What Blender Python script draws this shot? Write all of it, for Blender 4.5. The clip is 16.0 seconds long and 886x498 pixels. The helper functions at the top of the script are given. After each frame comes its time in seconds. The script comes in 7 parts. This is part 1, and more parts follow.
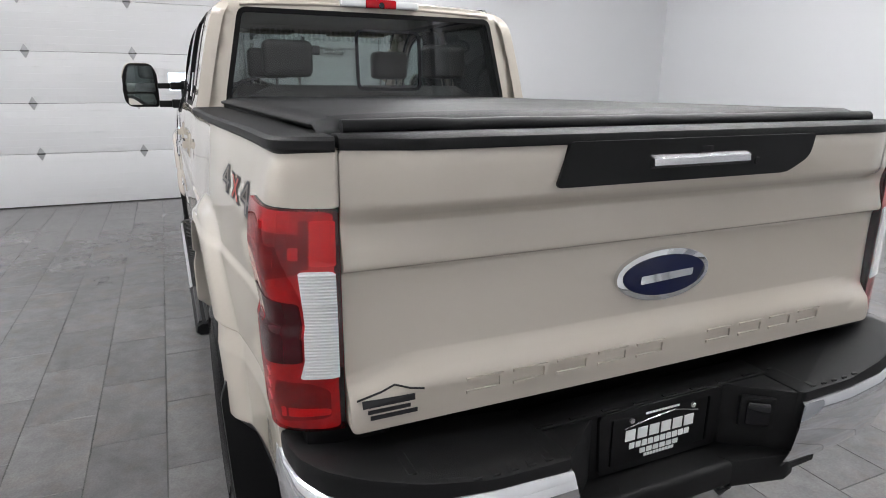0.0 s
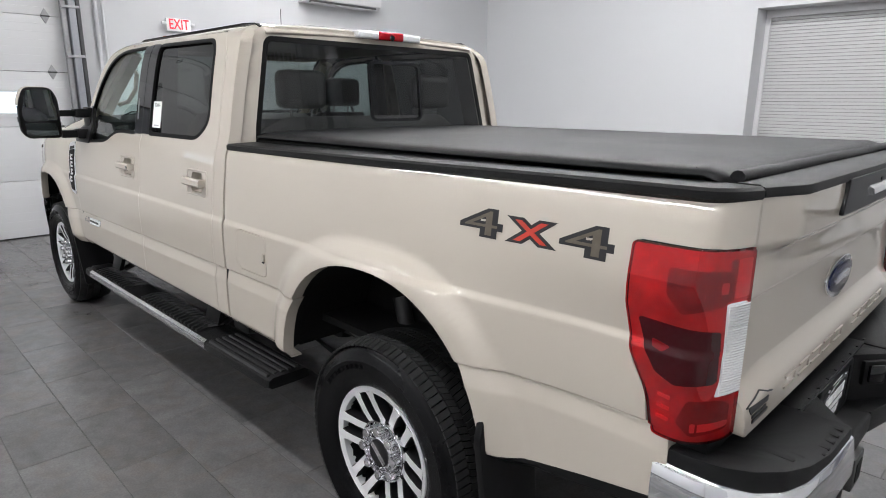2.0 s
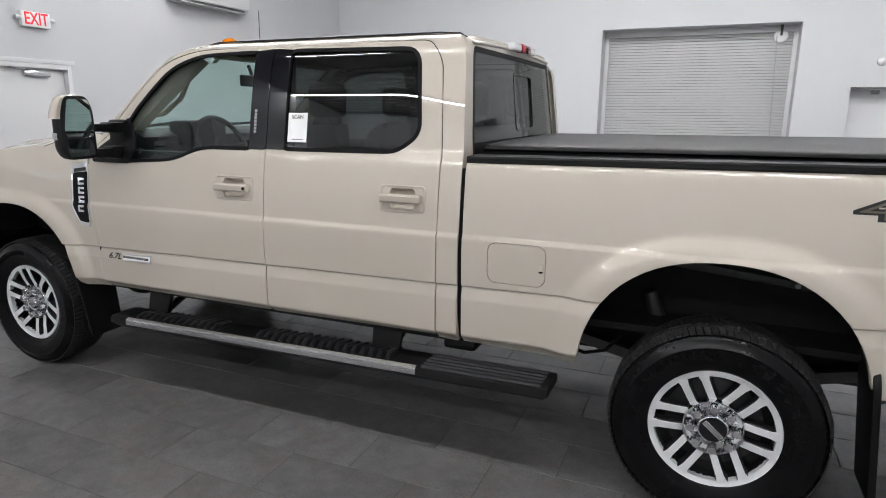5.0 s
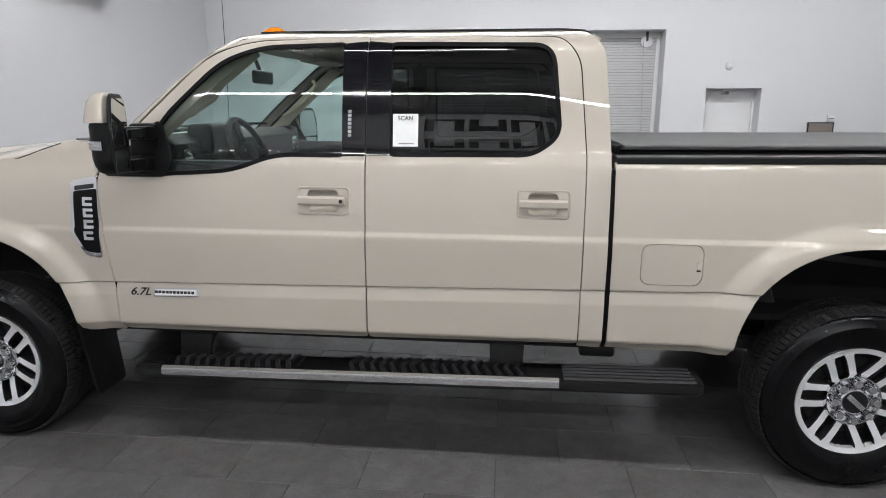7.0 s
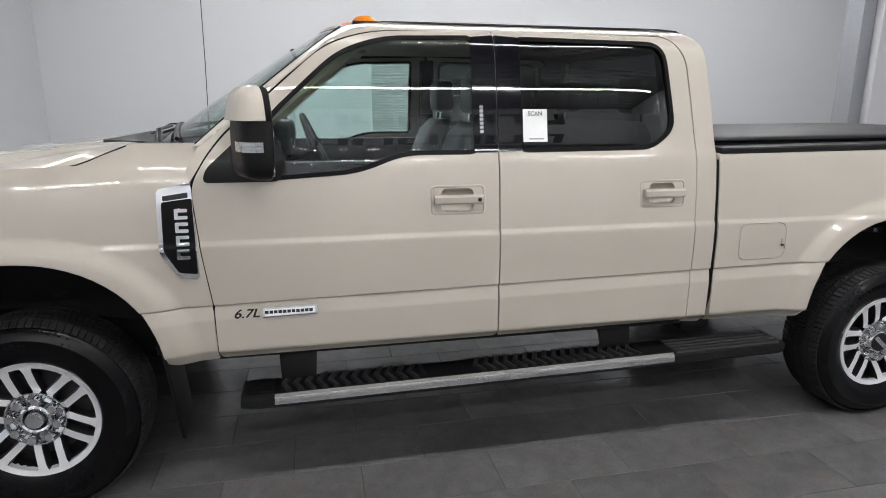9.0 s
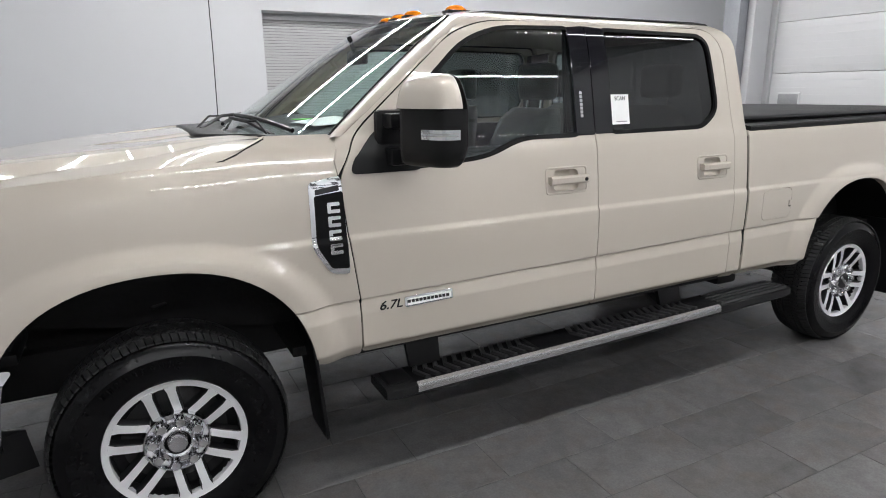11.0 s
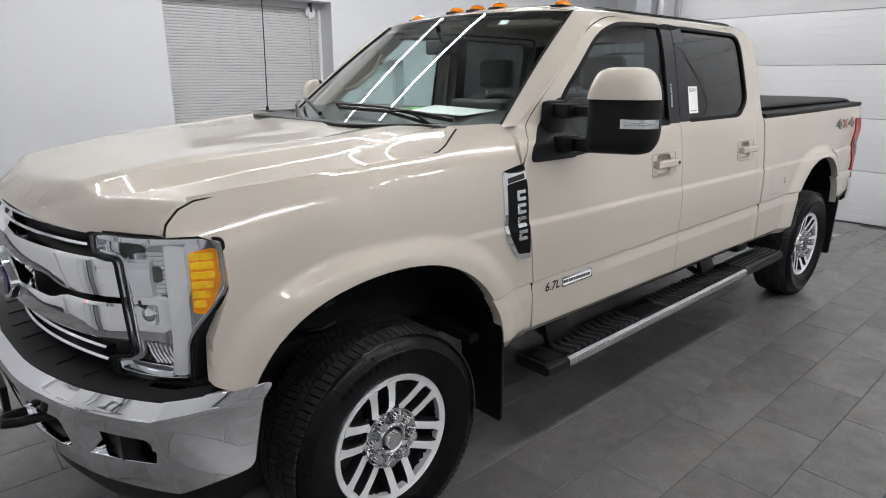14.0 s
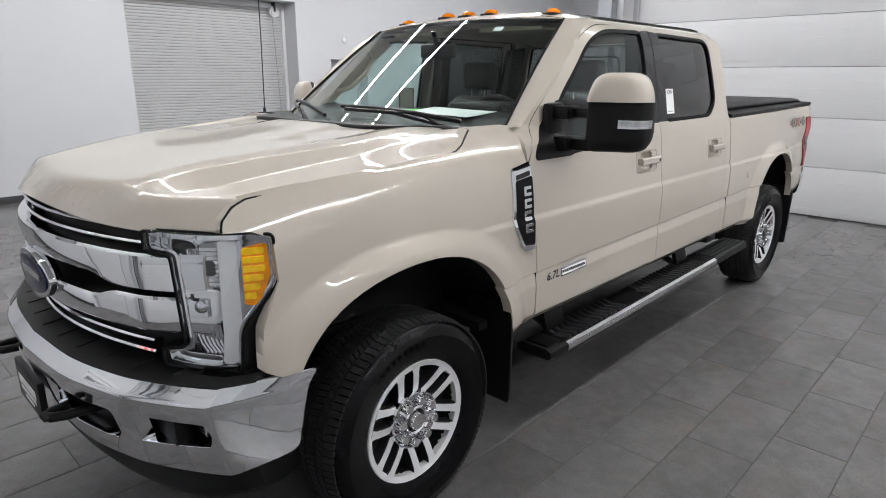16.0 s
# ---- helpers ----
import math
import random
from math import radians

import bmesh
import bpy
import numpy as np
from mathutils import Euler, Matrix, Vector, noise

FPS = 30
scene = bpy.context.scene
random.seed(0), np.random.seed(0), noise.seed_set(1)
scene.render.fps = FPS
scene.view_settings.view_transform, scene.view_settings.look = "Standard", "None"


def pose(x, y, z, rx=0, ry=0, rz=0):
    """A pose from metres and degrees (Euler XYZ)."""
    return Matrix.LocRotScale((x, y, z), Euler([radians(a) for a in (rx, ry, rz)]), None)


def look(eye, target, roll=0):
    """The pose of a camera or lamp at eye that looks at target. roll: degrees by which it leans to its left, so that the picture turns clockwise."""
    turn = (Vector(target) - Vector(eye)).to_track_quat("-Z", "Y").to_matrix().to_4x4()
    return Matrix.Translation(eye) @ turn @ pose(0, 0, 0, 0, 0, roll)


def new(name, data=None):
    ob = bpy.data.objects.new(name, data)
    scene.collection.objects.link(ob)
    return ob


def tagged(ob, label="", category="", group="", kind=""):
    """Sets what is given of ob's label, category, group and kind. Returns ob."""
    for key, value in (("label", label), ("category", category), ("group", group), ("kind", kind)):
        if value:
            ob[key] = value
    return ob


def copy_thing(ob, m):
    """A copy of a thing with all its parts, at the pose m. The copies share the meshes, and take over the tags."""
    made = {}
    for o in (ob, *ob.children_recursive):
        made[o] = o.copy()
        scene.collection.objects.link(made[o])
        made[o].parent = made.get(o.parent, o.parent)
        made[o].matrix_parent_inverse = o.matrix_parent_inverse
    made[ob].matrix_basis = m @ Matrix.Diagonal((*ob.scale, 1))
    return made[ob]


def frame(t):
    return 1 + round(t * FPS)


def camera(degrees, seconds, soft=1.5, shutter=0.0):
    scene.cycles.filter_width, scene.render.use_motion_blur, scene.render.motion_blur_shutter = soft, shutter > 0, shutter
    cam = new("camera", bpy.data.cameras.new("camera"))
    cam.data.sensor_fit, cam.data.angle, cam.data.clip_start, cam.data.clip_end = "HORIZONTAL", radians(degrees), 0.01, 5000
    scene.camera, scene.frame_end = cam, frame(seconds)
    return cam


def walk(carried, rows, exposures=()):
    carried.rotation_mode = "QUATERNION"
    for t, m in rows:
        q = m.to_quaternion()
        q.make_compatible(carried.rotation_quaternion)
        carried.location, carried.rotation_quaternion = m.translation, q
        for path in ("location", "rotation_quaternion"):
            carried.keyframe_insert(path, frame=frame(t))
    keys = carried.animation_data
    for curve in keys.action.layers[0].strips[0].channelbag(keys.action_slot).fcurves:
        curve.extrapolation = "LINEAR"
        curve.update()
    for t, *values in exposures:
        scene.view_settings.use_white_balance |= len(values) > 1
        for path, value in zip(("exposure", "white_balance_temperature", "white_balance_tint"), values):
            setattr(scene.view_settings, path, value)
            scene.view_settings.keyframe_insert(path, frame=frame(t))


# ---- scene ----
cam = camera(71.9, 16.0, 1.0)
PATH = [
    (0, (-2.191, 1.076, 1.568), (-0.429, 0.286, 1.048), 0.4),
    (0.5, (-2.062, 1.355, 1.59), (-0.389, 0.392, 1.065), 0.4),
    (1, (-1.937, 1.651, 1.609), (-0.38, 0.511, 1.084), 0.5),
    (1.5, (-1.794, 1.934, 1.635), (-0.339, 0.666, 1.111), 0.5),
    (2, (-1.547, 2.188, 1.649), (-0.167, 0.819, 1.175), 0.5),
    (2.5, (-1.306, 2.467, 1.633), (-0.024, 1.001, 1.178), 0.4),
    (3, (-1.068, 2.713, 1.644), (0.108, 1.158, 1.195), 0.4),
    (3.5, (-0.769, 2.915, 1.646), (0.295, 1.281, 1.198), 0.4),
    (4, (-0.495, 3.117, 1.645), (0.478, 1.428, 1.196), 0.4),
    (6.5, (1.173, 3.574, 1.65), (1.529, 1.656, 1.206), 0.1),
    (7, (1.517, 3.573, 1.648), (1.724, 1.634, 1.202), 0.1),
    (7.5, (1.891, 3.606, 1.648), (1.926, 1.654, 1.213), 0.0),
    (8, (2.199, 3.558, 1.613), (2.068, 1.61, 1.182), -0.1),
    (8.5, (2.564, 3.491, 1.62), (2.283, 1.561, 1.176), -0.1),
    (9, (2.929, 3.475, 1.65), (2.521, 1.573, 1.188), 0.1),
    (11.5, (4.319, 3.072, 1.652), (3.357, 1.395, 1.138), -0.4),
    (12, (4.529, 2.971, 1.668), (3.507, 1.336, 1.137), 0.1),
    (12.5, (4.767, 2.888, 1.683), (3.664, 1.308, 1.147), 0.1),
    (13, (4.909, 2.776, 1.67), (3.744, 1.243, 1.131), 0.2),
    (13.5, (5.053, 2.618, 1.665), (3.823, 1.136, 1.124), 0.1),
    (14, (5.219, 2.527, 1.673), (3.935, 1.092, 1.132), 0.1),
    (14.5, (5.385, 2.492, 1.693), (4.054, 1.101, 1.15), 0.2),
    (15, (5.46, 2.475, 1.695), (4.101, 1.112, 1.151), 0.1),
    (15.5, (5.495, 2.476, 1.686), (4.12, 1.129, 1.143), 0.2),
    (16, (5.496, 2.48, 1.693), (4.108, 1.146, 1.149), 0.2),
]
EXPOSURES = [(0, 0.32), (1.5, 0.3), (2.2, 0.15), (3, 0.03), (4, -0.04), (9, 0.0), (12, 0.02), (16, 0.02)]

walk(cam, [(t, look(eye, target, roll)) for t, eye, target, roll in PATH], EXPOSURES)

# world: a closed showroom, so only a faint grey outside
world = bpy.data.worlds.new("world")
scene.world = world
world.use_nodes = True
world.node_tree.nodes["Background"].inputs[0].default_value = (0.6, 0.62, 0.66, 1)
world.node_tree.nodes["Background"].inputs[1].default_value = 0.05
LED_POWER = 202.0
CEILING = 4.7
LED_ROWS = (-4.1, -2.5, 2.7, 6.9)


# ---------------------------------------------------------------- materials
def mat(name, base, rough=0.5, metal=0.0, coat=0.0, bump=0.0, scale=40.0, vary=0.0, big=3.0, spec=0.5, rvary=0.0, rand=0.0):
    m = bpy.data.materials.new(name)
    m.use_nodes = True
    nt = m.node_tree
    b = nt.nodes["Principled BSDF"]
    b.inputs["Base Color"].default_value = (*base, 1)
    b.inputs["Roughness"].default_value = rough
    b.inputs["Metallic"].default_value = metal
    b.inputs["Coat Weight"].default_value = coat
    b.inputs["Coat Roughness"].default_value = 0.012
    b.inputs["Specular IOR Level"].default_value = spec
    tc = nt.nodes.new("ShaderNodeTexCoord")
    if vary or rvary:
        n1 = nt.nodes.new("ShaderNodeTexNoise")
        n1.inputs["Scale"].default_value = big
        n1.inputs["Detail"].default_value = 6
        nt.links.new(tc.outputs["Object"], n1.inputs["Vector"])
        n2 = nt.nodes.new("ShaderNodeTexNoise")
        n2.inputs["Scale"].default_value = scale
        n2.inputs["Detail"].default_value = 4
        nt.links.new(tc.outputs["Object"], n2.inputs["Vector"])
        mx = nt.nodes.new("ShaderNodeMath")
        mx.operation = "ADD"
        nt.links.new(n1.outputs["Fac"], mx.inputs[0])
        nt.links.new(n2.outputs["Fac"], mx.inputs[1])
        fac = mx.outputs[0]
        if rand:
            oi = nt.nodes.new("ShaderNodeObjectInfo")
            ri = nt.nodes.new("ShaderNodeMath")
            ri.operation = "MULTIPLY_ADD"
            ri.inputs[1].default_value = rand
            nt.links.new(oi.outputs["Random"], ri.inputs[0])
            nt.links.new(fac, ri.inputs[2])
            fac = ri.outputs[0]
        if vary:
            mr = nt.nodes.new("ShaderNodeMapRange")
            mr.inputs["From Min"].default_value = 0.35
            mr.inputs["From Max"].default_value = 1.4 + rand
            mr.inputs["To Min"].default_value = 1 - vary
            mr.inputs["To Max"].default_value = 1 + vary
            nt.links.new(fac, mr.inputs["Value"])
            mu = nt.nodes.new("ShaderNodeVectorMath")
            mu.operation = "SCALE"
            mu.inputs[0].default_value = base
            nt.links.new(mr.outputs[0], mu.inputs["Scale"])
            nt.links.new(mu.outputs[0], b.inputs["Base Color"])
        if rvary:
            mr = nt.nodes.new("ShaderNodeMapRange")
            mr.inputs["From Min"].default_value = 0.35
            mr.inputs["From Max"].default_value = 1.4 + rand
            mr.inputs["To Min"].default_value = rough - rvary
            mr.inputs["To Max"].default_value = rough + rvary
            nt.links.new(fac, mr.inputs["Value"])
            nt.links.new(mr.outputs[0], b.inputs["Roughness"])
    if bump:
        n3 = nt.nodes.new("ShaderNodeTexNoise")
        n3.inputs["Scale"].default_value = scale
        n3.inputs["Detail"].default_value = 5
        nt.links.new(tc.outputs["Object"], n3.inputs["Vector"])
        bp = nt.nodes.new("ShaderNodeBump")
        bp.inputs["Strength"].default_value = bump
        bp.inputs["Distance"].default_value = 0.004
        nt.links.new(n3.outputs["Fac"], bp.inputs["Height"])
        nt.links.new(bp.outputs[0], b.inputs["Normal"])
    return m


def glass(name, tint, gloss=1.0):
    m = bpy.data.materials.new(name)
    m.use_nodes = True
    nt = m.node_tree
    nt.nodes.remove(nt.nodes["Principled BSDF"])
    out = nt.nodes["Material Output"]
    tr = nt.nodes.new("ShaderNodeBsdfTransparent")
    tr.inputs[0].default_value = (*tint, 1)
    gl = nt.nodes.new("ShaderNodeBsdfGlossy")
    gl.inputs["Roughness"].default_value = 0.0
    gl.inputs[0].default_value = (gloss, gloss, gloss, 1)
    lw = nt.nodes.new("ShaderNodeLayerWeight")
    lw.inputs["Blend"].default_value = 0.5
    pw = nt.nodes.new("ShaderNodeMath")
    pw.operation = "POWER"
    pw.inputs[1].default_value = 5.0
    nt.links.new(lw.outputs["Facing"], pw.inputs[0])
    fr = nt.nodes.new("ShaderNodeMath")
    fr.operation = "MULTIPLY_ADD"
    fr.inputs[1].default_value, fr.inputs[2].default_value = 0.92, 0.06
    nt.links.new(pw.outputs[0], fr.inputs[0])
    mx = nt.nodes.new("ShaderNodeMixShader")
    nt.links.new(fr.outputs[0], mx.inputs[0])
    nt.links.new(tr.outputs[0], mx.inputs[1])
    nt.links.new(gl.outputs[0], mx.inputs[2])
    nt.links.new(mx.outputs[0], out.inputs[0])
    return m


def glow(name, color, power):
    m = bpy.data.materials.new(name)
    m.use_nodes = True
    b = m.node_tree.nodes["Principled BSDF"]
    b.inputs["Base Color"].default_value = (*color, 1)
    b.inputs["Emission Color"].default_value = (*color, 1)
    b.inputs["Emission Strength"].default_value = power
    return m


def lens(name, color, rough=0.05, trans=0.6):
    # the strong tone variation paints darker cavities into the lens colour
    m = mat(name, color, rough, coat=0.6, spec=0.08, vary=0.42, big=16, scale=45)
    b = m.node_tree.nodes["Principled BSDF"]
    b.inputs["Transmission Weight"].default_value = trans
    b.inputs["IOR"].default_value = 1.45
    return m


PAINT = mat("champagne_paint", (0.502, 0.455, 0.391), 0.50, metal=0.08, coat=1.0, vary=0.02, big=1.2, scale=1400, spec=0.06)
PAINT.node_tree.nodes["Principled BSDF"].inputs["Coat IOR"].default_value = 1.66
CHROME = mat("chrome", (0.80, 0.81, 0.83), 0.025, metal=1.0, vary=0.02, rvary=0.012, big=6)
CHROME_SOFT = mat("worn_chrome", (0.78, 0.78, 0.80), 0.11, metal=1.0, vary=0.03, big=9)
SATIN = mat("satin_silver", (0.72, 0.72, 0.73), 0.24, metal=1.0, vary=0.03, big=12)
ALLOY = mat("machined_alloy", (0.86, 0.86, 0.87), 0.28, metal=0.45, vary=0.04, big=15, scale=160)
ALLOY_DARK = mat("alloy_pocket", (0.010, 0.010, 0.011), 0.30, spec=0.25, vary=0.2)
PLASTIC = mat("black_grained_plastic", (0.007, 0.007, 0.0075), 0.50, spec=0.20, bump=0.25, scale=420, vary=0.15)
PLASTIC_SATIN = mat("black_satin_plastic", (0.005, 0.005, 0.0055), 0.40, spec=0.20, vary=0.1)
GLOSS = mat("gloss_black_trim", (0.004, 0.004, 0.006), 0.04, spec=0.45)
RUBBER = mat("tyre_rubber", (0.0035, 0.0035, 0.0040), 0.20, spec=0.13, scale=60, vary=0.2, rvary=0.08, big=7)
TREAD_RUBBER = mat("dry_tread_rubber", (0.016, 0.016, 0.0165), 0.55, spec=0.3, bump=0.2, scale=260, vary=0.25, big=14)
TREAD = mat("ribbed_step_plastic", (0.020, 0.020, 0.021), 0.32, spec=0.5, vary=0.15, scale=200)
SEAL = mat("rubber_seal", (0.004, 0.004, 0.0045), 0.55, spec=0.12, vary=0.1)
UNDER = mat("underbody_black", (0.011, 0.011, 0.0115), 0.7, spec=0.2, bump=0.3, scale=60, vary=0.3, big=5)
STEEL = mat("frame_steel", (0.045, 0.045, 0.046), 0.45, metal=0.4, vary=0.3, big=8)
VINYL = mat("black_vinyl_cover", (0.009, 0.009, 0.010), 0.42, spec=0.14, bump=0.22, scale=500, vary=0.15, rvary=0.06, big=2.5)
DASH = mat("dash_vinyl", (0.014, 0.014, 0.015), 0.55, spec=0.25, bump=0.2, scale=300, vary=0.1)
LEATHER = mat("grey_leather", (0.030, 0.029, 0.028), 0.45, bump=0.25, scale=150, vary=0.12)
LINER = mat("beige_headliner", (0.42, 0.37, 0.28), 0.8, bump=0.2, scale=400, vary=0.06)
PAPER = mat("white_paper", (0.85, 0.85, 0.84), 0.6, vary=0.03)
INK = mat("black_ink", (0.01, 0.01, 0.012), 0.5)
BLUE = mat("badge_blue", (0.006, 0.010, 0.045), 0.15, spec=0.3)
RED = lens("red_lens", (0.34, 0.002, 0.006), 0.10, 0.0)
RED.node_tree.nodes["Principled BSDF"].inputs["Coat Weight"].default_value = 0.8
RED.node_tree.nodes["Principled BSDF"].inputs["Coat IOR"].default_value = 1.55
RED_MID = lens("deep_red_lens", (0.13, 0.001, 0.003), 0.10, 0.0)
RED_SHELL = glass("red_shell", (0.80, 0.003, 0.010))
# dark grey for the shaded lamp cavities; the bowl's mottling paints lit and dark facets
LAMP_SHADE = mat("lamp_shade", (0.16, 0.16, 0.16), 0.25, spec=0.5, bump=0.4, scale=25, vary=0.5, big=18)
LAMP_BOWL = mat("lamp_bowl", (0.70, 0.70, 0.71), 0.22, metal=0.6, bump=0.5, scale=22, vary=0.45, big=13)
RED_DARK = mat("smoked_red_lens", (0.035, 0.001, 0.003), 0.08, coat=0.6, spec=0.1)
CLEAR = glass("clear_lens", (0.93, 0.94, 0.95), 1.0)
FROST = mat("ribbed_clear_lens", (0.82, 0.83, 0.84), 0.18, metal=0.25, coat=0.8)
MARKER = lens("orange_marker_lens", (0.62, 0.17, 0.006), 0.10, 0.0)
AMBER_DEEP = lens("deep_amber_lens", (0.90, 0.30, 0.004), 0.10, 0.0)
AMBER = lens("amber_lens", (1.0, 0.62, 0.010), 0.10, 0.0)
REFLECTOR = mat("lamp_reflector", (0.58, 0.59, 0.61), 0.07, metal=0.95, bump=0.25, scale=26, vary=0.3, big=30)
GLASS_FRONT = glass("light_green_glass", (0.70, 0.84, 0.81))
GLASS_REAR = glass("privacy_glass", (0.07, 0.075, 0.075))
GLASS_BACK = glass("dark_rear_glass", (0.24, 0.26, 0.26), 0.8)
GLASS_SHIELD = glass("windscreen_glass", (0.80, 0.91, 0.88))
MIRROR = mat("mirror_glass", (0.75, 0.77, 0.78), 0.01, metal=1.0)
DECAL_GREY = mat("decal_grey", (0.13, 0.11, 0.085), 0.3, metal=0.5, vary=0.25, big=9)
DECAL_RED = mat("decal_red", (0.42, 0.035, 0.02), 0.35, vary=0.1)
WALL = mat("white_wall_paint", (0.53, 0.535, 0.55), 0.55, bump=0.06, scale=60, vary=0.012, big=0.7)
TRACK = mat("grey_door_track", (0.30, 0.31, 0.33), 0.45, metal=0.4, vary=0.1)
DOORPAINT = mat("white_door_paint", (0.62, 0.62, 0.63), 0.4, bump=0.08, scale=120, vary=0.015, big=1.5)
ROLLER = mat("white_roller_slat", (0.45, 0.45, 0.45), 0.4, vary=0.03, big=2, rand=0.1)
HINGE = mat("zinc_hinge", (0.33, 0.33, 0.34), 0.45, metal=0.5, vary=0.15)
CEIL = mat("ribbed_ceiling_metal", (0.42, 0.42, 0.43), 0.45, vary=0.03, big=0.8)
BASE = mat("dark_baseboard", (0.035, 0.035, 0.037), 0.5, vary=0.1)


def stone_tile():
    """Slate-look porcelain: a shade of its own for each tile, dark clouds, brown blooms, fine grain and scuffs."""
    m = bpy.data.materials.new("grey_porcelain_tile")
    m.use_nodes = True
    nt = m.node_tree
    b = nt.nodes["Principled BSDF"]
    geo = nt.nodes.new("ShaderNodeNewGeometry")
    oi = nt.nodes.new("ShaderNodeObjectInfo")

    def math_node(op, a, c, d=None):
        n = nt.nodes.new("ShaderNodeMath")
        n.operation = op
        for k, v in enumerate((a, c, d)):
            if v is None:
                continue
            if isinstance(v, (int, float)):
                n.inputs[k].default_value = v
            else:
                nt.links.new(v, n.inputs[k])
        return n.outputs[0]

    own = math_node("ADD", oi.outputs["Random"], geo.outputs["Random Per Island"])
    shift = nt.nodes.new("ShaderNodeCombineXYZ")
    nt.links.new(math_node("MULTIPLY", own, 41.0), shift.inputs[2])
    place = nt.nodes.new("ShaderNodeVectorMath")
    nt.links.new(geo.outputs["Position"], place.inputs[0])
    nt.links.new(shift.outputs[0], place.inputs[1])

    def cloud(scale, detail, rough=0.55, warp=0.0):
        n = nt.nodes.new("ShaderNodeTexNoise")
        n.inputs["Scale"].default_value = scale
        n.inputs["Detail"].default_value = detail
        n.inputs["Roughness"].default_value = rough
        n.inputs["Distortion"].default_value = warp
        nt.links.new(place.outputs[0], n.inputs["Vector"])
        return n.outputs["Fac"]

    def span(v, a, c, lo, hi):
        n = nt.nodes.new("ShaderNodeMapRange")
        n.inputs["From Min"].default_value, n.inputs["From Max"].default_value = a, c
        n.inputs["To Min"].default_value, n.inputs["To Max"].default_value = lo, hi
        nt.links.new(v, n.inputs["Value"])
        return n.outputs[0]

    big, mid, fine = cloud(2.6, 5, 0.6, 0.8), cloud(13.0, 6, 0.65, 0.4), cloud(110.0, 3)
    shade = math_node("MULTIPLY", span(big, 0.25, 0.75, 0.80, 1.20), span(mid, 0.25, 0.75, 0.86, 1.14))
    shade = math_node("MULTIPLY", shade, span(fine, 0.30, 0.70, 0.90, 1.10))
    shade = math_node("MULTIPLY", shade, span(math_node("FRACT", math_node("MULTIPLY", own, 7.3), 0), 0, 1, 0.90, 1.10))
    mix = nt.nodes.new("ShaderNodeMix")
    mix.data_type = "RGBA"
    nt.links.new(span(cloud(4.3, 6, 0.6, 1.0), 0.46, 0.72, 0.0, 0.8), mix.inputs[0])
    mix.inputs[6].default_value = (0.122, 0.119, 0.121, 1)
    mix.inputs[7].default_value = (0.126, 0.111, 0.103, 1)
    sc = nt.nodes.new("ShaderNodeVectorMath")
    sc.operation = "SCALE"
    nt.links.new(mix.outputs[2], sc.inputs[0])
    nt.links.new(shade, sc.inputs["Scale"])
    nt.links.new(sc.outputs[0], b.inputs["Base Color"])
    nt.links.new(span(math_node("ADD", big, mid), 0.7, 1.3, 0.20, 0.27), b.inputs["Roughness"])
    bp = nt.nodes.new("ShaderNodeBump")
    bp.inputs["Strength"].default_value = 0.04
    bp.inputs["Distance"].default_value = 0.002
    nt.links.new(mid, bp.inputs["Height"])
    nt.links.new(bp.outputs[0], b.inputs["Normal"])
    return m


TILE = stone_tile()
GROUT = mat("grey_grout", (0.045, 0.044, 0.043), 0.85, bump=0.3, scale=200, vary=0.2)
LED = glow("led_tube", (0.985, 0.99, 1.0), LED_POWER)
EXITRED = glow("exit_red", (0.80, 0.03, 0.05), 0.35)
EXITWHITE = mat("exit_white", (0.85, 0.84, 0.84), 0.4, vary=0.02)
DAYLIGHT = glow("daylit_window", (0.80, 0.90, 1.0), 1.1)


# ---------------------------------------------------------------- mesh helpers
def part(name, bm, material, parent=None, label="", angle=38, smooth=True):
    """One mesh object out of a bmesh, under a thing or a part."""
    me = bpy.data.meshes.new(name)
    bm.normal_update()
    lay = bm.verts.layers.float_vector.get("true_normal")
    normals = None
    if lay:
        # shade by the true surface, and by the mesh where an edge has been rolled in
        normals = [v[lay].normalized() if v[lay].length > 0.5 and v[lay].dot(v.normal) > 0.35 else v.normal.copy() for v in bm.verts]
        bm.verts.layers.float_vector.remove(lay)
    bm.to_mesh(me)
    bm.free()
    for f in me.polygons:
        f.use_smooth = smooth
    if smooth:
        me.set_sharp_from_angle(angle=radians(angle))
    if normals and smooth:
        me.normals_split_custom_set_from_vertices(normals)
    me.materials.append(material)
    ob = new(name, me)
    if parent:
        ob.parent = parent
    return tagged(ob, label)


def thing(name, label, category, group="", kind="", at=(0, 0, 0)):
    ob = new(name)
    ob.empty_display_size = 0.1
    ob.matrix_basis = Matrix.Translation(at)
    return tagged(ob, label, category, group, kind)


def flip(bm, s):
    """Mirrors a bmesh to the other side of the vehicle when s is -1."""
    if s < 0:
        bmesh.ops.scale(bm, vec=(1, -1, 1), verts=bm.verts)
        lay = bm.verts.layers.float_vector.get("true_normal")
        if lay:
            for v in bm.verts:
                v[lay] = Vector((v[lay].x, -v[lay].y, v[lay].z))
        bmesh.ops.reverse_faces(bm, faces=bm.faces)
    return bm


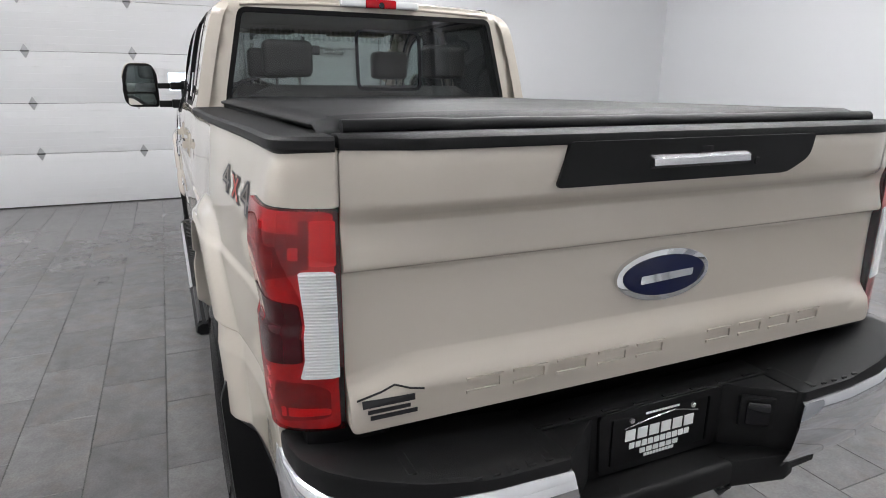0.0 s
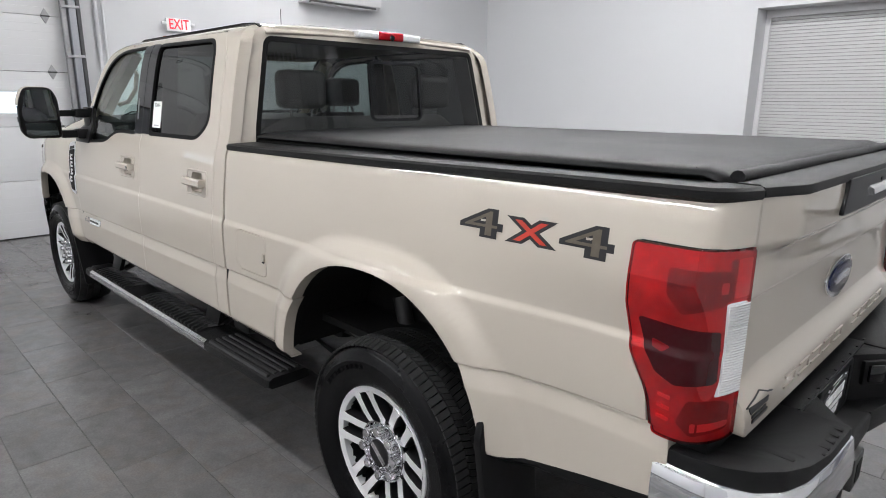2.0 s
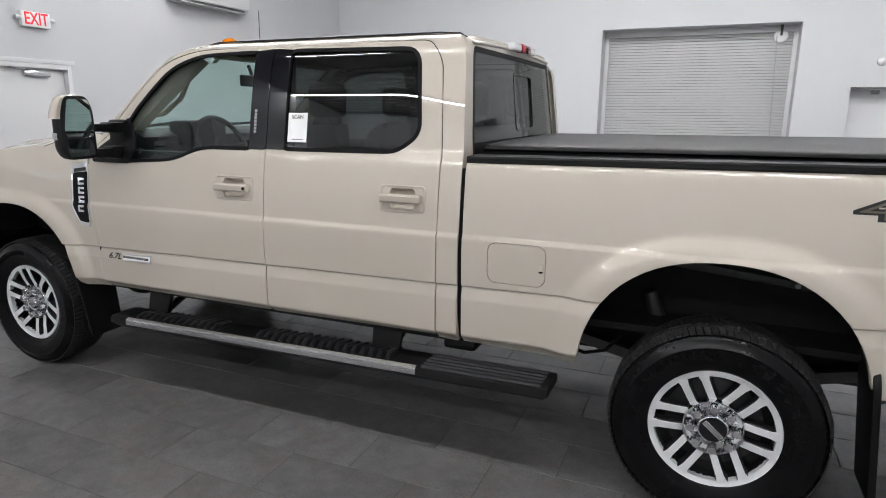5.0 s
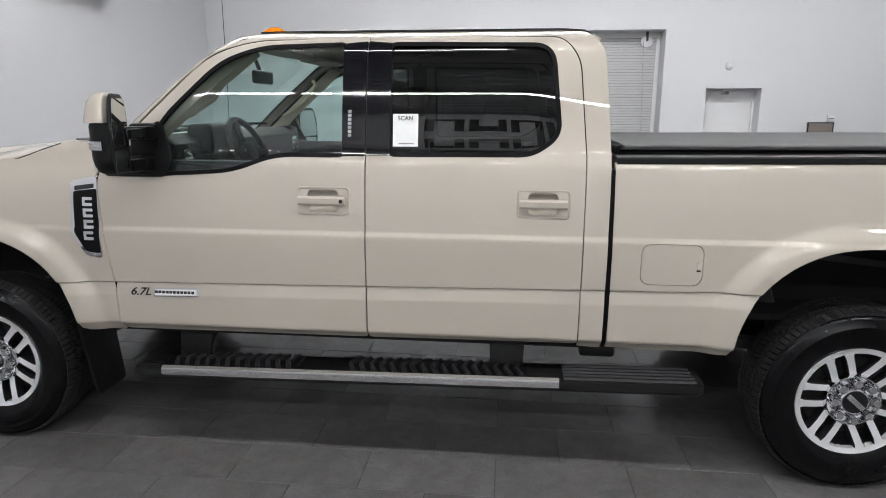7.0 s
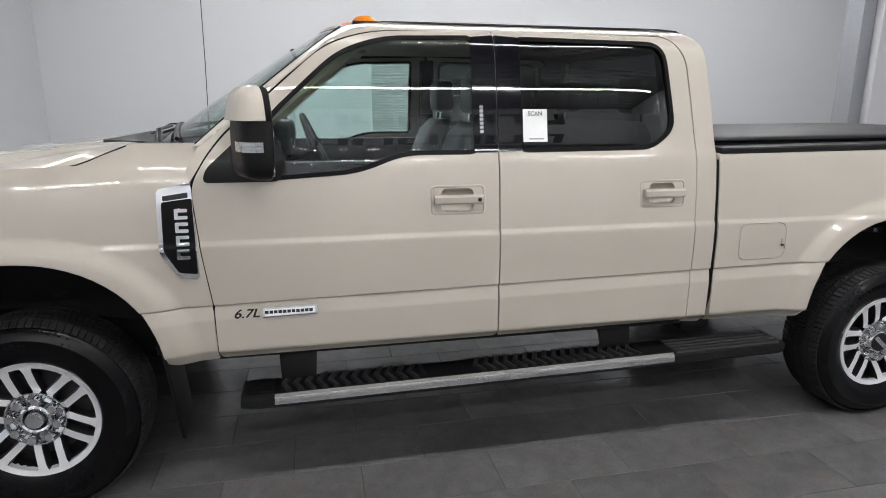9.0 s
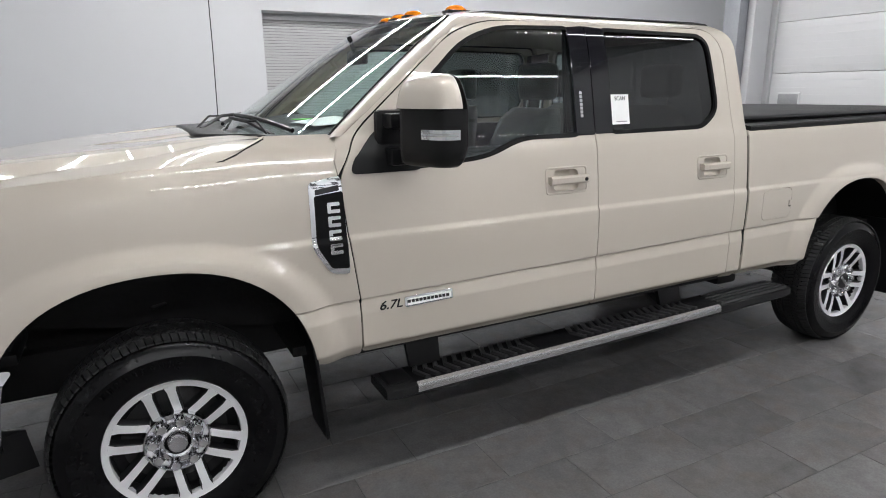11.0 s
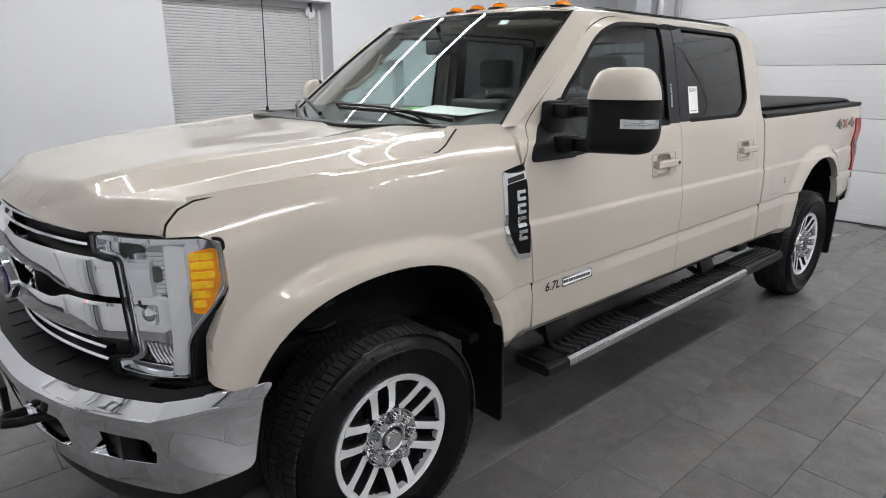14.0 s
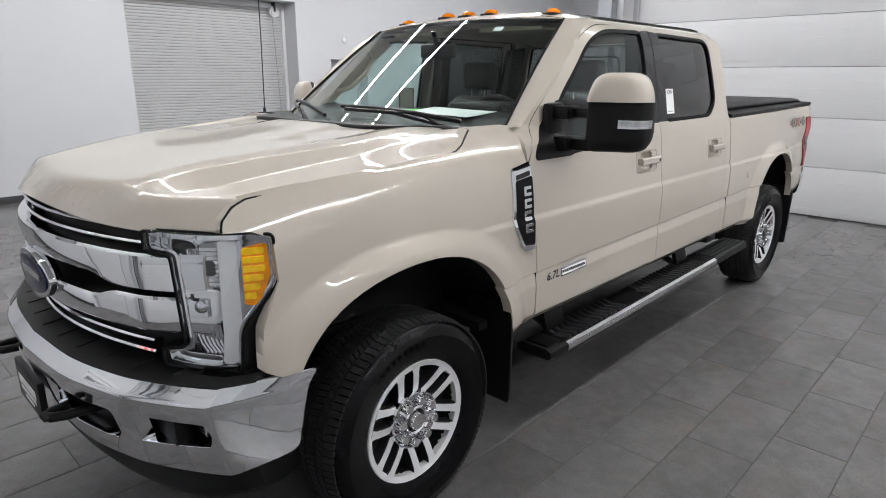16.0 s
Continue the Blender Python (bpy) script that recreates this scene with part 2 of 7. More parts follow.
def box(x0, x1, y0, y1, z0, z1, bevel=0.0, seg=2, bm=None):
    own = bm or bmesh.new()
    made = bmesh.ops.create_cube(own, size=1)["verts"]
    for v in made:
        v.co = Vector(((x0 + x1) / 2 + v.co.x * (x1 - x0), (y0 + y1) / 2 + v.co.y * (y1 - y0), (z0 + z1) / 2 + v.co.z * (z1 - z0)))
    if bevel:
        edges = list({e for v in made for e in v.link_edges})
        bmesh.ops.bevel(own, geom=edges, offset=bevel, segments=seg, affect="EDGES", profile=0.6)
    return own


def rounded(points, r, n=5):
    """A 2D outline with its corners rounded; a point may carry its own radius."""
    out = []
    k = len(points)
    for i, p in enumerate(points):
        a, b, c = Vector(points[i - 1][:2]), Vector(p[:2]), Vector(points[(i + 1) % k][:2])
        rad = p[2] if len(p) > 2 else r
        u, w = (a - b), (c - b)
        rad = min(rad, u.length * 0.45, w.length * 0.45)
        if rad < 1e-4:
            out.append(tuple(b))
            continue
        p0, p1 = b + u.normalized() * rad, b + w.normalized() * rad
        for j in range(n + 1):
            t = j / n
            out.append(tuple(p0.lerp(b, t).lerp(b.lerp(p1, t), t)))
    return out


def panel(outline, to3, inward, cuts_u=(), cuts_v=(), holes=(), rim=0.022, edge=0.004, lines=(), off=0.0):
    """A sheet of metal: a 2D outline with holes, cut into a net, laid on the surface to3(u, v), its edges rolled inwards."""
    bm = bmesh.new()
    lay = bm.verts.layers.float_vector.new("true_normal")
    for loop in (outline, *holes):
        vs = [bm.verts.new((u, v, 0)) for u, v in loop]
        for i in range(len(vs)):
            bm.edges.new((vs[i - 1], vs[i]))
    bmesh.ops.triangle_fill(bm, edges=bm.edges[:], use_beauty=True)
    for c in cuts_u:
        bmesh.ops.bisect_plane(bm, geom=bm.verts[:] + bm.edges[:] + bm.faces[:], plane_co=(c, 0, 0), plane_no=(1, 0, 0), dist=1e-5)
    for c in cuts_v:
        bmesh.ops.bisect_plane(bm, geom=bm.verts[:] + bm.edges[:] + bm.faces[:], plane_co=(0, c, 0), plane_no=(0, 1, 0), dist=1e-5)
    for co, no in lines:
        bmesh.ops.bisect_plane(bm, geom=bm.verts[:] + bm.edges[:] + bm.faces[:], plane_co=(*co, 0), plane_no=(*no, 0), dist=1e-5)
    bmesh.ops.dissolve_degenerate(bm, dist=1e-5, edges=bm.edges[:])
    inward = Vector(inward)
    out2 = {}
    border = [e for e in bm.edges if e.is_boundary]
    for e in border:
        f = e.link_faces[0]
        mid = (e.verts[0].co + e.verts[1].co) / 2
        d = (e.verts[1].co - e.verts[0].co)
        nrm = Vector((d.y, -d.x, 0))
        if nrm.length < 1e-9:
            continue
        nrm.normalize()
        if nrm.dot(f.calc_center_median() - mid) > 0:
            nrm = -nrm
        for v in e.verts:
            out2[v] = out2.get(v, Vector((0, 0, 0))) + nrm
    flat = {v: v.co.copy() for v in bm.verts}
    dirs = {v: (out2[v].normalized() if out2[v].length > 1e-6 else Vector((0, 0, 0))) for v in out2}
    e = 0.0012
    for v in bm.verts:
        u, w = v.co.x, v.co.y
        n = (Vector(to3(u + e, w)) - Vector(to3(u - e, w))).cross(Vector(to3(u, w + e)) - Vector(to3(u, w - e)))
        v[lay] = (n if n.dot(inward) < 0 else -n).normalized()
    for v in bm.verts:
        v.co = Vector(to3(v.co.x, v.co.y)) - inward * off
    bm.normal_update()
    for f in bm.faces[:]:
        if f.normal.dot(inward) > 0:
            f.normal_flip()
    src = border
    back = {v: v for v in dirs}
    for deep, wide in ((edge * 0.3, edge * 0.75), (edge, edge), (rim, edge)):
        made = bmesh.ops.extrude_edge_only(bm, edges=src)
        fresh = [g for g in made["geom"] if isinstance(g, bmesh.types.BMVert)]
        fs = set(fresh)
        src = [g for g in made["geom"] if isinstance(g, bmesh.types.BMEdge) and g.verts[0] in fs and g.verts[1] in fs]
        nb = {}
        for v in fresh:
            for e in v.link_edges:
                o = e.other_vert(v)
                if o not in fs and o in back:
                    nb[v] = back[o]
                    break
        for v, root in nb.items():
            p = flat[root] + dirs[root] * wide
            v.co = Vector(to3(p.x, p.y)) + inward * (deep - off)
        back = nb
    return bm


def sheet(f, nu, nv, thick=0.0):
    """A net of nu by nv cells over f(u, v) with u and v from 0 to 1; faces outwards by u x v."""
    bm = bmesh.new()
    lay = bm.verts.layers.float_vector.new("true_normal")
    g = [[bm.verts.new(f(i / nu, j / nv)) for j in range(nv + 1)] for i in range(nu + 1)]
    e = 0.002
    for i in range(nu + 1):
        for j in range(nv + 1):
            u, v = i / nu, j / nv
            du = Vector(f(min(1, u + e), v)) - Vector(f(max(0, u - e), v))
            dv = Vector(f(u, min(1, v + e))) - Vector(f(u, max(0, v - e)))
            g[i][j][lay] = du.cross(dv).normalized()
    for i in range(nu):
        for j in range(nv):
            bm.faces.new((g[i][j], g[i + 1][j], g[i + 1][j + 1], g[i][j + 1]))
    if thick:
        bm.normal_update()
        bmesh.ops.solidify(bm, geom=bm.faces[:], thickness=thick)
    return bm


def loft(rings, closed=True, caps=True, bm=None):
    bm = bm or bmesh.new()
    vs = [[bm.verts.new(p) for p in r] for r in rings]
    n = len(rings[0])
    for a, b in zip(vs, vs[1:]):
        for i in range(n if closed else n - 1):
            bm.faces.new((a[i], a[(i + 1) % n], b[(i + 1) % n], b[i]))
    if caps and closed:
        bm.faces.new(vs[0][::-1])
        bm.faces.new(vs[-1])
    bmesh.ops.recalc_face_normals(bm, faces=bm.faces[:])
    return bm


def lathe(profile, seg=48, bm=None, close=False):
    """Turns (radius, y) points round the y axis."""
    bm = bm or bmesh.new()
    rings = []
    for i in range(seg):
        a = 2 * math.pi * i / seg
        rings.append([bm.verts.new((r * math.cos(a), y, r * math.sin(a))) for r, y in profile])
    k = len(profile)
    for i in range(seg):
        a, b = rings[i], rings[(i + 1) % seg]
        for j in range(k if close else k - 1):
            bm.faces.new((a[j], a[(j + 1) % k], b[(j + 1) % k], b[j]))
    bmesh.ops.recalc_face_normals(bm, faces=bm.faces[:])
    return bm


def tube(points, r, seg=8, bm=None):
    """A round bar along points."""
    rings = []
    pts = [Vector(p) for p in points]
    for i, p in enumerate(pts):
        d = (pts[min(i + 1, len(pts) - 1)] - pts[max(i - 1, 0)]).normalized()
        a = d.orthogonal().normalized() if i == 0 else (a - d * a.dot(d)).normalized()
        b = d.cross(a)
        rings.append([p + (a * math.cos(t) + b * math.sin(t)) * r for t in (2 * math.pi * k / seg for k in range(seg))])
    return loft(rings, bm=bm)


def prism(outline, to3a, to3b, bevel=0.0):
    """A solid between two copies of a 2D outline."""
    bm = bmesh.new()
    a = [bm.verts.new(to3a(u, v)) for u, v in outline]
    b = [bm.verts.new(to3b(u, v)) for u, v in outline]
    n = len(a)
    fa, fb = bm.faces.new(a), bm.faces.new(b[::-1])
    for i in range(n):
        bm.faces.new((a[i], b[i], b[(i + 1) % n], a[(i + 1) % n]))
    bmesh.ops.recalc_face_normals(bm, faces=bm.faces[:])
    if bevel:
        bmesh.ops.bevel(bm, geom=list(fa.edges) + list(fb.edges), offset=bevel, segments=2, affect="EDGES", profile=0.6)
    return bm


def letters(text, size, offset=0.0, depth=0.0, shear=0.0, spacing=1.0):
    """A bmesh of words in the built-in font, in the xy plane, centred."""
    cu = bpy.data.curves.new("words", "FONT")
    cu.body, cu.size, cu.offset, cu.extrude, cu.shear, cu.space_character = text, size, offset, depth, shear, spacing
    cu.align_x, cu.align_y = "CENTER", "CENTER"
    ob = bpy.data.objects.new("words", cu)
    scene.collection.objects.link(ob)
    me = bpy.data.meshes.new_from_object(ob.evaluated_get(bpy.context.evaluated_depsgraph_get()))
    bpy.data.objects.remove(ob)
    bpy.data.curves.remove(cu)
    bm = bmesh.new()
    bm.from_mesh(me)
    bpy.data.meshes.remove(me)
    return bm


def curve(pts):
    """A smooth function through (t, value) points."""
    t = [p[0] for p in pts]
    v = [p[1] for p in pts]
    n = len(t)
    d = [(v[i + 1] - v[i]) / (t[i + 1] - t[i]) for i in range(n - 1)]
    m = [d[0]] + [0 if d[i - 1] * d[i] <= 0 else 2 * d[i - 1] * d[i] / (d[i - 1] + d[i]) for i in range(1, n - 1)] + [d[-1]]

    def f(x):
        if x <= t[0]:
            return v[0] + m[0] * (x - t[0])
        if x >= t[-1]:
            return v[-1] + m[-1] * (x - t[-1])
        i = max(k for k in range(n - 1) if t[k] <= x)
        h = t[i + 1] - t[i]
        s = (x - t[i]) / h
        return ((1 + 2 * s) * (1 - s) ** 2 * v[i] + s * (1 - s) ** 2 * h * m[i] + s * s * (3 - 2 * s) * v[i + 1] + s * s * (s - 1) * h * m[i + 1])
    return f


def smooth01(a, b, x):
    t = min(1, max(0, (x - a) / (b - a)))
    return t * t * (3 - 2 * t)


def soft_ramp(a, b, x, k):
    """A straight ramp from 0 at a to 1 at b, its two bends rounded over the share k."""
    t = (x - a) / (b - a)

    def bend(q):
        return 0.0 if q <= -k else (q if q >= k else (q + k) ** 2 / (4 * k))
    return bend(t) - bend(t - 1)


def steps(a, b, d):
    n = max(1, round((b - a) / d))
    return [a + (b - a) * i / n for i in range(1, n)]


# ---------------------------------------------------------------- the room
BACK_X, FRONT_X, FAR_Y, NEAR_Y = -3.15, 6.97, -7.45, 8.6
DEEP_X, STEP_Y = -10.0, -2.37


def wall(name, label, pieces, material=WALL):
    ob = thing(name, label, "wall", kind="structure")
    for b in pieces:
        part("wall_panel", box(*b), material, ob)
    return ob


# passenger-side wall with the roller-door bay and a small door recess
NX0, NX1, NZ = -1.03, 1.875, 2.95
DX0, DX1, DZ = -2.645, -1.755, 2.0
wall("wall_south", "white painted showroom wall with roller shutter recess", [
    (NX1, FRONT_X + 0.3, FAR_Y - 0.45, FAR_Y, 0, CEILING),
    (DX1, NX0, FAR_Y - 0.45, FAR_Y, 0, CEILING),
    (DEEP_X - 0.3, DX0, FAR_Y - 0.45, FAR_Y, 0, CEILING),
    (NX0, NX1, FAR_Y - 0.45, FAR_Y, NZ, CEILING),
    (DX0, DX1, FAR_Y - 0.45, FAR_Y, DZ, CEILING),
    (DEEP_X - 0.3, FRONT_X + 0.3, FAR_Y - 0.75, FAR_Y - 0.46, 0, CEILING)])
# front wall with the sectional door opening and the exit door
GY0, GY1, GZ = -0.02, 4.35, 3.3
EY0, EY1, EZ = -1.66, -0.74, 2.12
wall("wall_east", "white painted wall round the overhead door and exit", [
    (FRONT_X, FRONT_X + 0.3, FAR_Y, EY0, 0, CEILING),
    (FRONT_X, FRONT_X + 0.3, EY1, GY0, 0, CEILING),
    (FRONT_X, FRONT_X + 0.3, EY0, EY1, EZ, CEILING),
    (FRONT_X, FRONT_X + 0.3, GY0, GY1, GZ, CEILING),
    (FRONT_X, FRONT_X + 0.3, GY1, NEAR_Y + 0.3, 0, CEILING)])
BY0, BY1, BZ = -1.98, 3.2, 3.6
wall("wall_west", "white wall round the rear overhead door", [
    (BACK_X - 0.3, BACK_X, STEP_Y, BY0, 0, CEILING),
    (BACK_X - 0.3, BACK_X, BY0, BY1, BZ, CEILING),
    (BACK_X - 0.3, BACK_X, BY1, NEAR_Y + 0.3, 0, CEILING),
    (DEEP_X, BACK_X - 0.3, STEP_Y, STEP_Y + 0.3, 0, CEILING),
    (DEEP_X - 0.3, DEEP_X, FAR_Y, STEP_Y + 0.3, 0, CEILING)])
wall("wall_north", "white painted wall with black lettering high up", [
    (BACK_X, FRONT_X, NEAR_Y, NEAR_Y + 0.3, 0, CEILING)])


# ribbed metal ceiling in one mesh
def ceiling_mesh():
    bm = box(DEEP_X - 0.3, FRONT_X + 0.3, FAR_Y - 0.75, NEAR_Y + 0.3, CEILING + 0.03, CEILING + 0.3)
    y = FAR_Y
    while y < NEAR_Y:
        box(DEEP_X, FRONT_X, y, y + 0.03, CEILING + 0.018, CEILING + 0.034, bm=bm)
        y += 0.23
    return bm


tagged(part("ceiling", ceiling_mesh(), CEIL, None, "grey ribbed metal showroom ceiling", smooth=False), category="ceiling", kind="structure")


def led_light():
    ob = thing("led_strip_light", "long white LED strip light hung under the ceiling", "light fixture", "ceiling strip lights")
    part("housing", box(-1.224, 1.224, -0.05, 0.05, 0.0, 0.06, 0.008), DOORPAINT, ob)
    part("diffuser", box(-1.222, 1.222, -0.018, 0.018, -0.014, -0.001, 0.005), LED, ob)
    return ob


first_led = led_light()
# the strip at x 5.75 in row -2.5 is added to brighten the front wall
spots = [(x, y) for y in LED_ROWS for x in (-1.6, 0.85, 3.3, 5.75) if x < 4 or y > 5 or y == -2.5] + [(x, y) for y in (-4.1,) for x in (-4.05, -6.5)]
for i, (x, y) in enumerate(spots):
    m = Matrix.Translation((x, y, CEILING - 0.07))
    if i:
        copy_thing(first_led, m)
    else:
        first_led.matrix_basis = m

# ---------------------------------------------------------------- doors and fixtures of the room
# roller shutter in its bay
shutter = thing("door_1", "closed white slatted roller shutter in a deep bay", "roller shutter", kind="structure")
slat = bmesh.new()
loft([[(x, y, z) for y, z in ((0, 0), (0.006, 0.003), (0.0085, 0.022), (0.007, 0.040), (0.0, 0.0432), (-0.006, 0.0432), (-0.006, 0))] for x in (NX0 + 0.04, NX1 - 0.04)], bm=slat)
slat_data = bpy.data.meshes.new("slat")
slat.to_mesh(slat_data)
slat.free()
slat_data.materials.append(ROLLER)
z = 0.02
while z < NZ - 0.05:
    o = new("slat", slat_data)
    o.location = (0, FAR_Y - 0.41, z)
    o.parent = shutter
    z += 0.0472
part("shutter_backing", box(NX0, NX1, FAR_Y - 0.455, FAR_Y - 0.425, 0, NZ), BASE, shutter)
for x0, x1 in ((NX0, NX0 + 0.06), (NX1 - 0.06, NX1)):
    part("guide_channel", box(x0, x1, FAR_Y - 0.43, FAR_Y - 0.37, 0, NZ, 0.004), DOORPAINT, shutter)
part("shutter_hood", box(NX0, NX1, FAR_Y - 0.40, FAR_Y - 0.36, NZ - 0.10, NZ, 0.005), DOORPAINT, shutter)
hoist = thing("chain_hoist", "round white chain wheel with hanging pull chain", "chain hoist", at=(NX0 + 0.24, FAR_Y - 0.34, NZ - 0.16))
bm = lathe([(0.0, 0.05), (0.05, 0.05), (0.095, 0.035), (0.10, 0.0), (0.095, -0.02), (0.0, -0.02)], 28)
part("chain_wheel", bm, DOORPAINT, hoist)
part("wheel_bracket", box(-0.018, 0.018, -0.03, 0.06, 0.0, 0.16, 0.004), BASE, hoist)
part("pull_chain", tube([(0.06, 0.05, 0.0), (0.03, 0.05, -0.8), (0.0, 0.05, -1.6), (-0.02, 0.05, -2.3)], 0.006, 6), HINGE, hoist)

sd = thing("door_2", "plain white flush door set in a recess", "door", kind="structure")
part("leaf", box(DX0 + 0.03, DX1 - 0.03, FAR_Y - 0.34, FAR_Y - 0.30, 0.006, DZ - 0.04, 0.003), DOORPAINT, sd)
part("door_frame", box(DX0, DX0 + 0.03, FAR_Y - 0.36, FAR_Y - 0.27, 0, DZ, 0.002), WALL, sd)
part("door_frame", box(DX1 - 0.03, DX1, FAR_Y - 0.36, FAR_Y - 0.27, 0, DZ, 0.002), WALL, sd)
part("door_frame", box(DX0 + 0.031, DX1 - 0.031, FAR_Y - 0.36, FAR_Y - 0.27, DZ - 0.038, DZ, 0.002), WALL, sd)
part("hinge", box(DX0 + 0.022, DX0 + 0.04, FAR_Y - 0.30, FAR_Y - 0.285, 1.68, 1.80, 0.002), HINGE, sd)
part("door_handle", tube([(DX1 - 0.10, FAR_Y - 0.30, 1.0), (DX1 - 0.10, FAR_Y - 0.24, 1.0), (DX1 - 0.22, FAR_Y - 0.24, 1.0)], 0.010, 8), SATIN, sd)
part("recess_back", box(DX0, DX1, FAR_Y - 0.459, FAR_Y - 0.40, 0, DZ), WALL, sd)

det = thing("wall_sounder", "small white round alarm sounder on the wall", "alarm", at=(-2.09, FAR_Y, 2.36))
part("dome", lathe([(0, 0.05), (0.035, 0.046), (0.06, 0.025), (0.065, 0.0)], 22), DOORPAINT, det)
pic = thing("framed_board", "dark framed notice board leaning out from the wall", "notice board", at=(-3.60, FAR_Y + 0.10, 1.27))
for nm, b, m in (("board", (-0.19, 0.19, -0.012, 0.004, -0.28, 0.16), mat("brown_board", (0.17, 0.14, 0.12), 0.5, vary=0.15)), ("frame_side", (-0.205, -0.188, -0.016, 0.012, -0.30, 0.18), PLASTIC_SATIN), ("frame_side", (0.188, 0.205, -0.016, 0.012, -0.30, 0.18), PLASTIC_SATIN),
                 ("frame_rail", (-0.187, 0.187, -0.016, 0.012, 0.162, 0.18), PLASTIC_SATIN), ("frame_rail", (-0.187, 0.187, -0.016, 0.012, -0.30, -0.282), PLASTIC_SATIN)):
    part(nm, box(*b, 0.003), m, pic)
part("bracket", box(-0.02, 0.02, -0.10, -0.012, -0.12, -0.08, 0.003), PLASTIC_SATIN, pic)
part("bracket", box(-0.02, 0.02, -0.10, -0.012, 0.02, 0.06, 0.003), PLASTIC_SATIN, pic)
sw = thing("wall_switch", "small white switch box above the notice board", "switch", at=(-3.79, FAR_Y, 1.50))
part("plate", box(-0.06, 0.06, 0, 0.03, -0.03, 0.06, 0.004), DOORPAINT, sw)
part("rocker", box(-0.04, 0.04, 0.03, 0.038, 0.005, 0.015, 0.002), PLASTIC_SATIN, sw)
jb = thing("junction_box", "small grey junction box on the far wall", "junction box", at=(-2.06, FAR_Y, 1.93))
part("box_body", box(-0.05, 0.05, 0, 0.05, -0.035, 0.035, 0.005), HINGE, jb)
part("cover", box(-0.045, 0.045, 0.05, 0.056, -0.03, 0.03, 0.002), BASE, jb)


def sectional_door(name, label, x, y0, y1, top, face, hinges, panel_h, z_first, windows):
    """An overhead door of horizontal sections; face is the way that its inside looks along x."""
    ob = thing(name, label, "overhead door", kind="structure")
    z, h = 0.012, z_first
    while z < top:
        z2 = min(top, h)
        xa, xb = sorted((x, x - face * 0.05))
        sec = box(xa, xb, y0 + 0.004, y1 - 0.004, z + 0.0025, z2 - 0.0025, 0.005)
        part("door_section", sec, DOORPAINT, ob)
        # pressed lines along each section
        n = 7
        for k in range(1, n):
            zz = z + (z2 - z) * k / n
            part("pressed_rib", box(*sorted((x - 0.004 * face, x + 0.0014 * face)), y0 + 0.02, y1 - 0.02, zz - 0.0035, zz + 0.0035, 0.001, 1), DOORPAINT, ob)
        if hinges and z > 0.1:
            for yy in hinges:
                if y0 < yy < y1:
                    xs = sorted((x, x + 0.010 * face))
                    pts = [(yy - 0.050, z), (yy, z - 0.088), (yy + 0.050, z), (yy, z + 0.088)]
                    hob = part("hinge", prism(rounded(pts, 0.012, 3), lambda u, v: (xs[0], u, v), lambda u, v: (xs[1], u, v), 0.002), HINGE, ob)
                    part("hinge_pin", tube([(x + 0.012 * face, yy - 0.048, z), (x + 0.012 * face, yy + 0.048, z)], 0.007, 8), STEEL, hob)
        z, h = z2, z2 + panel_h
    for (wy0, wy1, wz0, wz1) in windows:
        xs = (x - 0.01 * face, x + 0.012 * face)
        bm = panel(rounded([(wy0 - 0.035, wz0 - 0.035), (wy1 + 0.035, wz0 - 0.035), (wy1 + 0.035, wz1 + 0.035), (wy0 - 0.035, wz1 + 0.035)], 0.02), lambda u, v: (xs[1], u, v), (-face, 0, 0), holes=(rounded([(wy0, wz0), (wy1, wz0), (wy1, wz1), (wy0, wz1)], 0.02),), rim=0.012)
        w = part("window_frame", bm, DOORPAINT, ob)
        part("window_pane", box(*sorted((x - 0.001 * face, x + 0.004 * face)), wy0, wy1, wz0, wz1), DAYLIGHT, w, "pane lit by daylight")
    return ob


sectional_door("door_3", "white sectional overhead door with diamond shaped hinges", FRONT_X + 0.06, GY0, GY1, GZ, -1, (0.20, 1.37, 2.55, 3.72), 0.625, 0.68, [(0.52, 0.98, 1.46, 1.70), (3.2, 3.66, 1.46, 1.70)])
sectional_door("door_4", "white sectional overhead door behind the truck", BACK_X - 0.04, BY0, BY1, BZ, 1, (), 0.60, 0.62, [])
ph = thing("pull_panel", "small recessed panel on the rear overhead door", "access panel", at=(BACK_X - 0.04, -1.72, 1.52))
part("panel_frame", box(-0.004, 0.012, -0.15, 0.15, -0.14, 0.075, 0.004), DOORPAINT, ph)
part("panel_face", box(0.010, 0.014, -0.13, 0.13, -0.12, 0.055, 0.003), HINGE, ph)

# tracks and posts beside the overhead doors
tr = thing("door_track_1", "grey steel door track with vertical pipe", "door track", kind="structure")
part("track_post", box(FRONT_X - 0.10, FRONT_X, -0.09, -0.015, 0, CEILING, 0.004), TRACK, tr)
part("track_rail", box(FRONT_X - 0.05, FRONT_X + 0.03, 0.0, 0.05, 0, CEILING, 0.004), HINGE, tr)
part("track_edge", box(FRONT_X - 0.11, FRONT_X - 0.06, -0.135, -0.095, 0, CEILING, 0.004), BASE, tr)
for zz in (1.25, 2.1, 2.65):
    part("track_bracket", box(FRONT_X - 0.115, FRONT_X - 0.02, -0.13, 0.06, zz, zz + 0.03, 0.003), HINGE, tr)
part("pipe", tube([(FRONT_X - 0.03, -0.32, 0.0), (FRONT_X - 0.03, -0.32, CEILING)], 0.022, 10), WALL, tr)
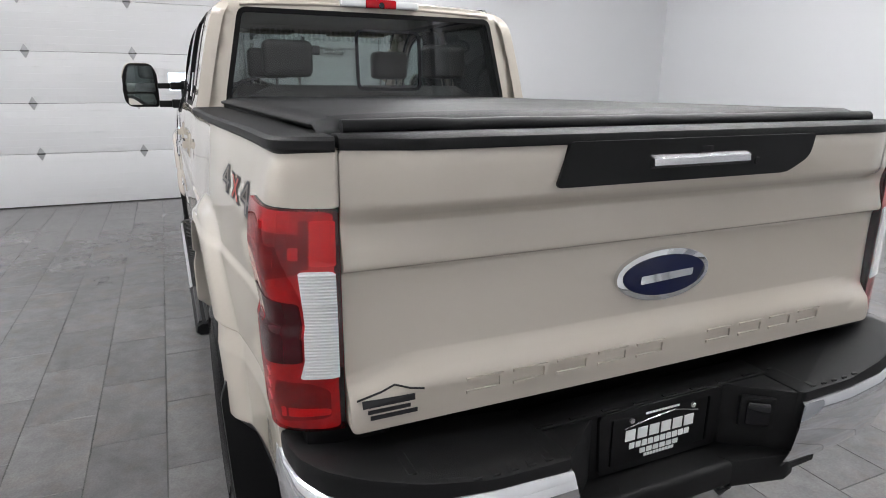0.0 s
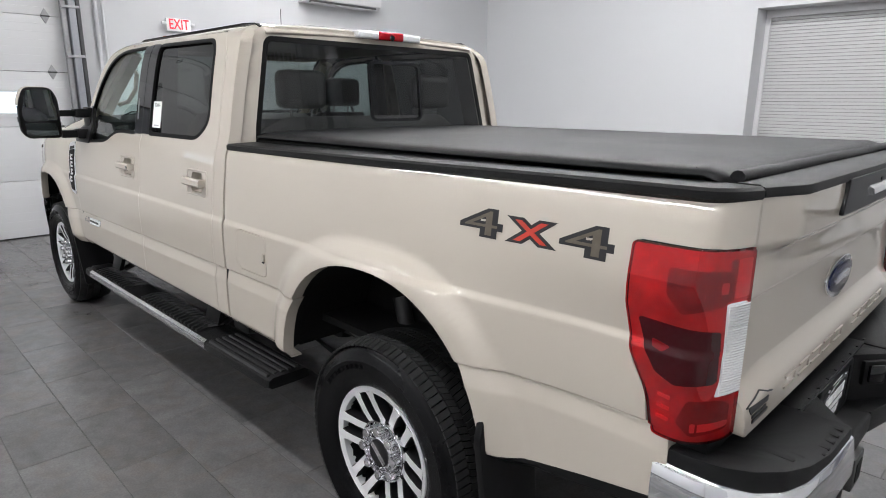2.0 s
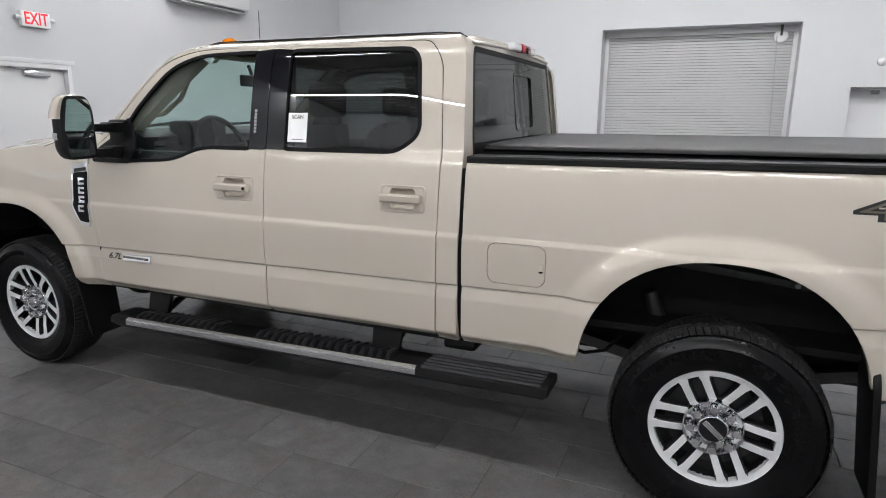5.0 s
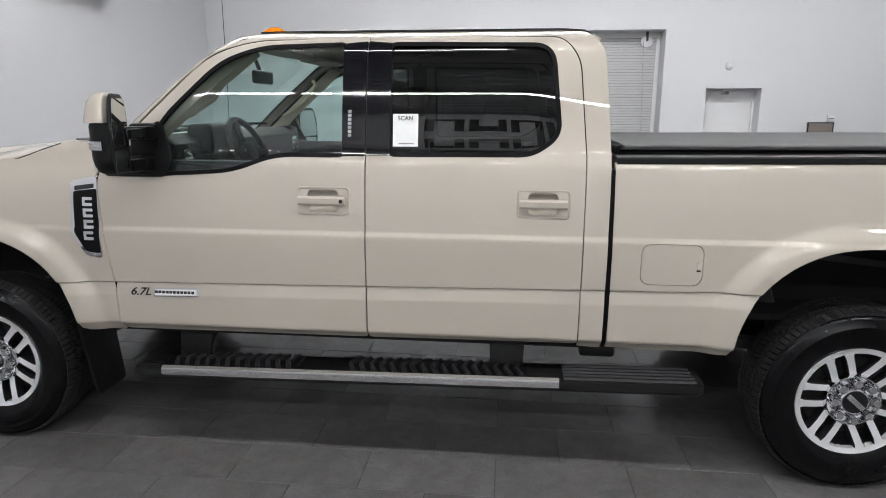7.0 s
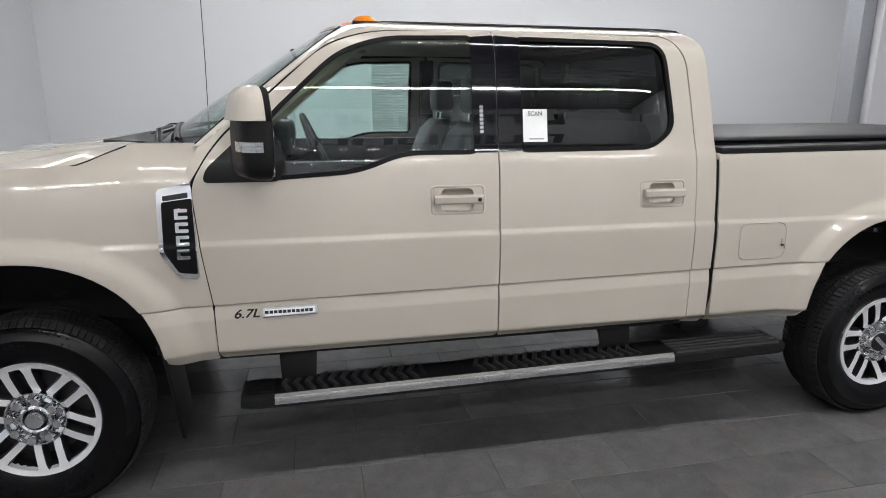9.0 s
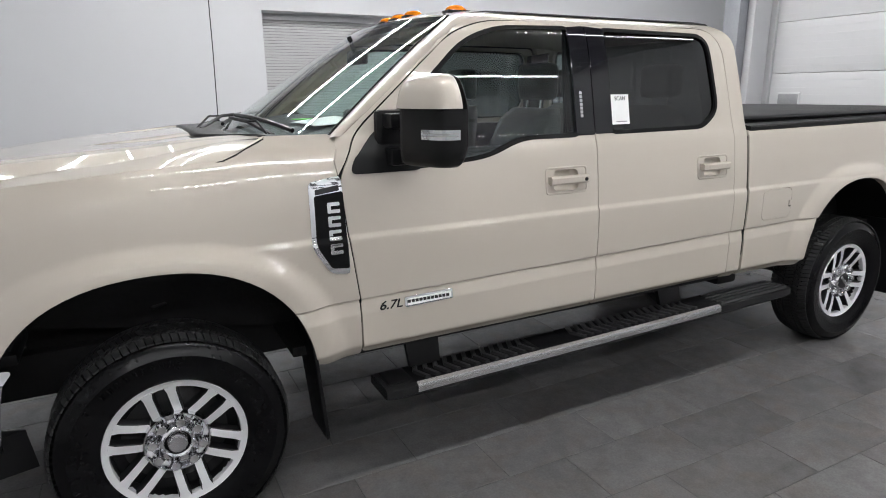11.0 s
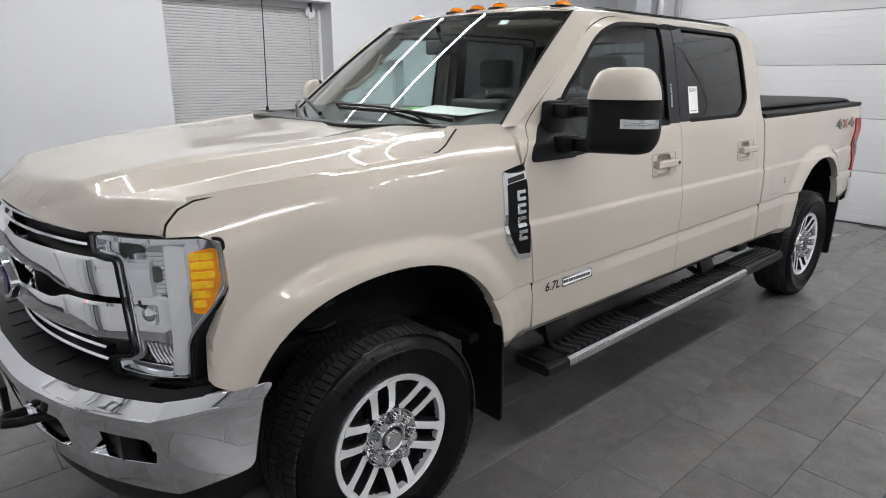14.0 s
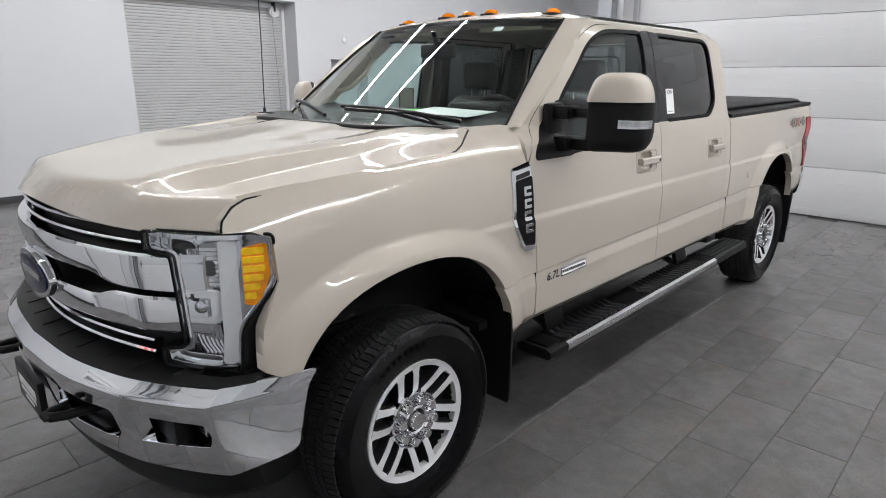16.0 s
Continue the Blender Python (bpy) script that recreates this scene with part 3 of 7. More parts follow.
part("pipe", tube([(FRONT_X - 0.02, -0.40, 0.0), (FRONT_X - 0.02, -0.40, CEILING)], 0.014, 10), WALL, tr)
tr2 = thing("door_track_2", "pale grey corner post beside the rear door", "door track", kind="structure")
part("corner_post", box(BACK_X + 0.001, BACK_X + 0.45, STEP_Y, STEP_Y + 0.22, 0, CEILING, 0.006), TRACK, tr2)
part("jamb_strip", box(BACK_X - 0.02, BACK_X + 0.30, STEP_Y + 0.222, STEP_Y + 0.32, 0, BZ, 0.004), WALL, tr2)

# exit door
ed = thing("door_5", "white exit door with closer in a steel frame", "door", kind="structure")
part("leaf", box(FRONT_X + 0.05, FRONT_X + 0.09, EY0 + 0.05, EY1 - 0.05, 0.008, EZ - 0.05, 0.003), DOORPAINT, ed)
for b in ((EY0, EY0 + 0.05, 0, EZ), (EY1 - 0.05, EY1, 0, EZ), (EY0 + 0.051, EY1 - 0.051, EZ - 0.05, EZ)):
    part("door_frame", box(FRONT_X - 0.018, FRONT_X + 0.11, *b, 0.004), DOORPAINT, ed)
part("architrave", box(FRONT_X - 0.022, FRONT_X - 0.001, EY0 - 0.05, EY1 + 0.05, EZ + 0.002, EZ + 0.05, 0.004), DOORPAINT, ed)
part("closer_body", box(FRONT_X + 0.0, FRONT_X + 0.05, -1.42, -1.12, EZ - 0.14, EZ - 0.08, 0.010), SATIN, ed)
part("closer_arm", tube([(FRONT_X + 0.02, -1.25, EZ - 0.075), (FRONT_X - 0.05, -1.00, EZ - 0.06), (FRONT_X + 0.0, -0.95, EZ - 0.05)], 0.008, 6), SATIN, ed)
part("door_handle", tube([(FRONT_X + 0.05, -1.52, 1.0), (FRONT_X - 0.01, -1.52, 1.0), (FRONT_X - 0.01, -1.40, 1.0)], 0.010, 8), SATIN, ed)
ex = thing("exit_sign", "white exit sign with red letters and two lamp heads", "exit sign", at=(FRONT_X, -1.30, 2.575))
part("sign_box", box(-0.05, 0, -0.16, 0.16, -0.078, 0.078, 0.008), EXITWHITE, ex)
bm = letters("EXIT", 0.165, 0.002, 0.002)
bmesh.ops.transform(bm, matrix=Matrix(((0, 0, -1, -0.0525), (-0.78, 0, 0, 0), (0, 1.08, 0, 0), (0, 0, 0, 1))), verts=bm.verts)
bmesh.ops.recalc_face_normals(bm, faces=bm.faces[:])
part("sign_words", bm, EXITRED, ex, "red EXIT lettering", smooth=False)
for y in (-0.185, 0.185):
    bm = lathe([(0, 0.03), (0.022, 0.03), (0.026, 0.0), (0.018, -0.03), (0, -0.03)], 16)
    bmesh.ops.translate(bm, vec=(-0.03, y, 0.01), verts=bm.verts)
    part("lamp_head", bm, DOORPAINT, ex)
ac = thing("air_conditioner", "white wall mounted split air conditioner with open louvre", "air conditioner", at=(FRONT_X, -3.86, 3.06))
rings = [[(x, y, z) for x, z in ((0, 0.0), (-0.14, 0.0), (-0.20, 0.05), (-0.215, 0.14), (-0.20, 0.27), (-0.16, 0.30), (0, 0.30))] for y in (-0.72, -0.71, 0.71, 0.72)]
part("casing", loft(rings), DOORPAINT, ac)
part("outlet", box(-0.205, -0.10, -0.62, 0.62, -0.003, 0.035, 0.006), BASE, ac)
part("louvre", box(-0.235, -0.13, -0.63, 0.63, -0.012, -0.004, 0.003), DOORPAINT, ac)
th = thing("wall_control", "small white wall control beside the exit door", "wall control", at=(FRONT_X, -0.52, 1.30))
part("control_box", box(-0.045, 0, -0.05, 0.05, -0.10, 0.10, 0.006), DOORPAINT, th)
part("control_face", box(-0.049, -0.044, -0.035, 0.035, -0.02, 0.07, 0.003), HINGE, th)

# baseboards
for i, b in enumerate(((NX1, FRONT_X - 0.012, FAR_Y, FAR_Y + 0.012), (DX1, NX0, FAR_Y, FAR_Y + 0.012), (DEEP_X, DX0, FAR_Y, FAR_Y + 0.012), (FRONT_X - 0.012, FRONT_X, FAR_Y, EY0 - 0.06), (FRONT_X - 0.012, FRONT_X, GY1 + 0.1, NEAR_Y),
                       (BACK_X, FRONT_X - 0.012, NEAR_Y - 0.012, NEAR_Y))):
    tagged(part("baseboard", box(*b, 0.0, 0.10, 0.003), BASE, None, "dark rubber baseboard along the wall"), category="baseboard", kind="structure")

# big black wall lettering, drawn as plain bars, seen only in the glass
sign = thing("wall_lettering", "big black lettering bars on the near wall", "wall sign", at=(0.0, NEAR_Y, 3.4))
for n, w, h, z0, x0 in ((6, 0.70, 0.42, 0.64, -1.62), (10, 0.50, 0.36, 0.16, -2.45), (17, 0.30, 0.19, -0.16, -1.7)):
    for k in range(n):
        x = x0 + k * w * 1.12
        for b in ((x, x + w * 0.24, z0, z0 + h), (x + w * 0.76, x + w, z0, z0 + h), (x + w * 0.25, x + w * 0.75, z0 + (h * 0.78 if k % 2 else 0), z0 + (h if k % 2 else h * 0.22))):
            part("letter_bar", box(b[0], b[1], -0.015, 0, b[2], b[3]), INK, sign, smooth=False)
sign2 = thing("wall_lettering", "row of black lettering bars over the rear door", "wall sign", at=(BACK_X - 0.037, -0.87, 2.84))
for k in range(17):
    y = -1.15 + k * 0.137
    for b in ((y, y + 0.032, 0, 0.13), (y + 0.075, y + 0.107, 0, 0.13), (y + 0.033, y + 0.074, 0.098 if k % 2 else 0, 0.13 if k % 2 else 0.032)):
        part("letter_bar", box(0, 0.012, b[0], b[1], b[2], b[3]), INK, sign2, smooth=False)

# ---------------------------------------------------------------- the pickup truck
# x runs to the front of the truck, y to its driver's side; the rear axle stands over the origin
truck = thing("pickup_truck", "champagne beige four-door pickup truck with black soft bed cover", "pickup truck")

WHEEL_R, WHEELBASE = 0.415, 4.06
y_cab0 = curve([(0.58, 0.925), (0.62, 0.952), (0.640, 0.972), (0.650, 0.985), (0.660, 0.9895), (0.70, 0.9905), (0.80, 0.9915), (0.90, 0.992), (1.0, 0.994), (1.1, 0.991), (1.2, 0.984), (1.3, 0.973),
               (1.4, 0.955), (1.46, 0.932), (1.5, 0.922), (1.6, 0.904), (1.75, 0.873), (1.87, 0.842), (1.92, 0.820), (1.955, 0.780), (1.98, 0.725), (2.0, 0.65)])


def shoulder(z):
    """The soft shoulder along the flanks, above which the metal lies a little deeper."""
    return -0.0082 * smooth01(1.096, 1.124, z) * smooth01(1.50, 1.30, z)


def y_cab(z):
    return y_cab0(z) + shoulder(z)


y_fender = curve([(0.58, 0.925), (0.64, 0.972), (0.66, 0.984), (0.70, 0.988), (0.84, 0.991), (0.9, 0.992), (1.0, 0.993), (1.1, 0.990), (1.2, 0.984), (1.3, 0.970), (1.38, 0.945), (1.44, 0.90), (1.49, 0.83)])


def crease(x):
    return 0.853 + (3.34 - x) * 0.014


def groove(x, z):
    """The body line above the sills: the metal below it lies a little deeper."""
    d = z - crease(x)
    return -0.0095 * smooth01(0.004, -0.004, d) * soft_ramp(-0.060, -0.006, d, 0.10) - 0.0065 * math.exp(-(d / 0.0032) ** 2)


ARCH_R = (0.025, 0.55, 0.53, 0.555)
ARCH_F = (4.07, 0.55, 0.54, 0.525)


def rho(a, x, z):
    n = 2.25
    return (abs((x - a[0]) / a[2]) ** n + abs((z - a[1]) / a[3]) ** n) ** (1 / n)


def flare(a, x, z):
    r = rho(a, x, z)
    w = 0.62 + 0.38 * min(1.0, abs(x - a[0]) / (a[2] * r)) ** 1.5
    return 0.036 * (soft_ramp(1 + 0.24 * w, 1 + 0.105 * w, r, 0.26) * 0.86 + smooth01(1 + 0.12 * w, 1.0, r) * 0.14)


def arch_line(a, z0, z1, n=30):
    """Points over a wheel arch from its front foot at height z0 to its rear foot at height z1."""
    def foot(z):
        return math.acos(max(-1, min(1, ((z - a[1]) / a[3]))))
    pts = []
    t0, t1 = math.asin(max(-1, min(1, (z0 - a[1]) / a[3]))), math.pi - math.asin(max(-1, min(1, (z1 - a[1]) / a[3])))
    for i in range(n + 1):
        t = t0 + (t1 - t0) * i / n
        c, s = math.cos(t), math.sin(t)
        k = (abs(c) ** 2.25 + abs(s) ** 2.25) ** (-1 / 2.25)
        pts.append((a[0] + a[2] * k * c, a[1] + a[3] * k * s))
    return pts


def side_cab(x, z):
    bow = 0.012 * smooth01(1.5, 1.05, x) * smooth01(1.3, 1.9, z) + 0.05 * smooth01(2.9, 3.5, x) * smooth01(1.42, 1.5, z)
    return (x, y_cab(z) + groove(x, z) - bow, z)


def side_fender(x, z):
    y = y_fender(z) + shoulder(z) * smooth01(3.95, 3.6, x) + groove(x, z) * smooth01(4.2, 3.9, x) + flare(ARCH_F, x, z)
    # the wing draws in towards the headlamp and carries a higher shoulder line at the cowl
    y -= 0.055 * smooth01(4.15, 4.62, x) + 0.22 * max(0, x - 4.52) ** 1.5
    y -= 0.55 * max(0, z - (1.37 - 0.30 * max(0, x - 3.9) ** 1.3)) ** 1.5 * smooth01(3.7, 4.3, x)
    return (x, y, z)


def side_bed(x, z):
    y = y_cab(min(z, 1.5)) + groove(x, z) * smooth01(-1.02, -0.96, x) + flare(ARCH_R, x, z)
    y -= 0.006 * smooth01(0.9, 0.2, x) + 0.030 * smooth01(0.2, -0.85, x)
    y -= 0.030 * smooth01(-0.35, -0.85, x) * smooth01(1.28, 1.08, z)
    y -= (y - 0.795) * min(1.0, max(0, -0.885 - x) / 0.23) ** 8
    return (x, y, z)


GAP = 0.001
CUT_Z = sorted(steps(0.55, 2.02, 0.045) + [0.632, 0.645, 0.655, 0.665, 0.675, 0.69, 0.79, 0.802, 0.815] + steps(1.07, 1.096, 0.008) + steps(1.095, 1.128, 0.003) + steps(1.13, 1.18, 0.010))

FINE_Z = sorted(set(CUT_Z) | set(steps(0.56, 1.40, 0.015)))


def crease_lines(x0, x1):
    return [((3.34, 0.853 + d), (0.014, 1.0)) for d in (-0.068, -0.064, -0.060, -0.056, -0.052, -0.045, -0.03, -0.012, -0.006, -0.003, 0.0, 0.003, 0.006, 0.012)]


def side_part(name, outline, surf, s, parent, material=PAINT, holes=(), dx=0.07, lines=True, label="", cuts=None, off=0.0, rim=0.022, edge=0.004):
    xs = [p[0] for p in outline]
    zs = [p[1] for p in outline]
    bm = panel(outline, surf, (0, -1, 0), steps(min(xs), max(xs), dx) + list(cuts or ()), [z for z in (FINE_Z if dx < 0.03 and len(outline) > 40 else CUT_Z) if min(zs) < z < max(zs)], holes, rim, edge,
               crease_lines(0, 0) if lines else (), off)
    return part(name, flip(bm, s), material, parent, label)


# outlines, in x and z
SEAM = 2.14
front_window = rounded([(2.245, 1.462), (2.56, 1.462, 0.12), (2.74, 1.392, 0.12), (3.19, 1.366, 0.03), (3.185, 1.44), (3.055, 1.615, 0.05), (2.80, 1.845, 0.10), (2.62, 1.905, 0.15), (2.245, 1.915, 0.02)], 0.02)
rear_window = rounded([(2.028, 1.466, 0.02), (1.42, 1.470, 0.05), (1.315, 1.545, 0.05), (1.350, 1.905, 0.07), (2.028, 1.915, 0.02)], 0.03)
front_door_line = rounded([(SEAM + GAP, 0.617, 0.02), (3.338, 0.612, 0.03), (3.342, 0.86, 0.0), (3.375, 1.10, 0.1), (3.395, 1.34, 0.05), (3.30, 1.50, 0.08),
                           (2.86, 1.885, 0.12), (2.66, 1.948, 0.15), (SEAM + GAP, 1.957, 0.0)], 0.01)
rear_door_line = rounded([(SEAM - GAP, 0.617, 0.02), (SEAM - GAP, 1.957, 0.0), (1.30, 1.955, 0.09), (1.225, 1.86, 0.10), (1.19, 1.45, 0.0), (1.196, 0.63, 0.02)], 0.01)
frame_line = rounded([(1.096, 0.612, 0.01), (1.092, 1.45, 0.0), (1.125, 1.90, 0.10), (1.20, 1.985, 0.06), (1.60, 1.995, 0.0), (2.55, 1.988, 0.25), (2.80, 1.935, 0.2), (3.36, 1.485, 0.02), (3.402, 1.40, 0.0),
                      (3.397, 1.352, 0.0), (3.306, 1.508, 0.08), (2.865, 1.893, 0.12), (2.663, 1.954, 0.15), (1.297, 1.961, 0.09), (1.218, 1.864, 0.10), (1.184, 1.45, 0.0), (1.190, 0.618, 0.0)], 0.0)


def grow(outline, d):
    """An outline moved outwards by d (outlines run so that their inside has the mean point)."""
    k = len(outline)
    area = sum(outline[i - 1][0] * outline[i][1] - outline[i][0] * outline[i - 1][1] for i in range(k))
    sgn = 1 if area > 0 else -1
    out = []
    for i in range(k):
        a, b = Vector(outline[i - 1]), Vector(outline[(i + 1) % k])
        t = (b - a)
        if t.length < 1e-9:
            out.append(outline[i])
            continue
        nrm = Vector((t.y, -t.x)).normalized() * sgn
        out.append((outline[i][0] + nrm.x * d, outline[i][1] + nrm.y * d))
    return out


def handle_hole(x0, x1):
    return rounded([(x0 + 0.048, 1.204), (x1 - 0.044, 1.204), (x1 - 0.044, 1.304), (x0 + 0.048, 1.304)], 0.030)


def door_handle(x0, x1, s, door, key):
    """A pull handle over a cup pressed into the door, with a fine raised surround."""
    y = y_cab(1.255)
    z0, z1 = 1.192, 1.316
    rings = [[(x, y + d - 0.002, z) for z, d in ((1.238, 0.020), (1.238, 0.030), (1.246, 0.037), (1.268, 0.037), (1.277, 0.029), (1.277, 0.020))] for x in (x0 + 0.016, x0 + 0.022, x1 - 0.020, x1 - 0.012)]
    h = part("door_handle", flip(loft(rings), s), PAINT, door, "beige painted pull handle")
    cup = rounded([(x0, z0), (x1, z0), (x1, z1), (x0, z1)], 0.024)
    loops = [[(u, side_cab(u, v)[1] + d, v) for u, v in ring] for ring, d in ((cup, -0.002), (cup, 0.002), (grow(cup, -0.003), 0.004), (grow(cup, -0.008), 0.003), (grow(cup, -0.011), -0.002))]
    part("surround", flip(loft(loops, caps=False), s), PAINT, h)
    hole = handle_hole(x0, x1)
    bm = bmesh.new()
    cx, cz = (x0 + x1) / 2, 1.254
    loops = [[(cx + (u - cx) * k, side_cab(u, v)[1] - d, cz + (v - cz) * k) for u, v in hole] for k, d in ((1.03, 0.004), (0.97, 0.014), (0.86, 0.030), (0.60, 0.040))]
    loft(loops, caps=False, bm=bm)
    bm.faces.new([bm.verts.new((cx + (u - cx) * 0.6, side_cab(u, v)[1] - 0.040, cz + (v - cz) * 0.6)) for u, v in hole])
    bmesh.ops.remove_doubles(bm, verts=bm.verts[:], dist=1e-5)
    bmesh.ops.recalc_face_normals(bm, faces=bm.faces[:])
    part("pressed_cup", flip(bm, s), PAINT, h, angle=70)
    part("mount", flip(box(x0 + 0.018, x0 + 0.044, y - 0.006, y + 0.022, 1.240, 1.275, 0.004), s), PAINT, h)
    part("mount", flip(box(x1 - 0.046, x1 - 0.016, y - 0.006, y + 0.022, 1.240, 1.275, 0.004), s), PAINT, h)
    if key:
        lock = lathe([(0.0, 0.003), (0.008, 0.003), (0.009, 0.0)], 14)
        bmesh.ops.translate(lock, vec=(x0 + 0.032, y + 0.035, 1.257), verts=lock.verts)
        part("lock", flip(lock, s), ALLOY_DARK, h)


def door(name, outline, hole, s, gl, handle, key, label):
    d = side_part(name, grow(outline, -0.005), side_cab, s, truck, holes=(grow(hole, 0.019), handle_hole(*handle)), label=label, edge=0.003)
    seal = side_part("window_seal", grow(hole, 0.018), side_cab, s, d, SEAL, holes=(grow(hole, 0.005),), lines=False, off=0.003, rim=0.02, edge=0.003, dx=0.15)
    g = side_part("window_glass", grow(hole, 0.009), side_cab, s, d, gl, lines=False, off=-0.010, rim=0.004, edge=0.0005, dx=0.15)
    g.visible_shadow = False
    door_handle(*handle, s, d, key)
    # inner skin and armrest
    lower = [p for p in outline if p[1] < 1.46]
    bm = box(min(p[0] for p in outline) + 0.04, max(p[0] for p in outline) - 0.05, 0.855, 0.90, 0.68, 1.42, 0.02)
    part("inner_trim", flip(bm, s), DASH, d)
    return d


for s in (1, -1):
    d = door("front_door", front_door_line, front_window, s, GLASS_FRONT, (2.207, 2.445), s > 0, "beige front door with clear green glass")
    # black post cover with its slotted strip, and the mirror foot
    side_part("pillar_cover", rounded([(SEAM + 0.006, 1.452), (2.243, 1.452), (2.243, 1.925), (SEAM + 0.006, 1.935)], 0.004), side_cab, s, d, GLOSS, lines=False, off=0.0045, rim=0.01)
    for k in range(7):
        z = 1.53 + k * 0.017
        side_part("keypad_button", rounded([(2.205, z), (2.219, z), (2.219, z + 0.012), (2.205, z + 0.012)], 0.002, 1), side_cab, s, d, HINGE, lines=False, off=0.006, rim=0.004, edge=0.001)
    side_part("mirror_sail", rounded([(3.345, 1.352, 0.03), (3.06, 1.352), (3.03, 1.42), (3.10, 1.60, 0.03), (3.20, 1.52, 0.02), (3.33, 1.40, 0.03)], 0.02), side_cab, s, d, PLASTIC_SATIN, lines=False, off=0.010, rim=0.02)
    d = door("rear_door", rear_door_line, rear_window, s, GLASS_REAR, (1.252, 1.478), False, "beige rear door with dark privacy glass")
    side_part("pillar_cover", rounded([(2.036, 1.455), (SEAM - 0.006, 1.455), (SEAM - 0.006, 1.935), (2.036, 1.927)], 0.004), side_cab, s, d, GLOSS, lines=False, off=0.0045, rim=0.01)
    side_part("cab_side_frame", frame_line, side_cab, s, truck, label="beige cab pillar and roof rail", rim=0.06)
    # dark tubes behind the door gaps, added so that the gaps read as shaded
    for line in (front_door_line, rear_door_line):
        ring = [(x, side_cab(x, z)[1] - 0.015, z) for x, z in line]
        part("gap_shadow", flip(tube(ring + ring[:2], 0.0085, 6), s), SEAL, truck)
    # dark box added as the shade between bed side and tailgate
    part("gate_gap", flip(box(-1.090, -1.060, 0.775, 0.835, 0.90, 1.445), s), SEAL, truck)
    part("door_jamb", flip(box(1.15, 3.38, 0.70, 0.90, 0.60, 0.70, 0.02), s), UNDER, truck)
    part("centre_pillar", flip(prism([(2.09, 0.62), (2.19, 0.62), (2.18, 1.93), (2.10, 1.93)], lambda u, v: (u, y_cab(v) - 0.026, v), lambda u, v: (u, y_cab(v) - 0.11, v)), s), SEAL, truck)

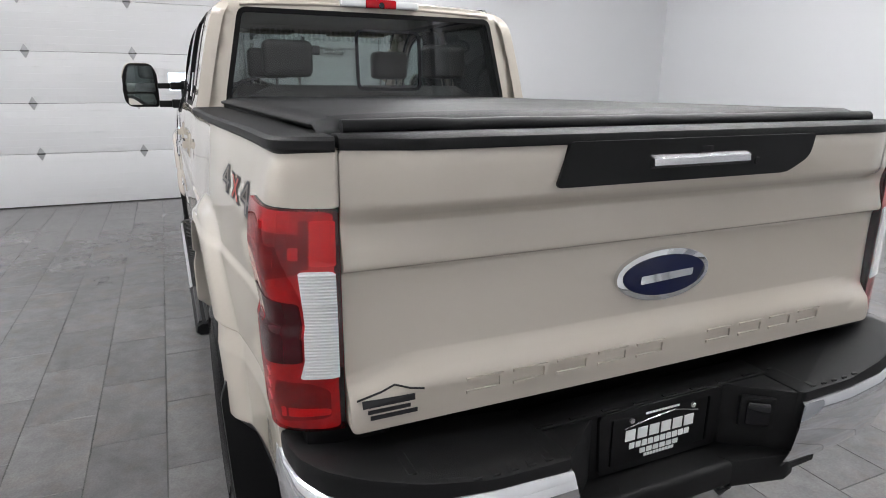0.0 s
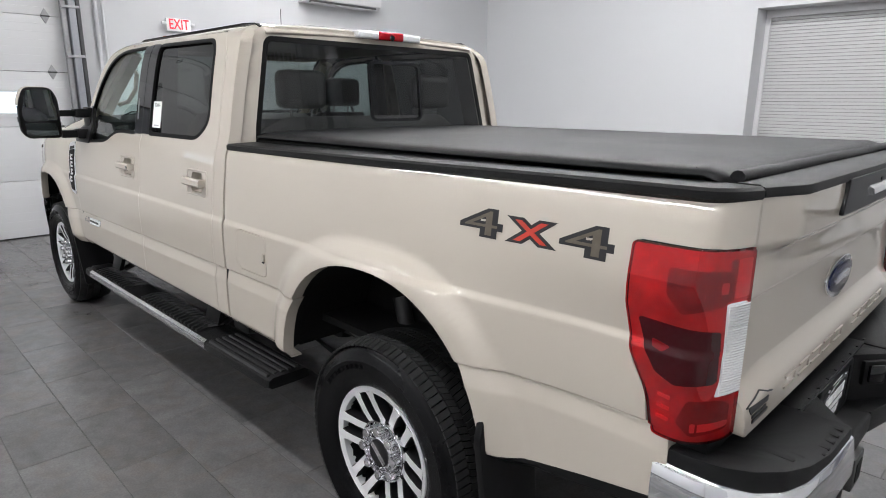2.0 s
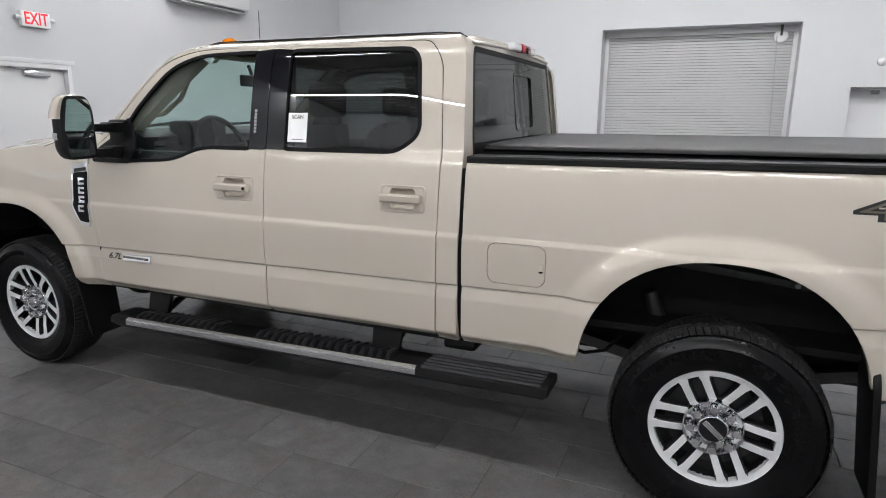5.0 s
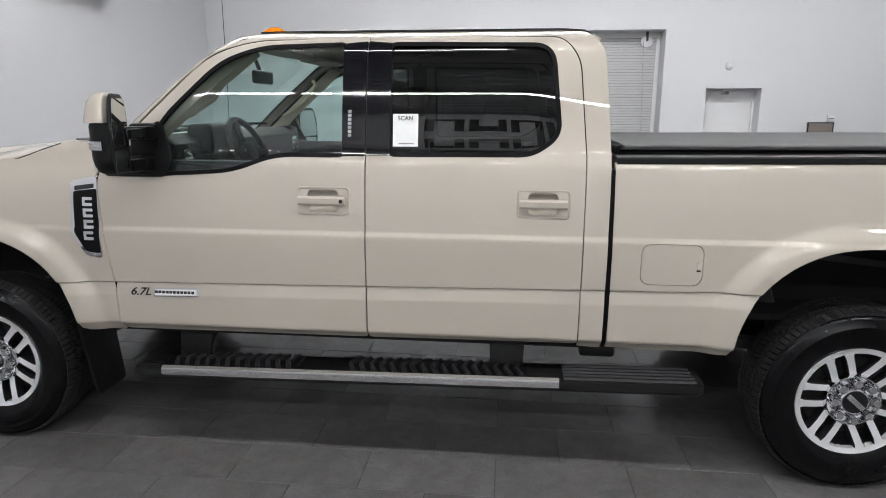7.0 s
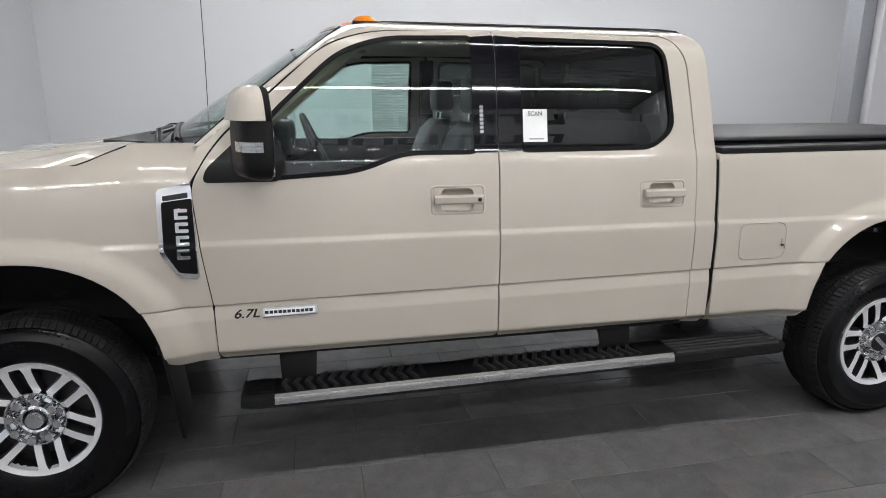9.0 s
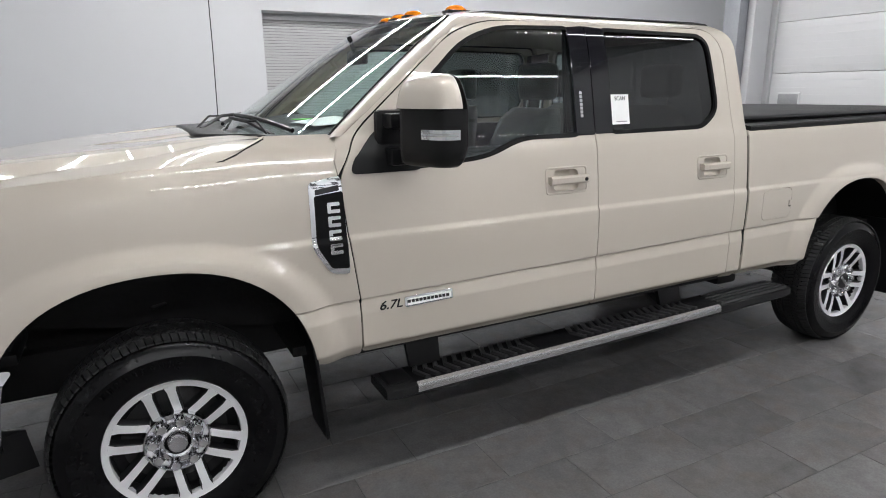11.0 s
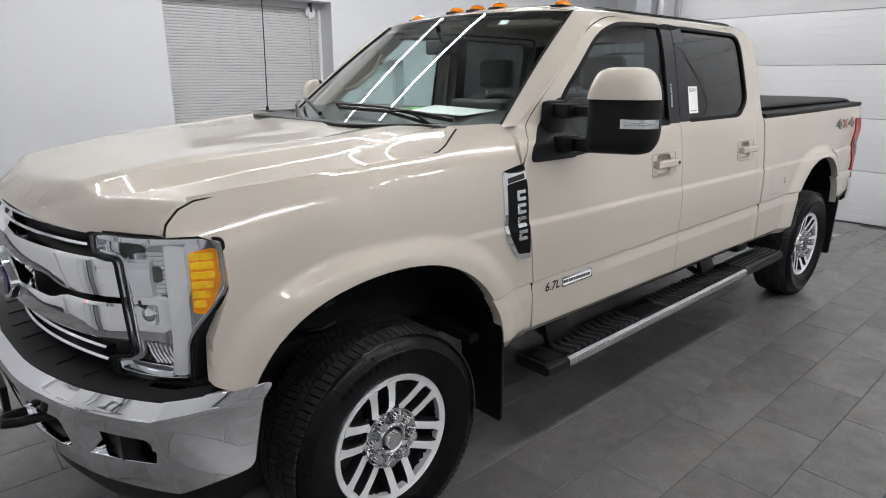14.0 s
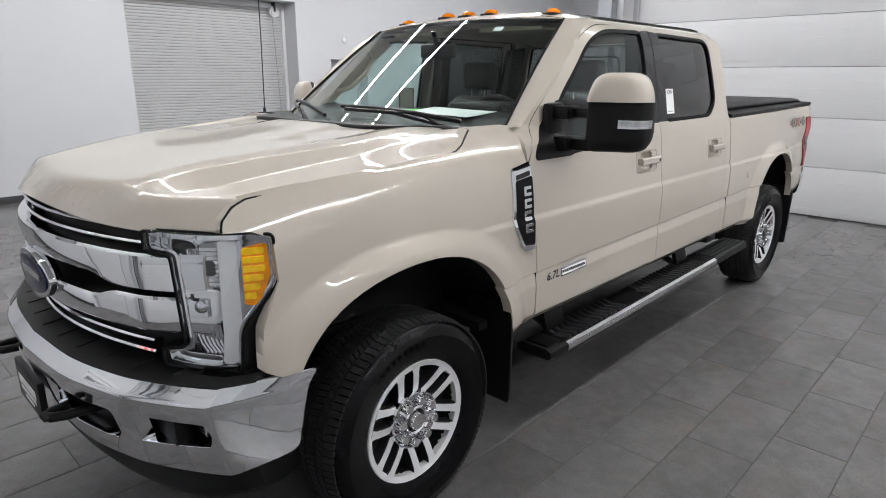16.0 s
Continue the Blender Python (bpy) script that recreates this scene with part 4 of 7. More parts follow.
# bed sides
tail_edge = [(-0.888, 1.345), (-0.885, 1.18), (-0.905, 1.06), (-0.945, 0.99), (-0.955, 0.915)]
bed_line = ([(1.066, 0.618), (1.066, 1.426)] + [(-1.1135, 1.452), (-1.1135, 1.352), (-0.905, 1.352)] + tail_edge[1:] + [(-1.012, 0.905), (-1.015, 0.735), (-0.75, 0.690), (-0.512, 0.655)]
            + [p for p in arch_line(ARCH_R, 0.655, 0.628)[::-1]] + [(0.56, 0.612), (0.80, 0.612)])
fuel_line = rounded([(0.70, 0.925), (0.945, 0.925), (0.945, 1.092), (0.70, 1.092)], 0.04)
for s in (1, -1):
    bed = side_part("bed_side", bed_line, side_bed, s, truck, holes=(grow(fuel_line, 0.0095),) if s > 0 else (), dx=0.018, cuts=[-1.06, -1.075, -1.085, -1.092, -1.098, -1.102, -1.105, -1.108, -1.111], rim=0.05)
    for v in bed.data.vertices:
        if v.co.x < -1.108 and abs(v.co.y) < 0.797:
            v.co = Vector((-1.075, s * 0.803, v.co.z))
    if s > 0:
        side_part("fuel_pocket", grow(fuel_line, 0.03), side_bed, s, bed, SEAL, lines=False, off=-0.016, rim=0.004, edge=0.001)
        f = side_part("fuel_door", fuel_line, side_bed, s, bed, lines=False, edge=0.003)
        part("finger_notch", flip(box(0.703, 0.722, side_bed(0.71, 1.0)[1] - 0.004, side_bed(0.71, 1.0)[1] + 0.006, 0.992, 1.022, 0.004), s), PAINT, f)
        # dark strip on the metal stands in for the shaded gap below the notch
        part("notch_gap", flip(box(0.705, 0.722, side_bed(0.71, 1.0)[1] + 0.001, side_bed(0.71, 1.0)[1] + 0.004, 0.984, 0.991, 0.001, 1), s), SEAL, f)
    # black strip under the quarter
    side_part("sill_trim", [(-0.50, 0.653), (-0.75, 0.688), (-1.008, 0.732), (-1.008, 0.700), (-0.75, 0.656), (-0.50, 0.621)], side_bed, s, bed, PLASTIC_SATIN, lines=False, off=-0.004)
    # rail cap along the bed
    bm = bmesh.new()
    rings = []
    for x in [1.066 - i / 22 * 2.09 for i in range(23)] + [-1.045, -1.060, -1.072, -1.082, -1.090, -1.096, -1.101, -1.105, -1.109, -1.1125]:
        z = 1.428 + (1.08 - x) * 0.011
        q = Vector(side_bed(x, 1.42))
        n = (Vector(side_bed(x - 0.0005, 1.42)) - Vector(side_bed(x + 0.0005, 1.42))).normalized()
        n = Vector((n.y, -n.x, 0))
        xi = max(x, -0.975)
        yi = max(0.803, side_bed(xi, 1.42)[1] - 0.135)
        rings.append([(q.x + n.x * d, max(0.802, q.y + n.y * d), z + h) for d, h in ((0.0, -0.002), (0.004, 0.002), (0.004, 0.018), (-0.004, 0.025))]
                     + [(xi, yi + 0.006, z + 0.028), (xi, yi, z + 0.022), (xi, yi, z - 0.03), (q.x - n.x * 0.04, max(0.802, q.y - n.y * 0.04), z - 0.03)])
    part("rail_cap", flip(loft(rings, bm=bm), s), PLASTIC, bed, "black plastic rail cap")
    # 4x4 decal in raised film
    if True:
        for word, size, offx, mats in (("4", 0.098, 0.166, DECAL_GREY), ("x", 0.125, 0.0, DECAL_RED), ("4", 0.098, -0.166, DECAL_GREY)):
            for grown, m, lift in ((0.0066, INK, 0.0012), (-0.0005, mats, 0.0022)):
                bm = letters(word, size, grown)
                bmesh.ops.scale(bm, vec=(2.62 if word == "4" else 1.80, 1.0, 1), verts=bm.verts)
                bmesh.ops.triangulate(bm, faces=bm.faces[:])
                bmesh.ops.subdivide_edges(bm, edges=[e for e in bm.edges if e.calc_length() > 0.04], cuts=1)
                for v in bm.verts:
                    x = -0.605 + (offx - v.co.x * 1.0) if s > 0 else -0.605 - offx + v.co.x
                    z = 1.316 + v.co.y + (0.010 if word == "x" else 0)
                    v.co = Vector((x, side_bed(x, z)[1] + lift, z))
                bm.normal_update()
                for f in bm.faces:
                    if f.normal.y < 0:
                        f.normal_flip()
                part("decal_letter", flip(bm, s), m, bed, "4x4 decal")

# front wings
fender_line = ([(3.402, 0.612), (3.50, 0.612)] + arch_line(ARCH_F, 0.80, 0.625)[::-1] + [(4.60, 0.80), (4.655, 0.83), (4.645, 0.96), (4.585, 1.10), (4.590, 1.235), (4.645, 1.262), (4.724, 1.266), (4.714, 1.292), (4.676, 1.326), (4.632, 1.346)]
               + [(4.50, 1.361), (4.20, 1.390), (4.0, 1.406), (3.81, 1.418), (3.70, 1.461), (3.632, 1.489), (3.368, 1.488), (3.408, 1.40), (3.402, 1.34), (3.381, 1.10), (3.349, 0.86), (3.345, 0.612)])
fender_line = [p for i, p in enumerate(fender_line) if i not in (0,)]
for s in (1, -1):
    wing = side_part("front_wing", fender_line, side_fender, s, truck, dx=0.018, rim=0.05)
    # side vent badge
    vent = rounded([(3.395, 1.345), (3.515, 1.325), (3.520, 1.085, 0.03), (3.455, 0.985, 0.02), (3.385, 0.975)], 0.015)
    v = side_part("side_vent", vent, side_fender, s, wing, CHROME, lines=False, off=0.010, rim=0.012, label="chrome framed side vent badge")
    side_part("vent_grille", rounded([(3.392, 1.290), (3.500, 1.278), (3.504, 1.092, 0.02), (3.453, 1.005, 0.01), (3.388, 0.998)], 0.008), side_fender, s, v, SEAL, lines=False, off=0.013, rim=0.004, edge=0.002)
    for k in range(4):
        z = 1.215 - k * 0.052
        # plain raised blocks where the model figures stand
        side_part("badge_figure", rounded([(3.410, z), (3.455, z), (3.455, z + 0.010), (3.410, z + 0.010)], 0.003, 2), side_fender, s, v, CHROME, lines=False, off=0.017, rim=0.005, edge=0.002)
        side_part("badge_figure", rounded([(3.410, z + 0.027), (3.455, z + 0.027), (3.455, z + 0.037), (3.410, z + 0.037)], 0.003, 2), side_fender, s, v, CHROME, lines=False, off=0.017, rim=0.005, edge=0.002)
        side_part("badge_figure", rounded([(3.445, z + 0.009), (3.455, z + 0.009), (3.455, z + 0.028), (3.445, z + 0.028)], 0.002, 2), side_fender, s, v, CHROME, lines=False, off=0.017, rim=0.005, edge=0.002)
    side_part("badge_bar", rounded([(3.405, 1.296), (3.495, 1.284), (3.495, 1.302), (3.405, 1.314)], 0.002, 2), side_fender, s, v, INK, lines=False, off=0.0125, rim=0.002, edge=0.001)
    # engine badge at the foot of the front door
    door_ob = [o for o in truck.children if o.name.startswith("front_door")][0 if s > 0 else 1]
    side_part("engine_badge", rounded([(2.935, 0.800), (3.150, 0.795), (3.150, 0.830), (2.935, 0.835)], 0.004), side_cab, s, door_ob, CHROME, lines=False, off=0.007, rim=0.006)
    side_part("badge_field", rounded([(2.942, 0.805), (3.143, 0.800), (3.143, 0.825), (2.942, 0.830)], 0.003), side_cab, s, door_ob, PAPER, lines=False, off=0.0085, rim=0.002, edge=0.001)
    for k in range(11):
        x = 2.952 + k * 0.0178
        side_part("badge_letter", [(x, 0.810), (x + 0.0135, 0.810), (x + 0.0135, 0.822), (x, 0.822)], side_cab, s, door_ob, INK, lines=False, off=0.0095, rim=0.002, edge=0.0005, dx=1)
    bm = letters("6.7L", 0.049, 0.001, shear=0.3)
    bmesh.ops.scale(bm, vec=(1.22, 1, 1), verts=bm.verts)
    bmesh.ops.triangulate(bm, faces=bm.faces[:])
    for v in bm.verts:
        x = 3.218 - v.co.x if s > 0 else 3.218 + v.co.x
        z = 0.813 + v.co.y
        v.co = Vector((x, side_cab(x, z)[1] + 0.004, z))
    bm.normal_update()
    for f in bm.faces:
        if f.normal.y < 0:
            f.normal_flip()
    part("badge_words", flip(bm, s), ALLOY_DARK, door_ob, "6.7L badge")

# ---------------------------------------------------------------- bonnet, roof, glass
def nose_x(y):
    y = abs(y)
    return 4.985 - 0.31 * y * y - 0.06 * smooth01(0.60, 0.85, y)


z_edge = curve([(3.627, 1.490), (3.70, 1.461), (3.81, 1.418), (4.0, 1.406), (4.20, 1.390), (4.50, 1.361), (4.629, 1.346)])
z_mid = curve([(3.63, 1.496), (3.83, 1.490), (4.0, 1.473), (4.2, 1.456), (4.5, 1.428), (4.7, 1.398), (4.865, 1.366)])
a_ridge = curve([(3.63, 0.74), (4.0, 0.72), (4.5, 0.66), (4.85, 0.59)])
NOSE = ((0, 0), (0.12, 0.035), (0.26, 0.12), (0.44, 0.29), (0.64, 0.52), (0.82, 0.75), (0.94, 0.92), (1, 1))


def rear_edge(a):
    return 3.83 - 0.24 * smooth01(0.54, 0.80, a) + 0.037 * smooth01(0.86, 1.0, a)


def bonnet_top(x, t):
    """The skin between cowl and crest at the share t of its half width: a flat dome, its flank, a low shoulder."""
    a = abs(t)
    xe = min(x, 4.629)
    yc = side_fender(xe, z_edge(xe))[1] - 0.006 - 0.011 * max(smooth01(4.5, 4.6, x), smooth01(3.84, 3.80, x))
    r = a_ridge(min(x, 4.86))
    f = r + 0.085 + 0.05 * smooth01(4.0, 4.8, x)
    low = z_edge(max(xe, 3.81)) if a < 0.93 else z_edge(xe) + (z_edge(max(xe, 3.81)) - z_edge(xe)) * (1 - a) / 0.07
    back = smooth01(4.20, 3.66, x)
    zr = z_mid(x) - 0.010
    zf = z_edge(max(xe, 3.81)) + (zr - z_edge(max(xe, 3.81))) * (0.36 * smooth01(4.86, 4.2, x) + 0.04) + 0.035 * back
    if a <= r:
        z = z_mid(x) - (z_mid(x) - zr) * (0.35 * (a / r) ** 2 + 0.65 * smooth01(0.86 * r, r, a))
        z -= 0.010 * smooth01(0.25, 0.31, a) * smooth01(0.62, 0.56, a) * smooth01(4.30, 3.95, x)
    elif a <= f:
        k = (a - r) / (f - r)
        z = zr + (zf - zr) * k
    else:
        k = (a - f) / (1 - f)
        z = zf + (z_edge(xe) - zf) * (k if back < 0.01 else k ** (1 + back))
    return (x, t * yc, z)


def bonnet_at(x, v):
    h = abs(2 * v - 1) * 30
    r = a_ridge(min(x, 4.86))
    f = r + 0.085 + 0.05 * smooth01(4.0, 4.8, x)
    knots = ((0, 0.0), (12, r - 0.010), (14, r + 0.010), (18, f - 0.010), (20, f + 0.010), (30, 1.0))
    a = 1.0
    for (h0, a0), (h1, a1) in zip(knots, knots[1:]):
        if h0 <= h <= h1:
            a = a0 + (a1 - a0) * (h - h0) / (h1 - h0)
            break
    return math.copysign(min(1.0, a), 2 * v - 1)


def crest_x(a):
    return nose_x(a * 0.85) - 0.072 - 0.048 * smooth01(0.72, 0.42, a)


def nose_point(t, s):
    """The upright nose between the crest and the grille."""
    a = abs(t)
    top = Vector(bonnet_top(crest_x(a), t))
    y = t * 0.856
    b = Vector((nose_x(y) + 0.026 * smooth01(0.70, 0.87, abs(y)), y, 1.292 - 0.036 * smooth01(0, 0.62, abs(y)) + 0.012 * smooth01(0.66, 0.86, abs(y))))
    i = min(len(NOSE) - 2, int(s * (len(NOSE) - 1)))
    k = s * (len(NOSE) - 1) - i
    fx, fz = [NOSE[i][j] + (NOSE[i + 1][j] - NOSE[i][j]) * k for j in (0, 1)]
    return Vector((top.x + (b.x - top.x) * fx, top.y + (b.y - top.y) * fz, top.z + (b.z - top.z) * fz))


def bonnet(u, v):
    i = u * 47
    if i <= 40:
        k = i / 40
        x = 4.2
        for _ in range(4):
            t = bonnet_at(x, v)
            x = rear_edge(abs(t)) + (crest_x(abs(t)) - rear_edge(abs(t))) * k
        return bonnet_top(x, t)
    t = bonnet_at(4.86, v)
    for _ in range(3):
        t = bonnet_at(crest_x(abs(t)), v)
    return nose_point(t, (i - 40) / 7)


bm = sheet(bonnet, 47, 60, 0.02)
bonnet_ob = part("bonnet", bm, PAINT, truck, "beige sculpted bonnet", angle=24)
for s in (1, -1):
    path = [(x + 0.002, side_fender(x, z)[1] - 0.005, z + 0.002) for x, z in ((4.722, 1.262), (4.722, 1.270), (4.713, 1.292), (4.676, 1.326), (4.632, 1.344))]
    path += [(x, side_fender(x, z_edge(x))[1] - 0.008, z_edge(x) - 0.0035) for x in (4.5, 4.35, 4.2, 4.1, 4.0, 3.86)] + [(x, side_fender(x, z_edge(x))[1] - 0.004, z_edge(x) + 0.001) for x in (3.80, 3.75, 3.70, 3.64)]
    part("bonnet_seal", flip(tube(path, 0.0042, 8), s), SEAL, truck)
# plain raised blocks where the nose wording stands
for k in range(9):
    if k == 5:
        continue
    t0 = (0.40 - k * 0.092) / 0.86
    for a, b, c, d in ((0, 0.070, 0.40, 0.46), (0, 0.070, 0.70, 0.76), (0.060, 0.070, 0.46, 0.70)):
        rings = [[nose_point(t0 - q / 0.86, w) + Vector((h, 0, h * 0.5)) for q, w in ((a, c), (b, c), (b, d), (a, d))] for h in (-0.004, 0.0012)]
        part("nose_block", loft(rings), PAINT, bonnet_ob)

z_roof = curve([(1.10, 1.955), (1.16, 1.985), (1.35, 2.025), (1.8, 2.05), (2.3, 2.052), (2.65, 2.036), (2.75, 2.019), (2.86, 1.989)])


def roof(u, v):
    t = 2 * v - 1
    x = 1.125 + (2.780 + 0.095 * (1 - t * t) - 1.125) * u
    half = 0.695 - 0.02 * smooth01(2.4, 2.8, x) - 0.01 * smooth01(1.4, 1.1, x)
    edge = min(1.988, z_roof(x) - 0.015) - 0.018 * smooth01(2.60, 2.78, x)
    return (x, t * half, edge + (z_roof(x) - edge) * (1 - abs(t) ** 3.2))


part("roof", sheet(roof, 36, 32, 0.02), PAINT, truck, "beige cab roof", angle=50)
for s in (1, -1):
    pts = [(1.165, 0.688, 1.968)] + [(x, 0.692, min(1.988, z_roof(x) - 0.015) + 0.006) for x in (1.20, 1.3, 1.6, 2.0, 2.4, 2.6)] + [(2.74, 0.682, 1.975), (2.86, 0.70, 1.905)]
    rings = [[(x, y + dy, z + dz) for dy, dz in ((-0.012, -0.002), (-0.010, 0.003), (0.010, 0.003), (0.012, -0.002))] for x, y, z in pts]
    part("roof_moulding", flip(loft(rings), s), PLASTIC_SATIN, truck, "black roof ditch moulding")


def shield(u, v):
    t = 2 * u - 1
    lo = Vector((3.40 + 0.27 * (1 - t * t), 0.825 * t, 1.47))
    hi = Vector((2.780 + 0.095 * (1 - t * t), 0.690 * t, 1.966 + 0.020 * (1 - t * t)))
    p = lo.lerp(hi, v)
    b = 0.05 * v * (1 - v)
    return p + Vector((b * 0.6, 0, b * 0.8))


bm = sheet(shield, 24, 14)
ws = part("windscreen", bm, GLASS_SHIELD, truck, "large sloping windscreen with a green tint")
ws.visible_shadow = False
bm = bmesh.new()
for a, b in (((0, 0), (1, 0)), ((0, 1), (1, 1)), ((0, 0), (0, 1)), ((1, 0), (1, 1))):
    lift = Vector((0.002, 0, 0.003)) if a[0] == b[0] else Vector((-0.006, 0, -0.006))
    pts = [Vector(shield(a[0] + (b[0] - a[0]) * i / 12, a[1] + (b[1] - a[1]) * i / 12)) + lift for i in range(13)]
    tube(pts, 0.006 if a[0] == b[0] else 0.010, 6, bm)
part("screen_border", bm, SEAL, ws, "black windscreen border")
part("shade_band", sheet(lambda u, v: Vector(shield(0.02 + 0.96 * u, 0.975 + 0.025 * v)) - Vector((0.005, 0, 0.006)), 12, 2), GLOSS, ws)
bm = sheet(lambda u, v: Vector(shield(0.76 + 0.035 * u, 0.88 + 0.045 * v)) - Vector((0.004, 0, 0.005)), 2, 2)
part("toll_tag", bm, PAPER, ws)


def pillar(side):
    """The front face of a screen pillar, from the side frame to the glass."""
    path = [(3.36, 1.486), (3.30, 1.536), (3.22, 1.600), (3.08, 1.713), (2.94, 1.826), (2.83, 1.912), (2.72, 1.958), (2.60, 1.984)]
    def f(u, v):
        i = min(len(path) - 2, int(u * (len(path) - 1)))
        k = u * (len(path) - 1) - i
        x, z = path[i][0] + (path[i + 1][0] - path[i][0]) * k, path[i][1] + (path[i + 1][1] - path[i][1]) * k
        a = Vector(side_cab(x, z))
        b = Vector(shield(1.0, max(0.0, min(1.0, u / 0.80)))) + Vector((0.0, 0.0, 0.003))
        p = a.lerp(b, v)
        bulge = 0.009 * math.sin(math.pi * v)
        return p + Vector((bulge * 0.5, bulge * 0.5, bulge * 0.7))
    return f


for s in (1, -1):
    bm = sheet(pillar(s), 21, 6)
    part("screen_pillar", flip(bm, s), PAINT, truck, angle=60)

# cowl with its slots, wipers and antenna
def cowl(u, v):
    t = 2 * u - 1
    x0 = 3.40 + 0.27 * (1 - t * t)
    return (x0 + (rear_edge(abs(t)) + 0.012 - x0) * v, (0.80 + 0.025 * v) * t, 1.460 + 0.012 * v + 0.004 * math.sin(math.pi * v))


cowl_ob = part("cowl", sheet(cowl, 24, 6, 0.02), PLASTIC, truck, "black plastic cowl below the windscreen")
for k in range(26):
    t = -0.82 + k * 0.064
    a, b = cowl((t + 1) / 2, 0.45), cowl((t + 1.03) / 2, 0.92)
    bm = tube([(a[0], a[1], a[2] + 0.010), (b[0], b[1], b[2] + 0.010)], 0.006, 5)
    part("cowl_rib", bm, PLASTIC_SATIN, cowl_ob)
for y0, y1 in ((0.62, 0.02), (-0.12, -0.70)):
    w = new("wiper", None)
    w.parent = truck
    p0 = Vector(cowl((y0 / 0.8 + 1) / 2, 0.5)) + Vector((0, 0, 0.015))
    p1 = Vector(shield((y1 / 0.72 + 1) / 2, 0.08)) + Vector((0.02, 0, 0.025))
    mid = p0.lerp(p1, 0.45) + Vector((0.02, 0, 0.025))
    part("wiper_arm", tube([p0, mid, p1], 0.009, 6), PLASTIC_SATIN, w)
    pa = Vector(shield((min(0.74, y0 * 0.95) / 0.74 + 1) / 2, 0.04)) + Vector((0.012, 0, 0.012))
    pb = Vector(shield((y1 / 0.72 + 1) / 2 - 0.05, 0.12)) + Vector((0.012, 0, 0.012))
    part("wiper_blade", tube([pa.lerp(pb, k / 8) + Vector((0.012, 0, 0.014)) * math.sin(math.pi * k / 8) for k in range(9)], 0.010, 6), PLASTIC_SATIN, w)
    bm = lathe([(0, 0.02), (0.02, 0.02), (0.024, 0.0)], 14)
    bmesh.ops.rotate(bm, cent=(0, 0, 0), matrix=Matrix.Rotation(radians(90), 3, "X"), verts=bm.verts)
    bmesh.ops.translate(bm, vec=p0 - Vector((0, 0, 0.02)), verts=bm.verts)
    part("wiper_pivot", bm, PLASTIC_SATIN, w)
    part("hose", tube([p0 + Vector((0.02, 0, 0)), p0.lerp(mid, 0.5) + Vector((0.01, 0, 0.03)), mid], 0.005, 5), SEAL, w)
ant = part("antenna", tube([(3.573, -0.826, 1.48), (3.563, -0.826, 1.9), (3.558, -0.826, 2.42)], 0.0028, 6), PLASTIC_SATIN, truck, "thin black whip antenna")
bm = lathe([(0.0, 0.05), (0.006, 0.05), (0.012, 0.02), (0.022, 0.0)], 12)
bmesh.ops.rotate(bm, cent=(0, 0, 0), matrix=Matrix.Rotation(radians(90), 3, "X"), verts=bm.verts)
bmesh.ops.translate(bm, vec=(3.573, -0.826, 1.465), verts=bm.verts)
part("antenna_base", bm, PLASTIC_SATIN, ant)

# roof marker lamps
for y in (0.545, 0.165, 0.0, -0.165, -0.545):
    x = 2.715 - 0.05 * (y / 0.6) ** 2
    z = roof((x - 1.125) / (2.780 + 0.075 * (1 - (y / 0.68) ** 2) - 1.125), (y / 0.68 + 1) / 2)[2]
    rings = []
    for k in range(9):
        w = math.pi * k / 8
        r = math.sin(w) ** 0.7
        px = x + 0.055 * math.cos(w) - 0.01
        rings.append([(px, y + 0.032 * r * math.cos(a) * 1.0, z - 0.004 + 0.034 * r * max(0, math.sin(a)) * (1 if math.cos(w) > -0.4 else 0.8)) for a in (math.pi * j / 6 for j in range(7))])
    lamp = part("marker_lamp", loft(rings, caps=False), MARKER, truck, "amber roof marker lamp")
    part("lamp_base", box(x - 0.065, x + 0.048, y - 0.036, y + 0.036, z - 0.012, z + 0.004, 0.003), PLASTIC_SATIN, lamp)


# rear face of the cab
def rear_x(y, z):
    return 1.098 + 0.050 * max(0.0, min(1.0, (z - 1.42) / 0.56)) - 0.015 * (1 - (y / 0.9) ** 2)


back_glass = rounded([(-0.785, 1.43), (0.785, 1.43), (0.775, 1.52), (0.690, 1.925, 0.04), (-0.690, 1.925, 0.04), (-0.775, 1.52)], 0.02)
back_line = [(-0.93, 0.62), (0.93, 0.62), (0.945, 1.0), (0.925, 1.40), (0.890, 1.53), (0.850, 1.72), (0.812, 1.86), (0.775, 1.925), (0.68, 1.972), (0.3, 1.982), (-0.3, 1.982), (-0.68, 1.972), (-0.775, 1.925), (-0.812, 1.86), (-0.850, 1.72), (-0.890, 1.53), (-0.925, 1.40), (-0.945, 1.0)]
bm = panel(back_line, lambda y, z: (rear_x(y, z) + 0.05 * max(0, abs(y) - (y_cab(z) - 0.09)) / 0.09 * (1 if z > 1.3 else 0), y, z), (1, 0, 0), steps(-0.95, 0.95, 0.08), steps(0.62, 1.99, 0.08), (grow(back_glass, 0.004),), rim=0.03)
back = part("cab_back", bm, PAINT, truck, "beige cab back panel")
slide = rounded([(-0.255, 1.54), (0.105, 1.54), (0.105, 1.842), (-0.255, 1.842)], 0.04)
bm = panel(back_glass, lambda y, z: (rear_x(y, z) + 0.002, y, z), (1, 0, 0), steps(-0.8, 0.8, 0.2), (), (slide,), rim=0.004, edge=0.0005)
g = part("rear_window", bm, GLASS_BACK, back, "dark tinted rear window with sliding pane")
g.visible_shadow = False
